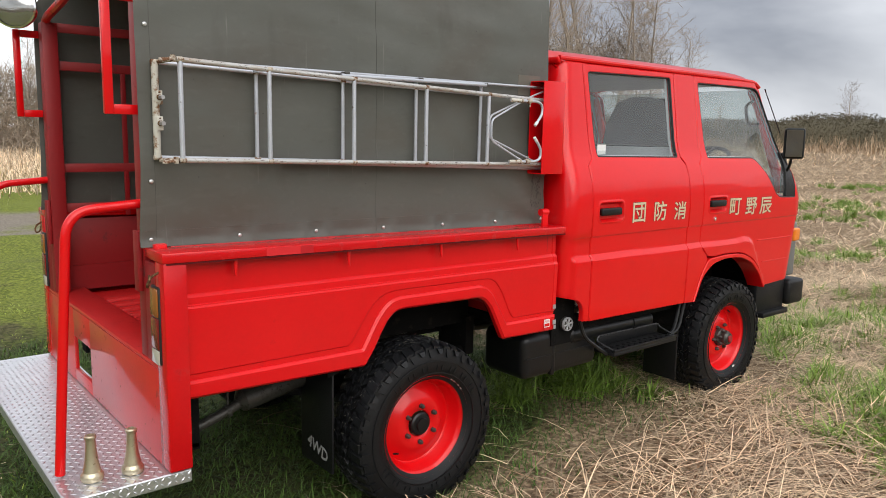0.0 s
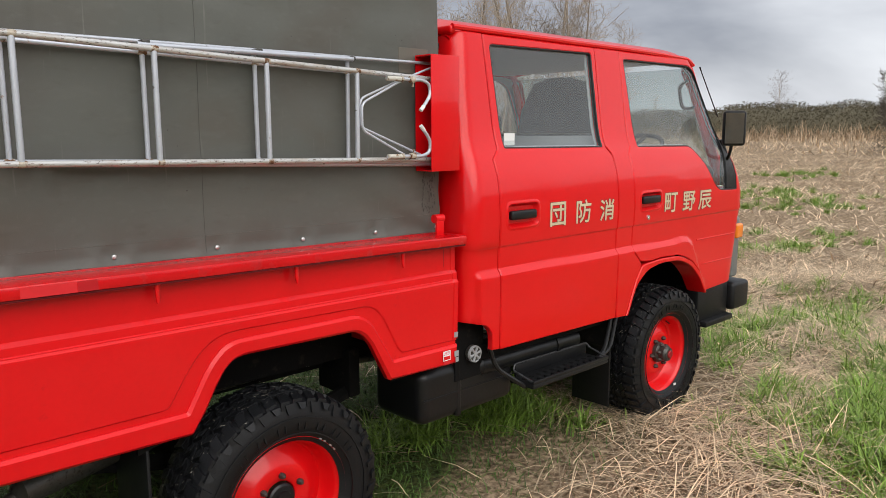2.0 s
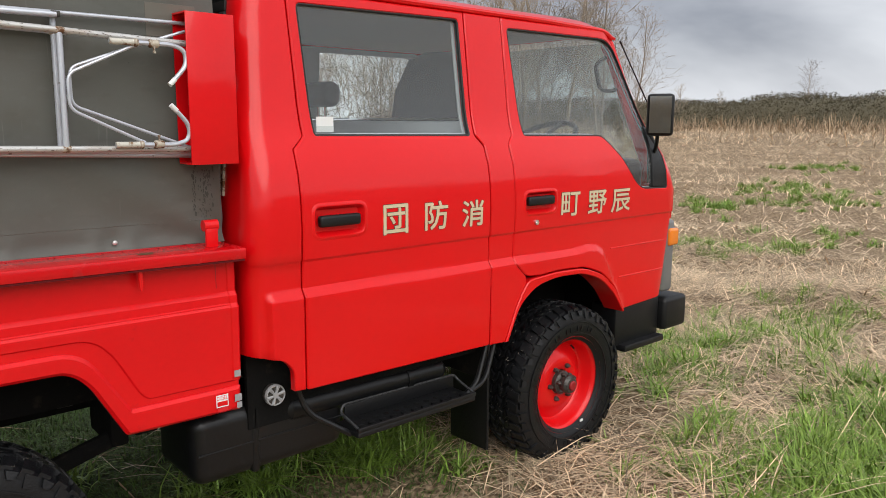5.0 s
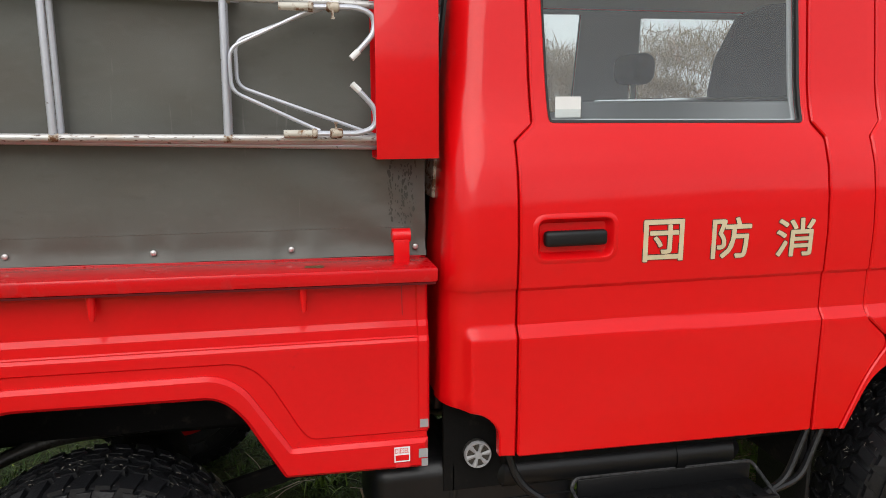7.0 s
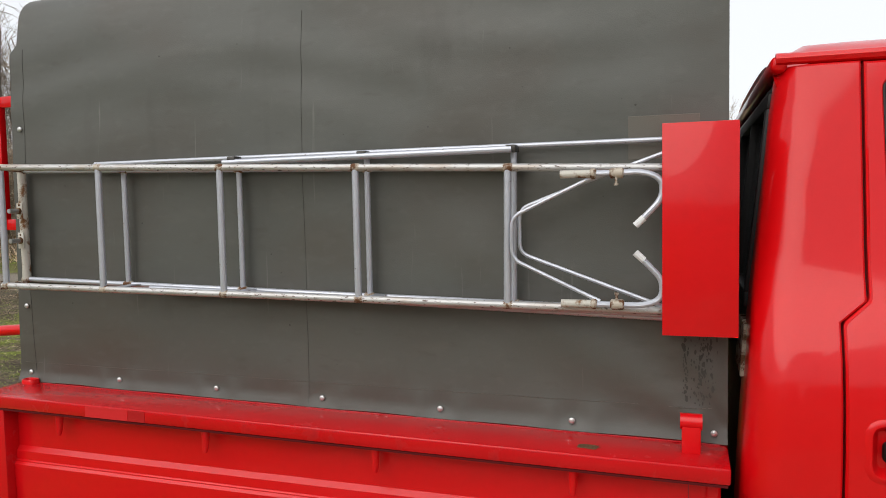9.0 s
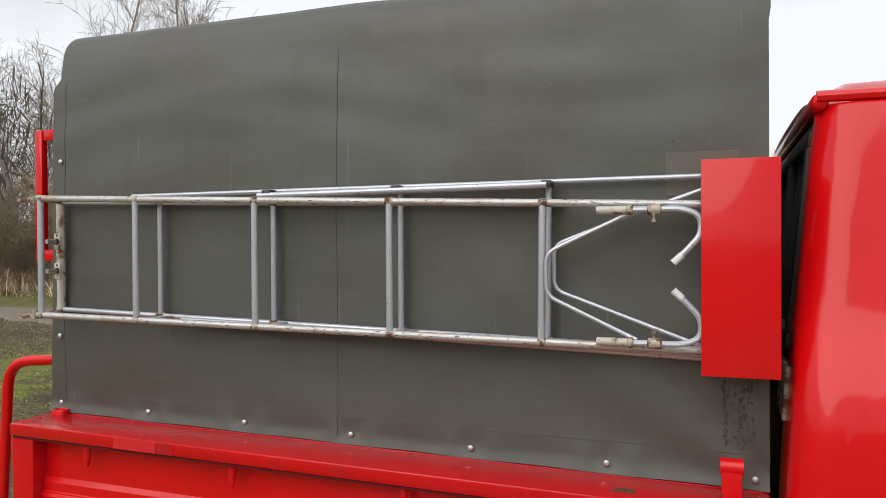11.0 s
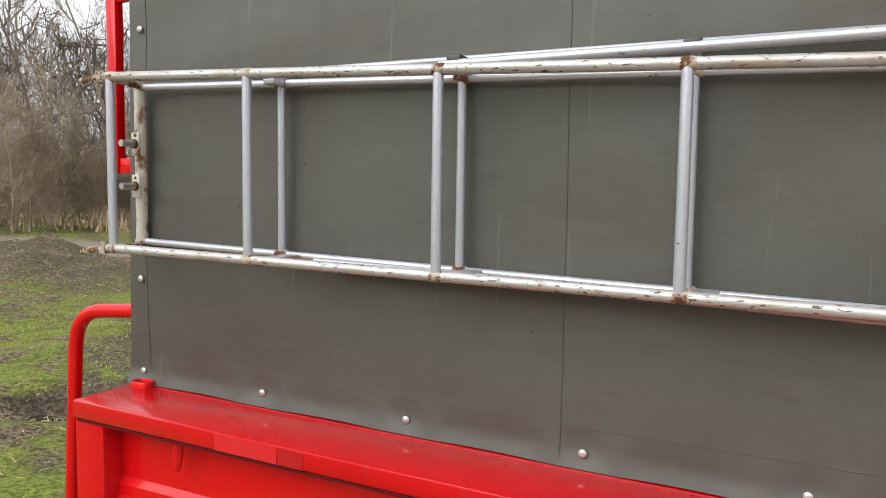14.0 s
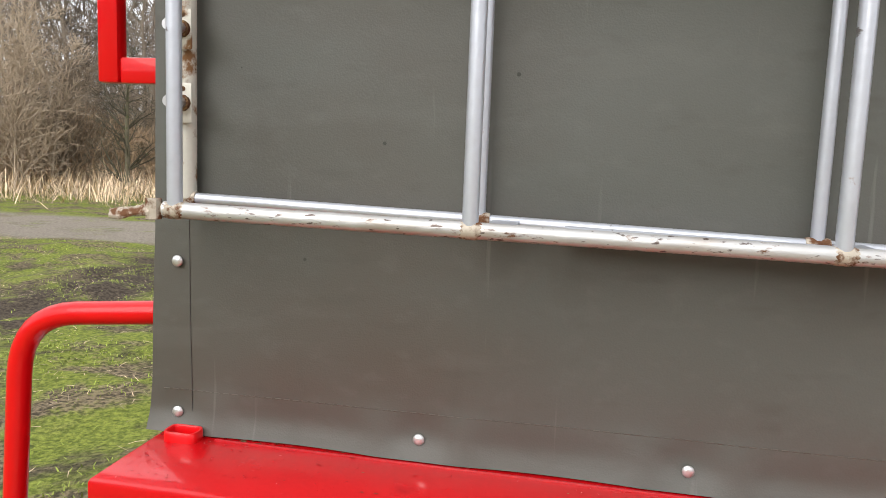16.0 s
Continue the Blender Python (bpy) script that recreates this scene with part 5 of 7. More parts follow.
# snaps along the hem and the rear edge, seams, hem stitching and a glued patch
SNAP = to_mesh("snap_button", lathed([(0.0073, 0.0), (0.0076, -0.002), (0.0062, -0.0040), (0.0026, -0.0050)], 14), SNAPS, 40)
for k in range(7):
    link("snap_button", SNAP, CAN, "", Matrix.Translation((1.0 + 0.3315 * k if k < 6 else 2.977, CY - 0.003 - slack(1.0 + 0.3315 * k if k < 6 else 2.977, 1.213 - 0.0055 * k), 1.213 - 0.0055 * k)))
for z in (1.419, 1.953):
    link("snap_button", SNAP, CAN, "", Matrix.Translation((1.005, CY - 0.003 - slack(1.005, z), z)))
part("seam", tubed([(1.9555, CY - 0.0005 - slack(1.9555, 1.18 + 0.02 * k), 1.18 + 0.02 * k) for k in range(53)], 0.0007, 4), THREAD, CAN)
part("seam", tubed([(1.020, CY - 0.0005 - slack(1.020, 1.19 + 0.02 * k), 1.19 + 0.02 * k) for k in range(51)], 0.0007, 4), THREAD, CAN)
hem = bmesh.new()
for k in range(165):
    x = 0.98 + 0.0121 * k
    z = 1.244 - 0.012 * k / 165
    tube(hem, [(x, CY - 0.0004 - slack(x, z), z), (x + 0.008, CY - 0.0004 - slack(x + 0.008, z), z)], 0.0007, 3)
tagged(part("hem_stitching", hem, PATCH, CAN), kind="stuff")
rs = random.Random(8)
mil = bmesh.new()
for k in range(190):
    x, z = (2.915 + rs.gauss(0, 0.003), rs.uniform(1.245, 1.41)) if k < 60 else (2.952 + rs.gauss(0, 0.014), rs.uniform(1.24, 1.40))
    r0 = rs.uniform(0.0006, 0.0022) if rs.random() < 0.85 else rs.uniform(0.002, 0.0038)
    vs = [mil.verts.new((min(2.985, x + r0 * rs.uniform(0.6, 1.2) * math.cos(a)), CY - 0.0012 - slack(x, z), z + r0 * 2.4 * rs.uniform(0.6, 1.2) * math.sin(a))) for a in (2 * math.pi * i / 7 for i in range(7))]
    mil.faces.new(vs)
tagged(part("mildew", mil, MILDEW, CAN, "black mildew spots"), kind="stuff")
dots = bmesh.new()
for k in range(18):
    x, z = rs.uniform(1.05, 2.9), rs.uniform(1.28, 2.2)
    r0 = rs.uniform(0.001, 0.0028)
    dots.faces.new([dots.verts.new((x + r0 * math.cos(a), CY - 0.0009 - slack(x, z), z + r0 * math.sin(a))) for a in (2 * math.pi * i / 6 for i in range(6))])
tagged(part("dark_specks", dots, MILDEW, CAN, "dark specks"), kind="stuff")
chips = bmesh.new()
for k in range(46):
    x, y = (rs.uniform(1.06, 1.28), 2.80 + rs.gauss(0, 0.006)) if k < 20 else (rs.uniform(1.0, 2.95), rs.uniform(2.66, 2.79))
    r0 = rs.uniform(0.001, 0.005) if k < 20 else rs.uniform(0.0008, 0.0022)
    chips.faces.new([chips.verts.new((x + r0 * rs.uniform(0.5, 1.6) * math.cos(a), min(2.83, y + 0.6 * r0 * math.sin(a)), 1.1756 + fall(x))) for a in (2 * math.pi * i / 7 for i in range(7))])
tagged(part("paint_chip", chips, RUST, sides[0], "dark chipped paint"), kind="stuff")
chips = bmesh.new()
for k in range(60):
    y, z = rs.uniform(2.75, 4.3), 0.404 + abs(rs.gauss(0, 0.02)) if k < 42 else rs.uniform(0.42, 0.74)
    r0 = rs.uniform(0.002, 0.006)
    chips.faces.new([chips.verts.new((0.9835, y + r0 * rs.uniform(0.5, 1.8) * math.cos(a), z + r0 * rs.uniform(0.5, 1.2) * math.sin(a))) for a in (2 * math.pi * i / 7 for i in range(7))])
tagged(part("paint_chip", chips, RUST, truck, "dark chipped paint"), kind="stuff")
part("patch", panel(bmesh.new(), [ring2([(2.79, 1.80), (2.945, 1.80), (2.945, 1.898), (2.79, 1.898)])], lambda x, z: CY - slack(x, z), 0.002, 0.0005, [1.82, 1.84, 1.86, 1.88], frange(2.79, 2.945, 0.02), 0.0012), PATCH, CAN, "paler square patch")

drops = bmesh.new()
for k in range(420):   # rain drops left on the rail
    x = 1.0 + 1.95 * rs.random() ** 1.5
    y, z, r0 = rs.uniform(2.653, 2.792), 1.1749 + fall(x), rs.uniform(0.0008, 0.0026)
    rings = [[drops.verts.new((x + q * r0 * math.cos(a), y + q * r0 * math.sin(a), z + h * r0)) for a in (2 * math.pi * i / 7 for i in range(7))] for q, h in ((1.0, 0.0), (0.85, 0.22), (0.45, 0.36))]
    for lo, hi in zip(rings, rings[1:]):
        for i in range(7):
            drops.faces.new((lo[i], lo[(i + 1) % 7], hi[(i + 1) % 7], hi[i]))
    drops.faces.new(rings[-1])
tagged(part("rain_drop", drops, WATER, sides[0], "rain drops on the red rail", smooth=60), kind="stuff")

# ---- ladder rack and ladder ----
rack = bmesh.new()
box(rack, 2.868, 3.022, 2.706, 2.711, 1.416, 1.870, 0.0015)
box(rack, 3.017, 3.022, 2.713, 2.815, 1.416, 1.870)
box(rack, 2.868, 3.017, 2.713, 2.800, 1.865, 1.870)
box(rack, 2.868, 3.017, 2.713, 2.800, 1.416, 1.421)
box(rack, 2.868, 3.017, 2.797, 2.801, 1.421, 1.865)
part("ladder_box", rack, RED_BED, truck, "red sheet-steel ladder box, open at one end")
both("stake_latch", lambda: lathe(boxed(2.908, 2.948, 2.720, 2.732, 1.150, 1.222, 0.003), [(0.001, 2.905), (0.018, 2.905), (0.018, 2.951), (0.001, 2.951)], 16, "x", (0, 2.735, 1.223)), RED_BED)
def stake_socket():
    """A flat oblong collar with an open slot, let into the rail."""
    bm = bmesh.new()
    ring = ring2([(0.998, 2.772, 0.012), (1.044, 2.772, 0.012), (1.044, 2.806, 0.012), (0.998, 2.806, 0.012)])
    rows = [[bm.verts.new((p.x, p.y, z)) for p in offset2(ring, d)] for d, z in ((0.0, 1.170), (0.0, 1.1865), (0.001, 1.188), (0.0035, 1.188), (0.0045, 1.186), (0.0045, 1.172))]
    for a, b in zip(rows, rows[1:]):
        for k in range(len(a)):
            bm.faces.new((a[k], a[(k + 1) % len(a)], b[(k + 1) % len(a)], b[k]))
    bm.faces.new(rows[-1])
    return sag(bm)


both("stake_socket", stake_socket, RED_BED)
chip = bmesh.new()
vs = [chip.verts.new((2.709 + 0.034 * k * math.cos(a), 2.700 + 0.022 * k * math.sin(a), 1.1757 + fall(2.709 + 0.034 * k * math.cos(a)))) for a, k in ((2 * math.pi * i / 18, 0.75 + 0.3 * math.sin(3.1 * i) * math.cos(1.7 * i)) for i in range(18))]
chip.faces.new(vs)
part("chipped_spot", chip, RUST, sides[0], "rusty chipped spot")

ladder = thing("folding_ladder", (2.0, 2.72, 1.47), "silver-painted tubular folding hook ladder with rusty joints, on the truck", "ladder")
RAILS = ((0, (1.060, 1.832), (3.0, 1.774), 0.0093), (0, (1.060, 1.497), (3.0, 1.462), 0.0093), (1, (1.022, 1.827), (2.56, 1.789), 0.0075), (1, (1.022, 1.503), (2.90, 1.457), 0.0075),
         (2, (1.75, 1.826), (2.53, 1.832), 0.0085), (2, (1.50, 1.487), (3.0, 1.452), 0.0085), (1, (1.30, 1.838), (3.0, 1.842), 0.0062), (1, (1.50, 1.484), (3.0, 1.438), 0.0075))


def rail_z(k, x):
    _, a, b, _ = RAILS[k]
    return a[1] + (b[1] - a[1]) * (x - a[0]) / (b[0] - a[0])


def rail_y(back, x):
    return (2.678 + 0.035 * (x - 1.06), 2.792 - 0.002 * (x - 1.0), 2.758)[back]


for k, (y, a, b, r) in enumerate(RAILS):
    xs = [a[0] + (b[0] - a[0]) * i / 24 for i in range(25)]
    part("rail", tubed([(x, rail_y(y, x), rail_z(k, x)) for x in xs], r, 12), GALV_RUST if k < 2 else GALV, ladder)
for back_one, hi, lo, xs in ((0, 0, 1, (1.072, 1.402, 1.775, 2.150, 2.526)), (1, 2, 3, (1.026, 1.399, 1.776, 2.149, 2.528))):
    for x in xs:
        y = rail_y(back_one, x)
        dx = -0.004 if x > 2.4 else 0.0
        end = x < 1.06
        high = 1.832 - rail_z(hi, x) if back_one and x > 1.7 else 0.0
        part("rung", tubed([(x, y, rail_z(hi, x) + high), (x + dx, y, rail_z(lo, x))], 0.0122 if end else 0.0076 if back_one else 0.0088, 12), CREAMY if end else GALV, ladder)
        if back_one and x > 1.2:
            part("collar", boxed(x - 0.013, x + 0.013, 2.752, y + 0.004, rail_z(hi, x) + high - 0.006, rail_z(hi, x) + high + 0.010, 0.004), GREASE if high else GALV, ladder)
        for kk in (hi, lo):
            part("weld", lathed([(0.0088, -0.013), (0.0102, -0.006), (0.0102, 0.006), (0.0088, 0.013)], 12, "x", (x + (dx if kk == lo else 0), y, rail_z(kk, x))), RUSTY, ladder)
for x in (1.402, 1.775, 2.150):   # flat plates that tie the two sides below each rung
    z = rail_z(1, x)
    part("tie_plate", boxed(x + 0.014, x + 0.046, rail_y(0, x) + 0.004, rail_y(1, x), z + 0.002, z + 0.005, 0.001), GALV, ladder)
for z in (1.833, 1.497):
    part("hinge", tube(tube(tubed([(1.000, 2.668, z - 0.006), (1.012, 2.670, z - 0.006), (1.026, 2.672, z - 0.003), (1.046, 2.674, z)], [0.006, 0.0085, 0.006, 0.0095], 10, flat=0.55), [(1.062, 2.680, z), (1.034, 2.785, z - 0.004)], 0.0075, 8), [(1.048, 2.676, z - 0.011), (1.048, 2.676, z + 0.012)], 0.009, 8), RUSTY, ladder, "rusted hinge lug")
for z in (1.708, 1.620):
    plate = part("bolt_plate", boxed(1.021, 1.043, 2.771, 2.775, z - 0.024, z + 0.024, 0.0018), CREAMY, ladder, "rusty bolt plate")
    part("bolt", tubed([(1.032, 2.775, z), (1.032, 2.735, z)], 0.0070, 10), STEEL, plate)
    part("bolt_collar", lathed([(0.010, 2.771), (0.010, 2.766), (0.007, 2.765)], 10, at=(1.032, 0, z)), RUST, plate)
    part("bolt_hole", lathed([(0.0032, 2.7712), (0.003, 2.7702), (0.001, 2.7702)], 8, at=(1.032, 0, z + 0.017)), RUST, plate)
for top in (True, False):
    z0 = 1.768 if top else 1.480
    s = -1 if top else 1
    hook = part("hook", tubed(bend([(2.65, 2.712, z0), (2.83, 2.714, z0 - 0.001 * s), (2.868, 2.716, z0 + 0.014 * s), (2.868, 2.714, z0 + 0.055 * s), (2.845, 2.710, z0 + 0.082 * s), (2.814, 2.707, z0 + 0.113 * s)], 0.030), 0.0068, 10), GALV, ladder, "silver ladder hook")
    part("sleeve", tubed([(2.650, 2.712, z0), (2.722, 2.712, z0)], 0.0092, 12), CREAMY, hook)
    part("tip", tubed([(2.830, 2.709, z0 + 0.098 * s), (2.812, 2.707, z0 + 0.115 * s)], 0.0078, 10), WHITE, hook, "white painted hook tip")
    for x, half in ((2.722, 0.007), (2.773, 0.015)):
        part("clamp", lathed([(0.0085, x - half), (0.0118, x - half + 0.003), (0.0118, x + half - 0.003), (0.0085, x + half)], 12, "x", (0, 2.712, z0)), RUSTY, hook, "rusty clamp")
    part("clamp_screw", tubed([(2.772, 2.706, z0 + 0.008 * s), (2.772, 2.706, z0 + 0.022 * s), (2.772, 2.706, z0 + 0.0225 * s), (2.772, 2.706, z0 + 0.027 * s)], [0.0028, 0.0028, 0.0048, 0.0048], 8), RUSTY, hook)
    part("brace", tubed(bend([(2.536, 2.718, 1.626), (2.537, 2.718, 1.675 if top else 1.578), (2.712, 2.718, 1.757 if top else 1.496), (2.735, 2.716, 1.764 if top else 1.486)], 0.03), 0.0046, 8), GALV, ladder)
    part("brace", tubed(bend([(2.549, 2.745, 1.640), (2.549, 2.745, 1.692 if top else 1.590), (2.715, 2.745, 1.756) if top else (2.837, 2.745, 1.485), (2.90, 2.745, 1.82) if top else (2.90, 2.745, 1.462)], 0.025), 0.0046, 8), GALV, ladder)


# ---- brass nozzles on the rear step ----
for x, y in ((0.756, 2.775), (0.886, 2.755)):
    nz = thing("hose_nozzle", (x, y, 0.400), "dull brass fire hose nozzle standing on the rear step", "nozzle", "hose nozzles on the step")
    part("base", lathed([(0.012, 0.400), (0.036, 0.400), (0.038, 0.404), (0.038, 0.418), (0.034, 0.424), (0.030, 0.430)], 24, "z", (x, y, 0)), BRASS, nz)
    part("barrel", lathed([(0.030, 0.429), (0.022, 0.470), (0.017, 0.520), (0.016, 0.545), (0.012, 0.546)], 24, "z", (x, y, 0)), BRASS, nz)
    part("tip", lathed([(0.013, 0.544), (0.019, 0.547), (0.020, 0.556), (0.016, 0.560), (0.011, 0.560), (0.009, 0.54)], 24, "z", (x, y, 0)), BRASS, nz)


# ---- ground ----
def ground_z(x, y):
    z = GROUND + 0.028 * np.maximum(0, x - 12) * (x < 75) + 0.028 * 63 * (x >= 75)
    near = np.exp(-(((x - 3.3) / 3.2) ** 2 + ((y - 3.2) / 2.2) ** 2))
    lump = 0.05 * np.sin(0.9 * x + 1.3 * np.sin(0.7 * y)) * np.sin(1.1 * y + 0.6) + 0.03 * np.sin(2.3 * x + 1.7 * y) + 0.02 * np.sin(3.9 * x - 3.1 * y + 1.0)
    z = z + lump * (1 - near) * np.clip(1 - np.hypot(x - 3, y - 3) / 80, 0.15, 1)
    # a low earth heap beyond the rear, and ruts
    z = z + 0.62 * np.exp(-(((x + 11.2) / 2.6) ** 2 + ((y - 11.0) / 1.5) ** 2)) * (1 + 0.14 * np.sin(3.1 * x + 2 * y) + 0.10 * np.sin(7.3 * x - 5.1 * y) + 0.06 * np.sin(13 * x + 11 * y))
    track = np.exp(-((y - 9.6) / 2.4) ** 4)
    for k in (-0.38, 0.32):
        z = z - 0.07 * track * np.exp(-((x + 3.72 + k + 0.12 * np.sin(1.3 * y)) / 0.15) ** 2)
    z = z + 0.03 * track * np.exp(-((x + 3.72) / 0.7) ** 2) * np.sin(5 * y + 3 * x) * np.sin(9 * x - 2 * y)
    z = z - 0.17 * np.exp(-(((x + 2.92) / 0.42) ** 2 + ((y - 5.38) / 0.34) ** 2) ** 2)
    road = np.exp(-((y - 15.2) / 1.9) ** 6) * np.clip((9 - x) / 4, 0, 1)
    return z * (1 - road) + (GROUND - 0.02 + 0.01 * np.sin(1.7 * x)) * road


def axis_steps(lo, hi, a, b, fine, grow):
    v = list(np.arange(a, b + fine / 2, fine))
    s, x = fine, b
    while x < hi:
        s *= grow
        x = min(hi, x + s)
        v.append(x)
    s, x, pre = fine, a, []
    while x > lo:
        s *= grow
        x = max(lo, x - s)
        pre.append(x)
    return np.array(pre[::-1] + v)


gx, gy = axis_steps(-900, 900, -6, 12, 0.12, 1.07), axis_steps(-900, 900, -2, 14, 0.12, 1.07)
X, Y = np.meshgrid(gx, gy, indexing="ij")
Z = ground_z(X, Y)
verts = np.stack([X, Y, Z], -1).reshape(-1, 3)
ny = len(gy)
idx = np.arange(len(gx) * ny).reshape(len(gx), ny)
quads = np.stack([idx[:-1, :-1], idx[1:, :-1], idx[1:, 1:], idx[:-1, 1:]], -1).reshape(-1, 4)


def soup(name, verts, faces, mat, mats=None, smooth=False):
    me = bpy.data.meshes.new(name)
    verts, faces = np.asarray(verts, np.float32), np.asarray(faces, np.int32)
    k = faces.shape[1]
    me.vertices.add(len(verts))
    me.vertices.foreach_set("co", verts.ravel())
    me.loops.add(faces.size)
    me.loops.foreach_set("vertex_index", faces.ravel())
    me.polygons.add(len(faces))
    me.polygons.foreach_set("loop_start", np.arange(0, faces.size, k, dtype=np.int32))
    me.polygons.foreach_set("loop_total", np.full(len(faces), k, dtype=np.int32))
    if smooth:
        me.polygons.foreach_set("use_smooth", np.ones(len(faces), dtype=bool))
    me.update(calc_edges=True)
    me.materials.append(mat)
    return me


def ground_material():
    m = bpy.data.materials.new("rough_meadow")
    m.use_nodes = True
    n, l = m.node_tree.nodes, m.node_tree.links
    b = n["Principled BSDF"]
    b.inputs["Roughness"].default_value = 0.95
    b.inputs["Specular IOR Level"].default_value = 0.2
    geo = n.new("ShaderNodeNewGeometry")
    sep = n.new("ShaderNodeSeparateXYZ")
    l.new(geo.outputs["Position"], sep.inputs[0])

    def noise_at(scale, detail=6.0, rough=0.6, d=0.3):
        t = n.new("ShaderNodeTexNoise")
        t.inputs["Scale"].default_value, t.inputs["Detail"].default_value, t.inputs["Roughness"].default_value, t.inputs["Distortion"].default_value = scale, detail, rough, d
        l.new(geo.outputs["Position"], t.inputs["Vector"])
        return t.outputs["Fac"]

    def rng(v, a, c, x=0.0, y=1.0):
        r = n.new("ShaderNodeMapRange")
        r.interpolation_type = "SMOOTHSTEP"
        r.inputs["From Min"].default_value, r.inputs["From Max"].default_value, r.inputs["To Min"].default_value, r.inputs["To Max"].default_value = a, c, x, y
        l.new(v, r.inputs["Value"])
        return r.outputs["Result"]

    def op(kind, a, c):
        o = n.new("ShaderNodeMath")
        o.operation = kind
        for i, v in enumerate((a, c)):
            if isinstance(v, float):
                o.inputs[i].default_value = v
            else:
                l.new(v, o.inputs[i])
        return o.outputs[0]

    def mix(f, a, c):
        o = n.new("ShaderNodeMix")
        o.data_type = "RGBA"
        l.new(f, o.inputs[0])
        for i, v in ((6, a), (7, c)):
            if isinstance(v, tuple):
                o.inputs[i].default_value = (*v, 1)
            else:
                l.new(v, o.inputs[i])
        return o.outputs[2]

    big, mid, fine = noise_at(0.35), noise_at(2.2), noise_at(28, 4)
    straw = mix(rng(fine, 0.35, 0.7), (0.125, 0.086, 0.052), (0.42, 0.31, 0.20))
    green = mix(rng(fine, 0.3, 0.7), (0.078, 0.100, 0.015), (0.240, 0.275, 0.050))
    # the truck's shade, put into the green of the ground round its rear
    truck_shade = op("MULTIPLY", op("MULTIPLY", rng(sep.outputs[0], -1.0, 0.3), rng(sep.outputs[1], 7.5, 6.3)), rng(sep.outputs[1], 1.2, 2.2))
    green = mix(truck_shade, green, mix(rng(fine, 0.3, 0.7), (0.022, 0.028, 0.009), (0.080, 0.100, 0.026)))
    mud = mix(rng(fine, 0.35, 0.65), (0.035, 0.026, 0.018), (0.10, 0.078, 0.056))
    dry_mud = mix(rng(fine, 0.3, 0.65), (0.040, 0.031, 0.023), (0.135, 0.105, 0.078))
    # meadow: straw ahead of the truck, moss and short grass behind and beside it
    wob = op("ADD", sep.outputs[0], op("MULTIPLY", op("SUBTRACT", noise_at(0.6), 0.5), 5.0))
    side = op("ADD", rng(wob, 2.0, 6.0), op("MULTIPLY", rng(sep.outputs[1], 3.6, 1.8), rng(wob, 0.4, 2.6)))
    side = op("ADD", op("MULTIPLY", side, rng(sep.outputs[1], 17.5, 14.5, 0.0, 1.0)), rng(wob, 10.0, 17.0, 0.0, 1.2))
    far_dry = rng(sep.outputs[1], 24.0, 30.0)
    dry = op("ADD", op("MULTIPLY", side, 0.95), op("MULTIPLY", far_dry, 0.8))
    f = rng(op("ADD", dry, op("MULTIPLY", op("SUBTRACT", big, 0.5), 2.3)), 0.15, 0.62)
    c = mix(f, green, straw)
    worn = op("MULTIPLY", rng(op("ADD", op("MULTIPLY", mid, 0.6), op("MULTIPLY", noise_at(0.8), 0.4)), 0.49, 0.60), rng(sep.outputs[0], 3.0, 0.5))
    c = mix(op("MULTIPLY", worn, 0.85), c, mud)
    heap = op("MULTIPLY", op("MULTIPLY", rng(sep.outputs[0], -6.5, -8.5), rng(sep.outputs[0], -15.0, -13.0)), op("MULTIPLY", rng(sep.outputs[1], 8.8, 9.8), rng(sep.outputs[1], 13.4, 12.6)))
    c = mix(op("MULTIPLY", heap, 0.9), c, dry_mud)
    churn = op("MULTIPLY", op("MULTIPLY", rng(sep.outputs[0], -4.6, -3.6), rng(sep.outputs[0], -1.2, -2.2)), op("MULTIPLY", rng(op("ADD", sep.outputs[1], op("MULTIPLY", sep.outputs[0], 0.75)), 3.2, 3.7), rng(op("ADD", sep.outputs[1], op("MULTIPLY", sep.outputs[0], 0.75)), 5.0, 4.3)))
    px, py = op("MULTIPLY", op("ADD", sep.outputs[0], 2.92), 1.75), op("MULTIPLY", op("SUBTRACT", sep.outputs[1], 5.38), 2.1)
    pit = op("ADD", op("ADD", op("MULTIPLY", px, px), op("MULTIPLY", py, py)), op("MULTIPLY", op("SUBTRACT", noise_at(6.0), 0.5), 0.9))
    c = mix(rng(pit, 0.8, 0.45), c, mud)
    c = mix(op("MULTIPLY", churn, rng(noise_at(3.0), 0.36, 0.52)), c, dry_mud)
    # straw litter and bare patches on the trodden side, and a muddy wheel track across it
    litter = op("MULTIPLY", rng(op("ADD", op("MULTIPLY", noise_at(1.3, 6.0, 0.65, 0.8), 0.6), op("MULTIPLY", mid, 0.4)), 0.475, 0.56), rng(sep.outputs[0], 1.5, -0.5))
    c = mix(op("MULTIPLY", litter, 0.85), c, mix(rng(fine, 0.38, 0.62), (0.050, 0.038, 0.026), (0.235, 0.180, 0.115)))
    wheel = op("ADD", sep.outputs[0], op("MULTIPLY", op("SUBTRACT", noise_at(1.1), 0.5), 1.3))
    track = op("MULTIPLY", op("MULTIPLY", rng(wheel, -4.75, -4.35), rng(wheel, -2.75, -3.15)), op("MULTIPLY", rng(sep.outputs[1], 6.6, 7.8), rng(sep.outputs[1], 13.0, 11.8)))
    c = mix(op("MULTIPLY", track, rng(noise_at(2.6), 0.32, 0.48)), c, mud)
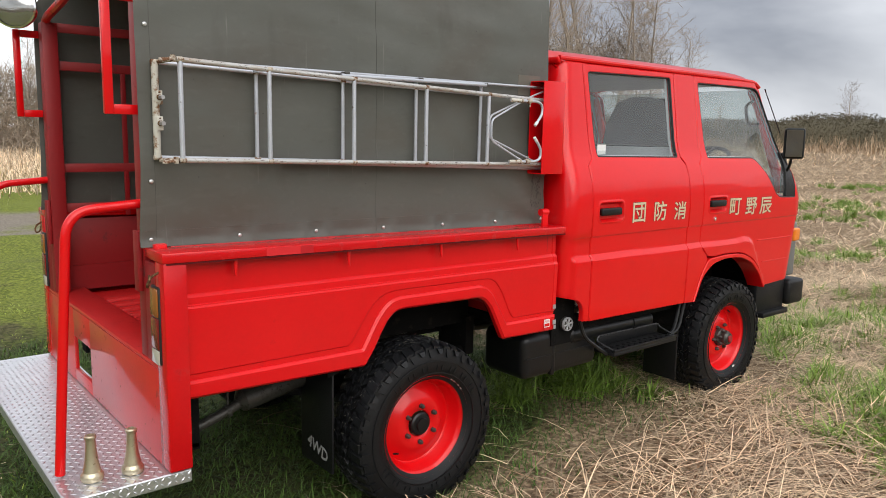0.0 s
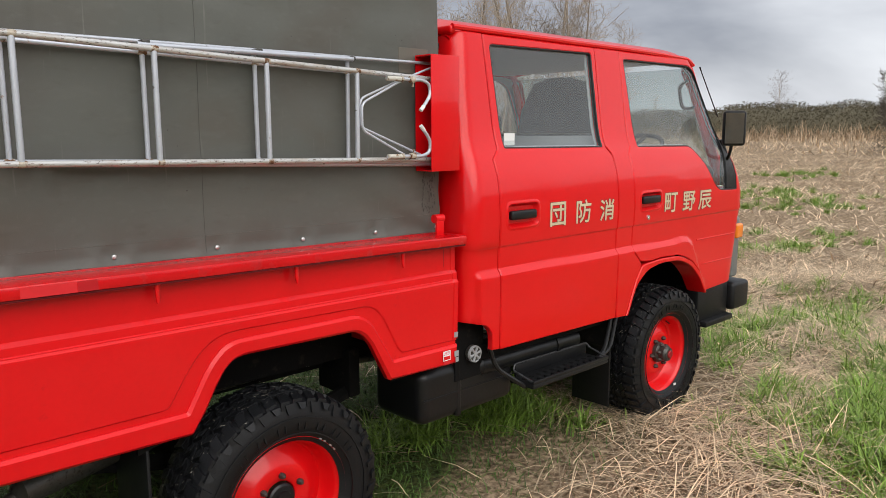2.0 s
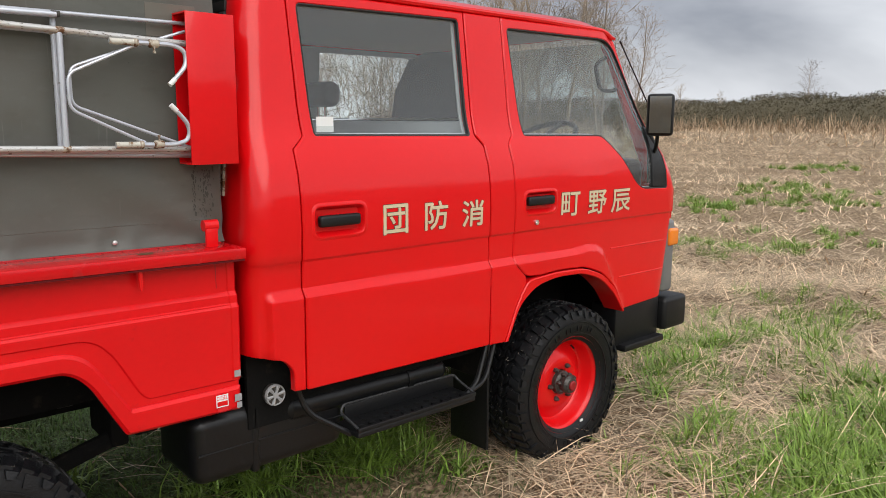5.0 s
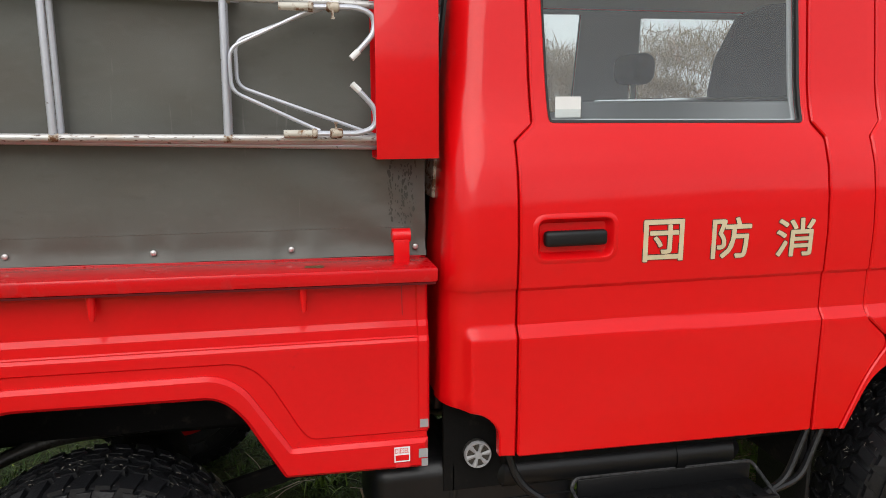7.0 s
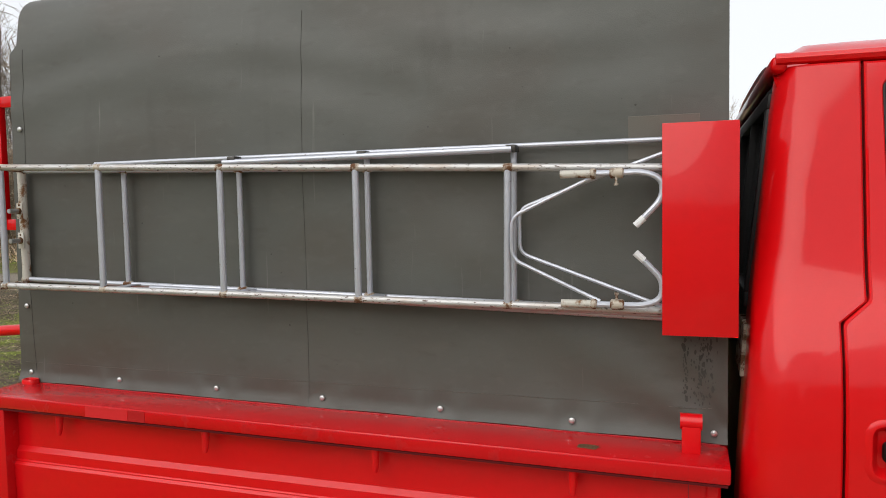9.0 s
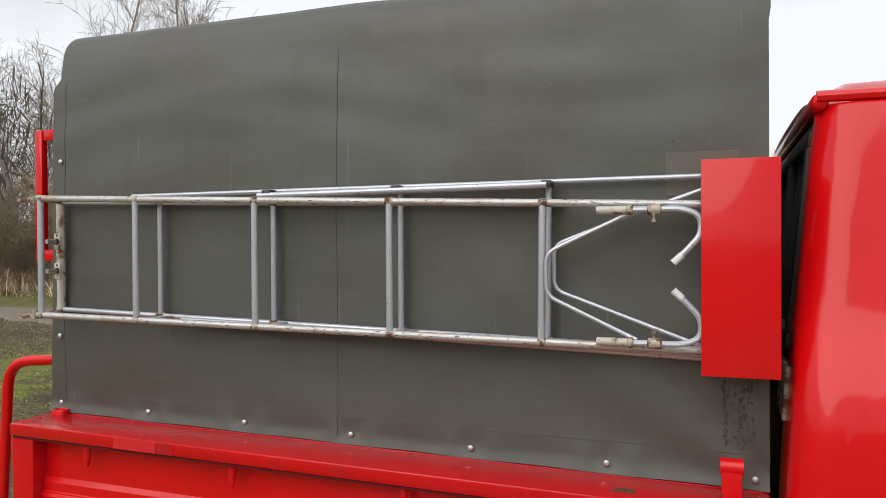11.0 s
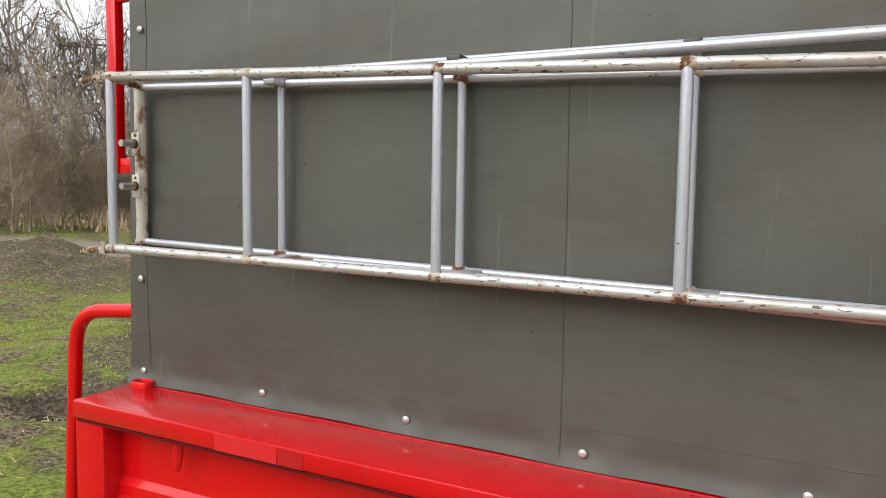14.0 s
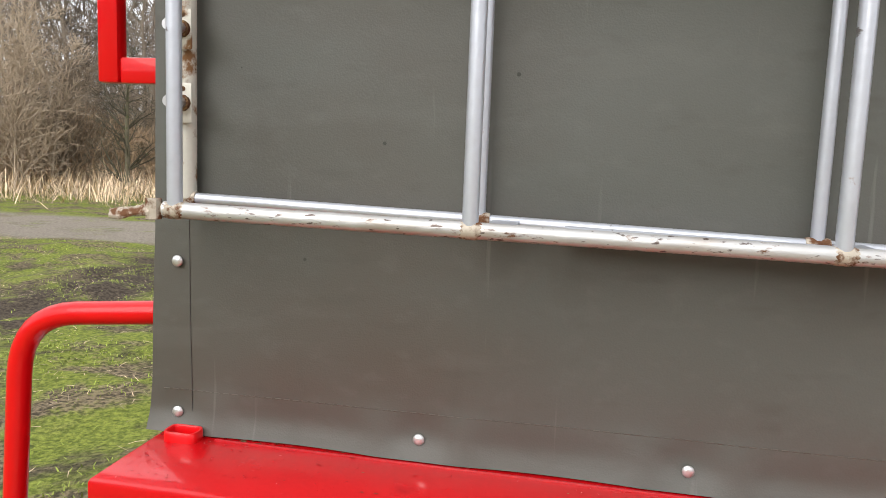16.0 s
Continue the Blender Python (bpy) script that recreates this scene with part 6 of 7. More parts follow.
    road = op("MULTIPLY", op("MULTIPLY", rng(sep.outputs[1], 13.0, 13.7), rng(sep.outputs[1], 17.4, 16.6)), rng(sep.outputs[0], 8.0, 5.0))
    grav = mix(rng(fine, 0.3, 0.7), (0.17, 0.145, 0.115), (0.30, 0.262, 0.215))
    road = op("MULTIPLY", road, rng(noise_at(0.9), 0.30, 0.50, 0.35, 1.0))
    c = mix(road, c, grav)
    l.new(c, b.inputs["Base Color"])
    bump = n.new("ShaderNodeBump")
    bump.inputs["Strength"].default_value, bump.inputs["Distance"].default_value = 0.8, 0.04
    l.new(op("ADD", fine, mid), bump.inputs["Height"])
    l.new(bump.outputs["Normal"], b.inputs["Normal"])
    return m


MEADOW = ground_material()
tagged(link("ground", soup("ground", verts, quads, MEADOW, smooth=True)), "rough meadow with straw, moss, mud and a gravel track", "ground", kind="structure")


def blades(name, xs, ys, length, width, lift, mat, label, category, curl=0.5, zoff=0.0, heading=None):
    """Tapered bent grass blades rooted on the ground; lift: how steeply each stands, in radians."""
    n = len(xs)
    a = np.random.rand(n) * 2 * math.pi if heading is None else heading
    d = np.stack([np.cos(a), np.sin(a)], 1)
    p = np.stack([-d[:, 1], d[:, 0]], 1)
    z = ground_z(xs, ys) + zoff
    V = np.zeros((n, 7, 3), np.float32)
    e, s = np.zeros((n, 2)), np.zeros(n)
    seg = length / 3
    ang = lift.copy()
    for k in range(4):
        w = width * (1.0, 0.85, 0.6, 0.0)[k] / 2
        cx, cy = xs + e[:, 0], ys + e[:, 1]
        if k < 3:
            for q, sg in ((0, -1), (1, 1)):
                V[:, 2 * k + q, 0], V[:, 2 * k + q, 1], V[:, 2 * k + q, 2] = cx + sg * p[:, 0] * w, cy + sg * p[:, 1] * w, z + s
        else:
            V[:, 6, 0], V[:, 6, 1], V[:, 6, 2] = cx, cy, z + s
        e = e + d * (np.cos(ang) * seg)[:, None]
        s = np.maximum(s + np.sin(ang) * seg, 0.002)
        ang = ang - curl * np.random.rand(n)
    base = (np.arange(n) * 7)[:, None]
    F = np.concatenate([base + np.array(t) for t in ((0, 1, 3), (0, 3, 2), (2, 3, 5), (2, 5, 4), (4, 5, 6))], 0)
    tagged(link(name, soup(name, V.reshape(-1, 3), F, mat)), label, category, kind="stuff")


STRAW_OLD = material("rotting_straw", (0.24, 0.15, 0.085), 0.85, vary=0.2, scale=2, fine=20, bump=0, rand_island=0.6)
STRAW = material("dry_straw", (0.54, 0.41, 0.27), 0.7, vary=0.15, scale=2, fine=20, bump=0, rand_island=0.75)
STRAW_FAR = material("dead_meadow_grass", (0.61, 0.465, 0.315), 0.85, vary=0.25, scale=0.5, fine=8, bump=0, rand_island=0.6)
GRASS = material("green_grass", (0.165, 0.262, 0.036), 0.6, vary=0.15, scale=2, fine=20, bump=0, rand_island=0.45)
BRUSH = material("dry_brown_brush", (0.33, 0.24, 0.155), 0.9, vary=0.25, scale=0.4, fine=8, bump=0, rand_island=0.4)
# GRASS darkened for the shade under and beside the truck
GRASS_SHADED = material("shade_darkened_grass", (0.052, 0.100, 0.012), 0.7, vary=0.2, scale=2, fine=20, bump=0, rand_island=0.5)
MOSS = material("short_mossy_grass", (0.235, 0.285, 0.045), 0.75, vary=0.2, scale=1.2, fine=20, bump=0, rand_island=0.5)


def scatter(n, x0, x1, y0, y1, keep=None):
    xs, ys = np.random.uniform(x0, x1, n), np.random.uniform(y0, y1, n)
    if keep is not None:
        k = np.random.rand(n) < keep(xs, ys)
        xs, ys = xs[k], ys[k]
    return xs, ys


def patchy(x, y, s, seed=0.0):
    return 0.5 + 0.25 * np.sin(s * x + 1.7 * np.sin(0.8 * s * y + seed)) + 0.25 * np.sin(1.3 * s * y + 1.9 * np.sin(0.7 * s * x + 2 * seed))


# flattened straw beside and ahead of the truck, near and far
rnd = np.random.uniform
xs, ys = scatter(300000, -0.5, 11, -1.5, 7.5, lambda x, y: np.clip((x - 1.4 + (3.0 - y) * 0.4 + 0.8 * (patchy(x, y, 1.1, 3.0) - 0.5)) / 2.4, 0.008, 1) * (0.32 + 0.68 * patchy(x, y, 2.2) ** 1.3) * np.clip((y + 1.6) / 1.6, 0, 1) * np.where(x < 4.3, np.clip((2.75 - y) / 0.9, 0.03, 1), 1))
lie = 2.2 * np.sin(1.3 * xs + 1.1 * np.sin(1.9 * ys)) + 1.6 * np.sin(1.7 * ys + 2.0 * np.sin(1.1 * xs)) + np.random.normal(0, 1.0, len(xs))
old = np.random.rand(len(xs)) < 0.32
blades("straw", xs[old], ys[old], rnd(0.12, 0.45, old.sum()), rnd(0.003, 0.009, old.sum()), rnd(0.0, 0.2, old.sum()), STRAW_OLD, "brown rotting straw matted on the ground", "straw", 0.4, rnd(0.0, 0.03, old.sum()), lie[old])
xs, ys, lie = xs[~old], ys[~old], lie[~old]
blades("straw", xs, ys, rnd(0.12, 0.5, len(xs)), rnd(0.0024, 0.0080, len(xs)), rnd(0.02, 0.34, len(xs)), STRAW, "flattened dry straw lying on the meadow", "straw", 0.45, rnd(0.0, 0.055, len(xs)), lie)
xs, ys = scatter(70000, 9, 34, -8, 24, lambda x, y: 0.4 + 0.6 * patchy(x, y, 0.8))
blades("dead_grass", xs, ys, rnd(0.2, 0.5, len(xs)), rnd(0.008, 0.018, len(xs)), rnd(0.05, 0.6, len(xs)), STRAW_FAR, "dead brown meadow grass", "grass", 0.6)
xs, ys = scatter(45000, 34, 76, -30, 60)
blades("dead_grass", xs, ys, rnd(0.3, 0.75, len(xs)), rnd(0.02, 0.04, len(xs)), rnd(0.1, 0.8, len(xs)), STRAW_FAR, "dead brown meadow grass", "grass", 0.5)
xs, ys = scatter(16000, 47, 58, -40, 62)
blades("dry_brush", xs, ys, rnd(0.5, 1.5, len(xs)), rnd(0.02, 0.05, len(xs)), rnd(0.5, 1.5, len(xs)), BRUSH, "dry brown brush in front of the hedge", "grass", 0.5)
# green tufts among the straw, densest beside the track of the walk
DENSE_X = ((5.0, 0.28, 80), (5.6, 0.30, 60), (6.4, 0.30, 30), (4.02, 0.12, 26), (3.45, 0.12, 12))
DENSE_Y = ((1.50, 0.15, 80), (1.72, 0.16, 60), (1.85, 0.20, 30), (3.30, 0.09, 26), (3.50, 0.10, 12))
cx, cy = np.array([5.2, 5.5, 5.9, 6.7, 6.3, 4.5, 15, 16.5, 10.7, 8.0, 7.4, 18.5, 12.5, 9.0, 13.5, 20, 24]), np.array([1.7, 2.0, 1.5, 2.9, 3.3, 3.6, 7.7, 6.4, 5.3, 3.2, 0.6, 8.0, 3.0, 6.0, 0.5, 5.0, 9.5])
tx = np.concatenate([np.random.uniform(2.0, 16, 50)] + [np.random.normal(c, 0.22 + 0.025 * c, 28) for c in cx] + [np.random.normal(c, s, k) for c, s, k in DENSE_X])
ty = np.concatenate([np.random.uniform(0.0, 9, 50)] + [np.random.normal(c, 0.18 + 0.02 * d, 28) for c, d in zip(cy, cx)] + [np.random.normal(c, s, k) for c, s, k in DENSE_Y])
n = 100
r = np.abs(np.random.normal(0, 0.065, (len(tx), n)))
a = np.random.rand(len(tx), n) * 6.283
size = np.random.uniform(0.5, 1.2, len(tx))[:, None]
xs, ys = (tx[:, None] + r * np.cos(a) * 1.4).ravel(), (ty[:, None] + r * np.sin(a)).ravel()
lg = (np.random.uniform(0.07, 0.25, r.shape) * size).ravel()
blades("grass_tufts", xs, ys, lg, rnd(0.005, 0.012, len(xs)), rnd(0.5, 1.4, len(xs)), GRASS, "green grass tufts among the straw", "grass", 0.85)
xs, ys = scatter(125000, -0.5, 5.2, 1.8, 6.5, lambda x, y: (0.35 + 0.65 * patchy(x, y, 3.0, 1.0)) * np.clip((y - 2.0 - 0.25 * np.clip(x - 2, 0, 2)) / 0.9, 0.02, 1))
xs2, ys2 = scatter(1100, 2.2, 9.5, 0.4, 5.5, lambda x, y: ((y < 2.25) | (x > 5.9)) * 1.0)
blades("long_stalks", xs2, ys2, rnd(0.4, 1.1, len(xs2)), rnd(0.004, 0.008, len(xs2)), rnd(0.02, 0.28, len(xs2)), STRAW, "long pale stalks lying across the straw", "straw", 0.18, rnd(0.01, 0.07, len(xs2)))
blades("grass_under_truck", xs, ys, rnd(0.02, 0.09, len(xs)), rnd(0.003, 0.007, len(xs)), rnd(0.3, 1.3, len(xs)), GRASS_SHADED, "green grass under and beside the truck", "grass", 0.6)
xs, ys = scatter(90000, -11, 1.5, 3.5, 13, lambda x, y: np.clip(2.2 * patchy(x, y, 1.5, 2.0) - 0.75, 0.03, 1) * np.clip(2.0 * patchy(x, y, 4.1, 0.7) - 0.3, 0.05, 1))
blades("short_grass", xs, ys, rnd(0.015, 0.045, len(xs)), rnd(0.004, 0.010, len(xs)), rnd(0.4, 1.3, len(xs)), MOSS, "short mossy green grass with bare patches", "grass", 0.6)
xs, ys = scatter(9000, -11, 1.0, 3.5, 13, lambda x, y: np.clip(2.0 * patchy(x, y, 2.3, 5.0) - 0.6, 0.04, 1))
blades("straw_litter", xs, ys, rnd(0.03, 0.14, len(xs)), rnd(0.003, 0.006, len(xs)), rnd(0.0, 0.25, len(xs)), STRAW, "scattered straw litter on the short grass", "straw", 0.4, rnd(0.005, 0.03, len(xs)))
xs, ys = scatter(80000, -45, 30, 18.2, 42, lambda x, y: np.clip((y - 18.6 - 1.2 * patchy(x, y, 0.7)) / 3, 0.02, 1))
blades("dead_grass", xs, ys, rnd(0.4, 1.2, len(xs)), rnd(0.015, 0.03, len(xs)), rnd(0.5, 1.4, len(xs)), STRAW_FAR, "tall dead grass below the trees", "grass", 0.5)

xs, ys = scatter(5200, -14.5, -7.5, 8.6, 13.2, lambda x, y: patchy(x, y, 2.0, 4.0))
blades("dead_grass", xs, ys, rnd(0.10, 0.32, len(xs)), rnd(0.006, 0.012, len(xs)), rnd(0.05, 0.6, len(xs)), BRUSH, "dead stalks on the earth heap", "grass", 0.6)

# ---- trees ----
BARK = material("bare_twigs", (0.25, 0.205, 0.158), 0.9, vary=0.3, scale=3, fine=30, bump=0, rand=0.5)
IVY = material("dark_bush_twigs", (0.37, 0.295, 0.215), 0.9, vary=0.3, scale=3, fine=30, bump=0, rand=0.4)

SHRUB = material("dark_shrub_twigs", (0.105, 0.088, 0.068), 0.9, vary=0.3, scale=3, fine=30, bump=0, rand=0.3)
MOSSY = material("dark_mossy_bark", (0.105, 0.092, 0.062), 0.9, vary=0.4, scale=2, fine=30, bump=0.0, rand=0.3, dirt=(0.10, 0.115, 0.045), dirt_at=0.55)


def bare_tree(seed, height, spread, kids, stems=1, start=0.12, twig=0.010, mat=BARK, trunk=0.010):
    """A leafless tree: slender stems whose limbs fork into ever finer twigs, as one mesh of thin tapered bars."""
    rng = random.Random(seed)
    trunk_part, crown_part = ([], []), ([], [])

    def bar(a, b, ra, rb, sides, after=None, main=False):
        V, F = trunk_part if main else crown_part
        d = (b - a).normalized()
        u = d.orthogonal().normalized()
        v = d.cross(u)
        i = len(V) if after is None else after
        for p, r in ((a, ra), (b, rb))[after is not None:]:
            for k in range(sides):
                t = 2 * math.pi * k / sides
                V.append(p + (u * math.cos(t) + v * math.sin(t)) * r)
        for k in range(sides):
            F.append((i + k, i + (k + 1) % sides, i + sides + (k + 1) % sides, i + sides + k))
        return i + sides

    def grow(p, d, length, r, level, main=False):
        end = None
        steps = (10, 4, 2, 1)[level]
        tip = max(twig * 0.6, r * 0.25)
        for k in range(steps):
            bendy = (0.05, 0.12, 0.2, 0.25)[level]
            d = (d + Vector((rng.gauss(0, bendy), rng.gauss(0, bendy), rng.gauss(0.05, bendy * 0.6)))).normalized()
            q = p + d * (length / steps)
            ra, rb = r + (tip - r) * k / steps, r + (tip - r) * (k + 1) / steps
            end = bar(p, q, max(ra, twig * 0.6), max(rb, twig * 0.5), 5 if level == 0 else 3, end if main else None, main)
            p = q
            f0 = (k + 1) / steps
            if level < 3 and not (level == 0 and f0 < start):
                for _ in range(kids[level]):
                    s = d.orthogonal().normalized()
                    s.rotate(Matrix.Rotation(rng.random() * 6.283, 3, d))
                    out = (d * rng.uniform(0.5, 1.0) + s * spread * rng.uniform(0.5, 1.2)).normalized()
                    share = rng.uniform(0.22, 0.36) * (1.15 - 0.75 * f0) if level == 0 else rng.uniform(0.35, 0.6)
                    grow(q, out, length * share, max(twig, rb * rng.uniform(0.35, 0.55)), level + 1)

    for s in range(stems):
        many = stems > 1
        lean = Vector((rng.gauss(0, 0.22), rng.gauss(0, 0.22), 1)).normalized() if many else Vector((rng.gauss(0, 0.03), rng.gauss(0, 0.03), 1))
        grow(Vector((rng.gauss(0, 0.5) if many else 0, rng.gauss(0, 0.5) if many else 0, -0.2)), lean, height * rng.uniform(0.7, 1.0), trunk * height, 0, s == 0)
    return [soup(name, [tuple(v) for v in V], F, mat) for name, (V, F) in (("trunk", trunk_part), ("crown", crown_part))]


TREES = [bare_tree(11, 12, 0.75, (3, 2, 2)), bare_tree(12, 14, 0.6, (3, 2, 2)), bare_tree(13, 11, 0.9, (3, 3, 2)),
         bare_tree(14, 6, 0.9, (3, 2, 2), 4, 0.05, 0.012, IVY, 0.008), bare_tree(15, 9, 0.7, (2, 2, 2), 3, 0.1, 0.010, BARK, 0.008), bare_tree(16, 10, 1.0, (3, 2, 2), 1, 0.05, 0.012, MOSSY, 0.020), bare_tree(17, 6, 0.9, (3, 3, 2), 4, 0.05, 0.012, SHRUB, 0.008)]


def plant_tree(k, x, y, s, rot, label="leafless tree with a grey-brown trunk and fine twigs", group="treeline"):
    z = float(ground_z(np.array([x]), np.array([y]))[0])
    ob = thing("tree", (x, y, z), label, "tree", group)
    m = Matrix.Translation((x, y, z)) @ Matrix.Rotation(rot, 4, "Z") @ Matrix.Diagonal((s, s, s * (0.85 + 0.3 * ((rot * 7) % 1)), 1))
    for name, mesh in zip(("trunk", "crown"), TREES[k]):
        link(name, mesh, ob, "", m)


rt = random.Random(5)
# the wood behind the track
for i in range(82):
    az = radians((62 + 52 * (i + rt.random()) / 30) if i < 30 else (114 + 56 * (i - 30 + rt.random()) / 52))
    d = rt.uniform(40, 60) if i < 30 else rt.uniform(30, 56)
    plant_tree(rt.choice((0, 1, 2, 4)), 2 + d * math.cos(az), 1 + d * math.sin(az), rt.uniform(0.7, 1.1) if az > radians(98) else rt.uniform(0.4, 0.62), rt.random() * 6.3)
for i in range(24):
    az = radians(112 + 64 * (i + rt.random()) / 24)
    d = rt.uniform(29, 37)
    plant_tree(3, 2 + d * math.cos(az), 1 + d * math.sin(az), rt.uniform(0.6, 1.0), rt.random() * 6.3, "leafless many-stemmed bush tangled at the wood's edge")
# stout mossy trunks in the brush at the edge of the wood
for x, y, k in ((-12.9, 24.6, 0.55), (-22.5, 27.0, 0.5)):
    plant_tree(5, x, y, k, 2.0 * x, "old leafless tree with a stout mossy trunk")
# the clump beyond the cab
for i in range(12):
    az = radians(33.5 + 19 * (i + rt.random()) / 12)
    d = rt.uniform(38, 50)
    plant_tree(rt.choice((0, 1, 4, 2)), 1.3 + d * math.cos(az), 0.4 + d * math.sin(az), rt.uniform(0.75, 1.05) if az > radians(36) else 0.6, rt.random() * 6.3, group="clump beyond the cab")
# the far side of the meadow, behind the camera, which the paint and the glass mirror
for i in range(20):
    az = radians(190 + 160 * (i + rt.random()) / 20)
    d = rt.uniform(38, 50)
    plant_tree(rt.choice((0, 1, 2, 4)), 2 + d * math.cos(az), 1 + d * math.sin(az), rt.uniform(0.6, 0.9), rt.random() * 6.3, group="trees across the meadow")
# lone small trees over the hedge
for az, d, s, k in ((22.8, 62, 0.36, 0), (31, 62, 0.3, 0), (15.5, 38, 0.62, 6), (28.5, 63, 0.25, 2), (12.0, 40, 0.6, 6)):
    plant_tree(k, 1.3 + d * math.cos(radians(az)), 0.4 + d * math.sin(radians(az)), s, az, "small leafless tree at the hedge", "trees at the hedge")

# ---- bramble hedge along the far edge of the field ----
BRAMBLE = material("bramble_thicket", (0.078, 0.066, 0.038), 0.9, vary=0.25, scale=0.35, fine=4, bump=0, rand_island=0.4)


def uneven(p):
    return 0.86 + 0.08 * np.sin(p[:, 0] * 0.21 + p[:, 1] * 0.33) + 0.07 * np.sin(p[:, 1] * 0.9 + p[:, 0]) + 0.06 * np.sin(p[:, 1] * 2.3) * np.sin(p[:, 1] * 0.7 + 1.0) + 0.04 * np.sin(p[:, 1] * 5.1)


def thicket(name, line, n, width, height, leaf, mat, label, thin=(0.05, 0.4), core=False, upright=0.0):
    """A long mound of crossing stems and leaves along a line of points, uneven on top."""
    line = np.array(line, float)
    seg = np.random.randint(0, len(line) - 1, n)
    t = np.random.rand(n)
    c = line[seg] * (1 - t)[:, None] + line[seg + 1] * t[:, None]
    h = height * uneven(c)
    a = np.random.rand(n) * math.pi
    rr = np.sqrt(np.random.uniform(0.66, 1.12, n) if core else np.random.uniform(0.45, 1.0, n))
    ox = np.cos(a) * rr * width
    c[:, 0] += ox
    z = ground_z(c[:, 0], c[:, 1]) + np.sin(a) * rr * h
    if core:   # a dense lumpy body below the outer twigs
        m, k = 260, 13
        s = np.linspace(0, len(line) - 1.001, m)
        i = s.astype(int)
        cc = line[i] * (1 - s % 1)[:, None] + line[i + 1] * (s % 1)[:, None]
        hh = height * uneven(cc)
        b = np.linspace(0, math.pi, k)
        lump = 0.84 + 0.08 * np.random.rand(m, k)
        px = cc[:, None, 0] + np.cos(b)[None] * width * lump
        py = np.repeat(cc[:, 1:2], k, 1)
        pz = ground_z(px, py) + np.sin(b)[None] * hh[:, None] * lump - 0.05
        q = np.arange(m * k).reshape(m, k)
        core_faces = np.stack([q[:-1, :-1], q[1:, :-1], q[1:, 1:], q[:-1, 1:]], -1).reshape(-1, 4)
        core_verts = np.stack([px, py, pz], -1).reshape(-1, 3)
    d = np.random.normal(0, 1, (n, 3))
    d[:, 2] = d[:, 2] * (1 + upright) + upright
    d /= np.linalg.norm(d, axis=1)[:, None]
    e = np.random.normal(0, 1, (n, 3))
    e -= d * (d * e).sum(1)[:, None]
    e /= np.linalg.norm(e, axis=1)[:, None]
    L = (leaf * np.random.uniform(0.5, 1.6, n))[:, None]
    W = L * np.random.uniform(*thin, n)[:, None]
    p = np.stack([c[:, 0], c[:, 1], z], 1)
    V = np.stack([p - d * L, p + e * W, p + d * L, p - e * W], 1).reshape(-1, 3)
    F = (np.arange(n) * 4)[:, None] + np.array([0, 1, 2, 3])
    if core:
        F = np.concatenate([F, core_faces + len(V)])
        V = np.concatenate([V, core_verts])
    tagged(link(name, soup(name, V, F, mat)), label, "hedge", kind="stuff")


thicket("bramble_hedge", [(64, -60), (63, -20), (62, 0), (60, 18), (58, 40), (50, 60)], 230000, 6.5, 2.45, 0.09, BRAMBLE, "dark overgrown bramble hedge at the field's edge", (0.10, 0.30), core=True)
thicket("undergrowth", [(30, 50), (10, 52), (-10, 48), (-30, 40), (-45, 28)], 32000, 5, 4.0, 0.55, IVY, "grey-brown tangled undergrowth below the wood", (0.025, 0.07))
thicket("woodland_edge", [(-50, 8), (-42, -14), (-20, -30), (6, -34), (30, -30), (48, -22)], 42000, 5, 5.6, 0.7, IVY, "grey-brown leafless wood across the meadow", (0.03, 0.10))
thicket("brushwood", [(-34, 19), (-24, 24), (-12, 27), (2, 29)], 16000, 2.6, 3.0, 0.42, BRUSH, "tangled brown brushwood at the wood's edge", (0.02, 0.05), upright=0.7)
thicket("far_wood", [(-44, 16), (-38, 28), (-26, 38), (-14, 43)], 17000, 6, 12.0, 0.6, BARK, "dense leafless wood of grey-brown twigs", (0.03, 0.075), upright=0.8)
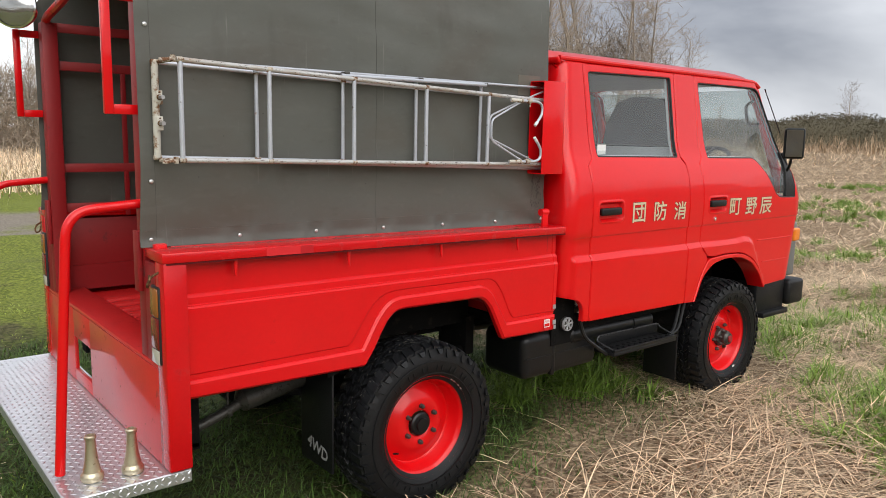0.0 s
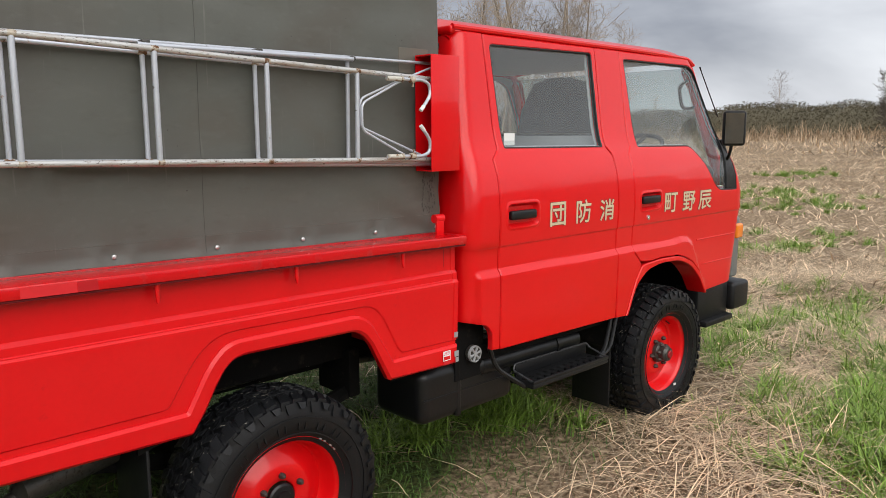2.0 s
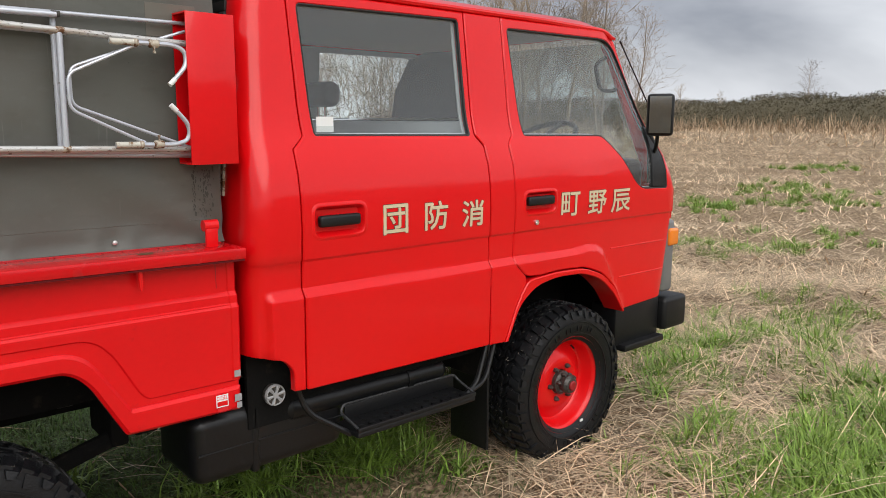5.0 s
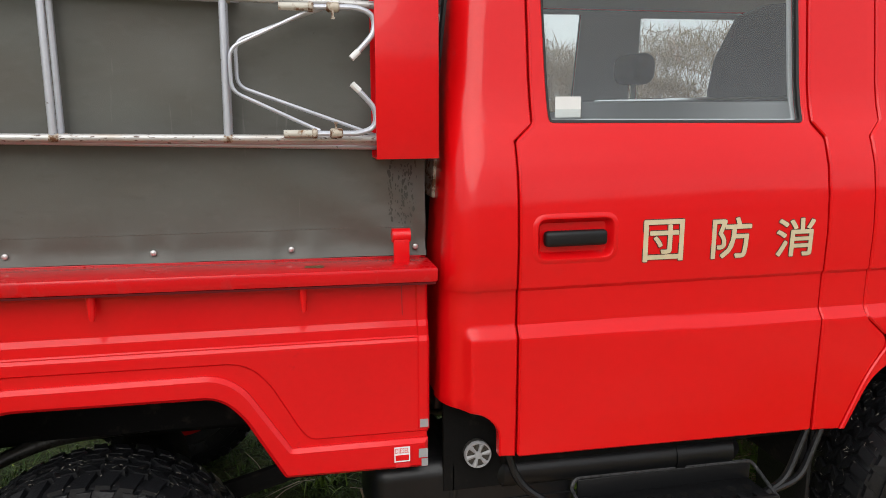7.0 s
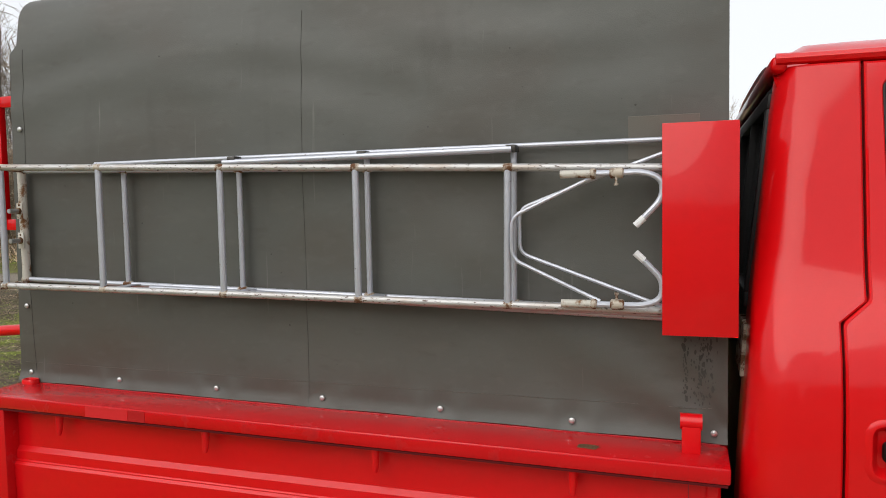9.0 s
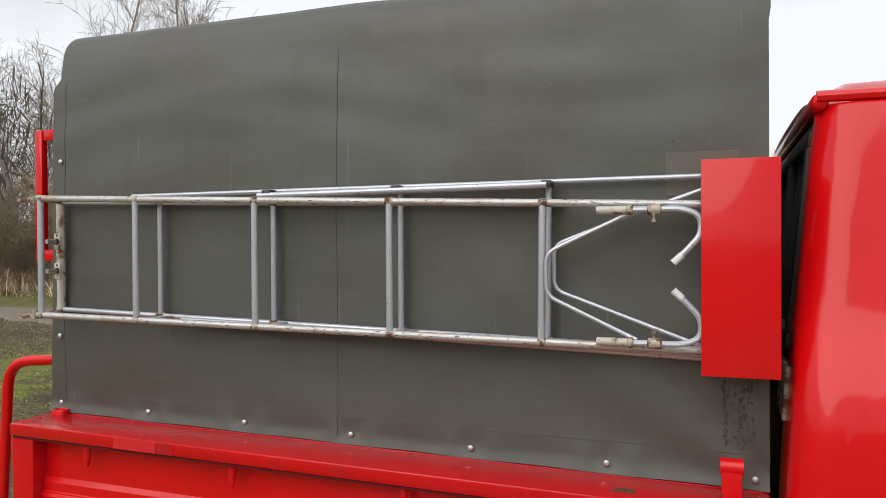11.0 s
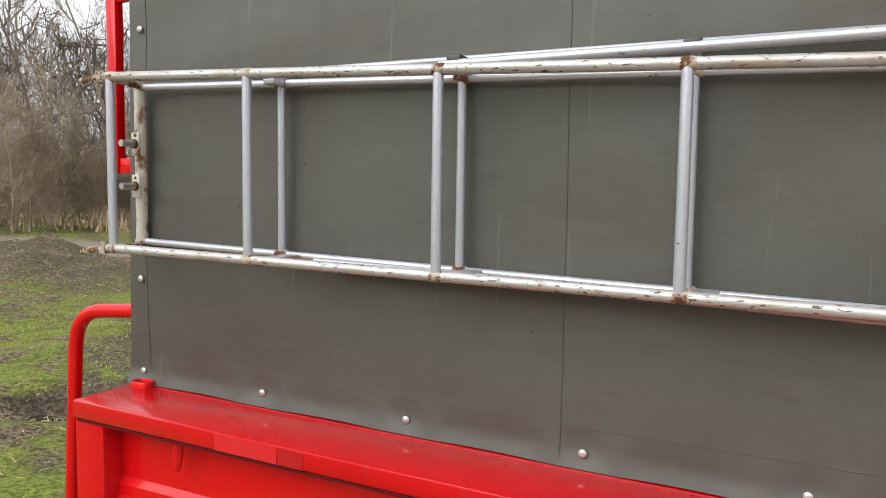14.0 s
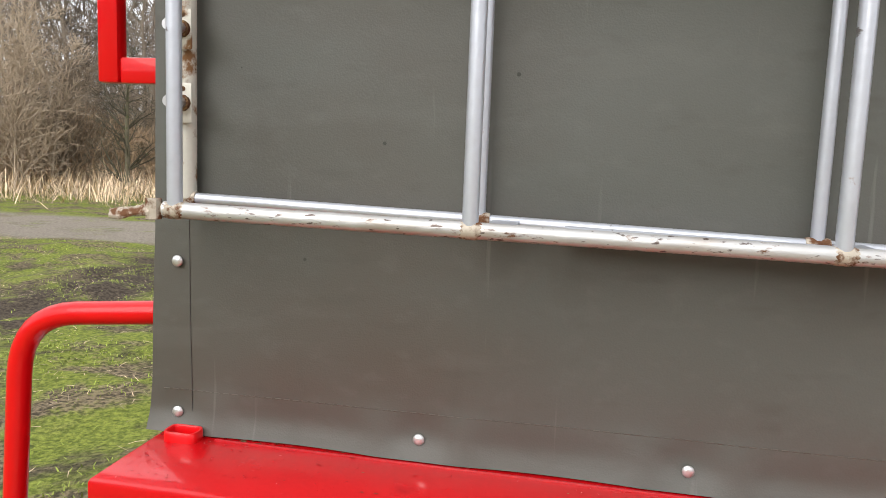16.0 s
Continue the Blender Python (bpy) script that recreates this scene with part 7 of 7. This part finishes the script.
thicket("far_wood", [(-14, 43), (-4, 48), (8, 52), (22, 50), (32, 44)], 30000, 6, 6.0, 0.55, BARK, "low leafless wood of grey-brown twigs", (0.02, 0.05), upright=0.8)
thicket("far_wood", [(31, 36), (37, 27)], 12000, 5, 9.5, 0.5, BARK, "leafless clump of fine grey-brown twigs", (0.012, 0.035), upright=0.8)

# ---- puddle in the rut behind the truck ----
pud = bmesh.new()
ringp = [pud.verts.new((-2.95 + (0.20 + 0.05 * math.sin(3 * a)) * math.cos(a), 5.42 + (0.11 + 0.04 * math.cos(2 * a)) * math.sin(a), GROUND - 0.135)) for a in (2 * math.pi * k / 28 for k in range(28))]
pud.faces.new(ringp)
WATER = material("muddy_water", (0.035, 0.03, 0.022), 0.04, vary=0.1, scale=3, bump=0.0, spec=0.5)
tagged(part("water", pud, WATER, None), "small muddy puddle in a rut", "puddle", kind="structure")

# ---- weathered pallets stacked at the wood's edge ----
PALLET = material("weathered_pallet_wood", (0.30, 0.17, 0.12), 0.85, vary=0.25, scale=5, fine=60, bump=0.1, rand=0.25)
PX, PY = -31.2, 24.1
pz = float(ground_z(np.array([PX]), np.array([PY]))[0])
BOARD = to_mesh("board", boxed(-0.05, 0.05, -0.6, 0.6, -0.011, 0.011, 0.003), PALLET)
BEARER = to_mesh("bearer", boxed(-0.5, 0.5, -0.045, 0.045, -0.045, 0.045, 0.004), PALLET)
for k in range(13):
    pal = thing("pallet", (PX, PY, pz + 0.145 * k), "weathered reddish wooden pallet in a stack", "pallet", "stacked pallets")
    turn = Matrix.Translation((PX, PY, pz + 0.145 * k)) @ Matrix.Rotation(0.65 + 0.04 * math.sin(5 * k), 4, "Z")
    for j in range(3):
        link("bearer", BEARER, pal, "", turn @ Matrix.Translation((0, -0.5 + 0.5 * j, 0.068)))
    for j in range(6):
        link("board", BOARD, pal, "", turn @ Matrix.Translation((-0.45 + 0.18 * j, 0, 0.125)))
    for j in range(3):
        link("board", BOARD, pal, "", turn @ Matrix.Translation((-0.45 + 0.45 * j, 0, 0.0115)))
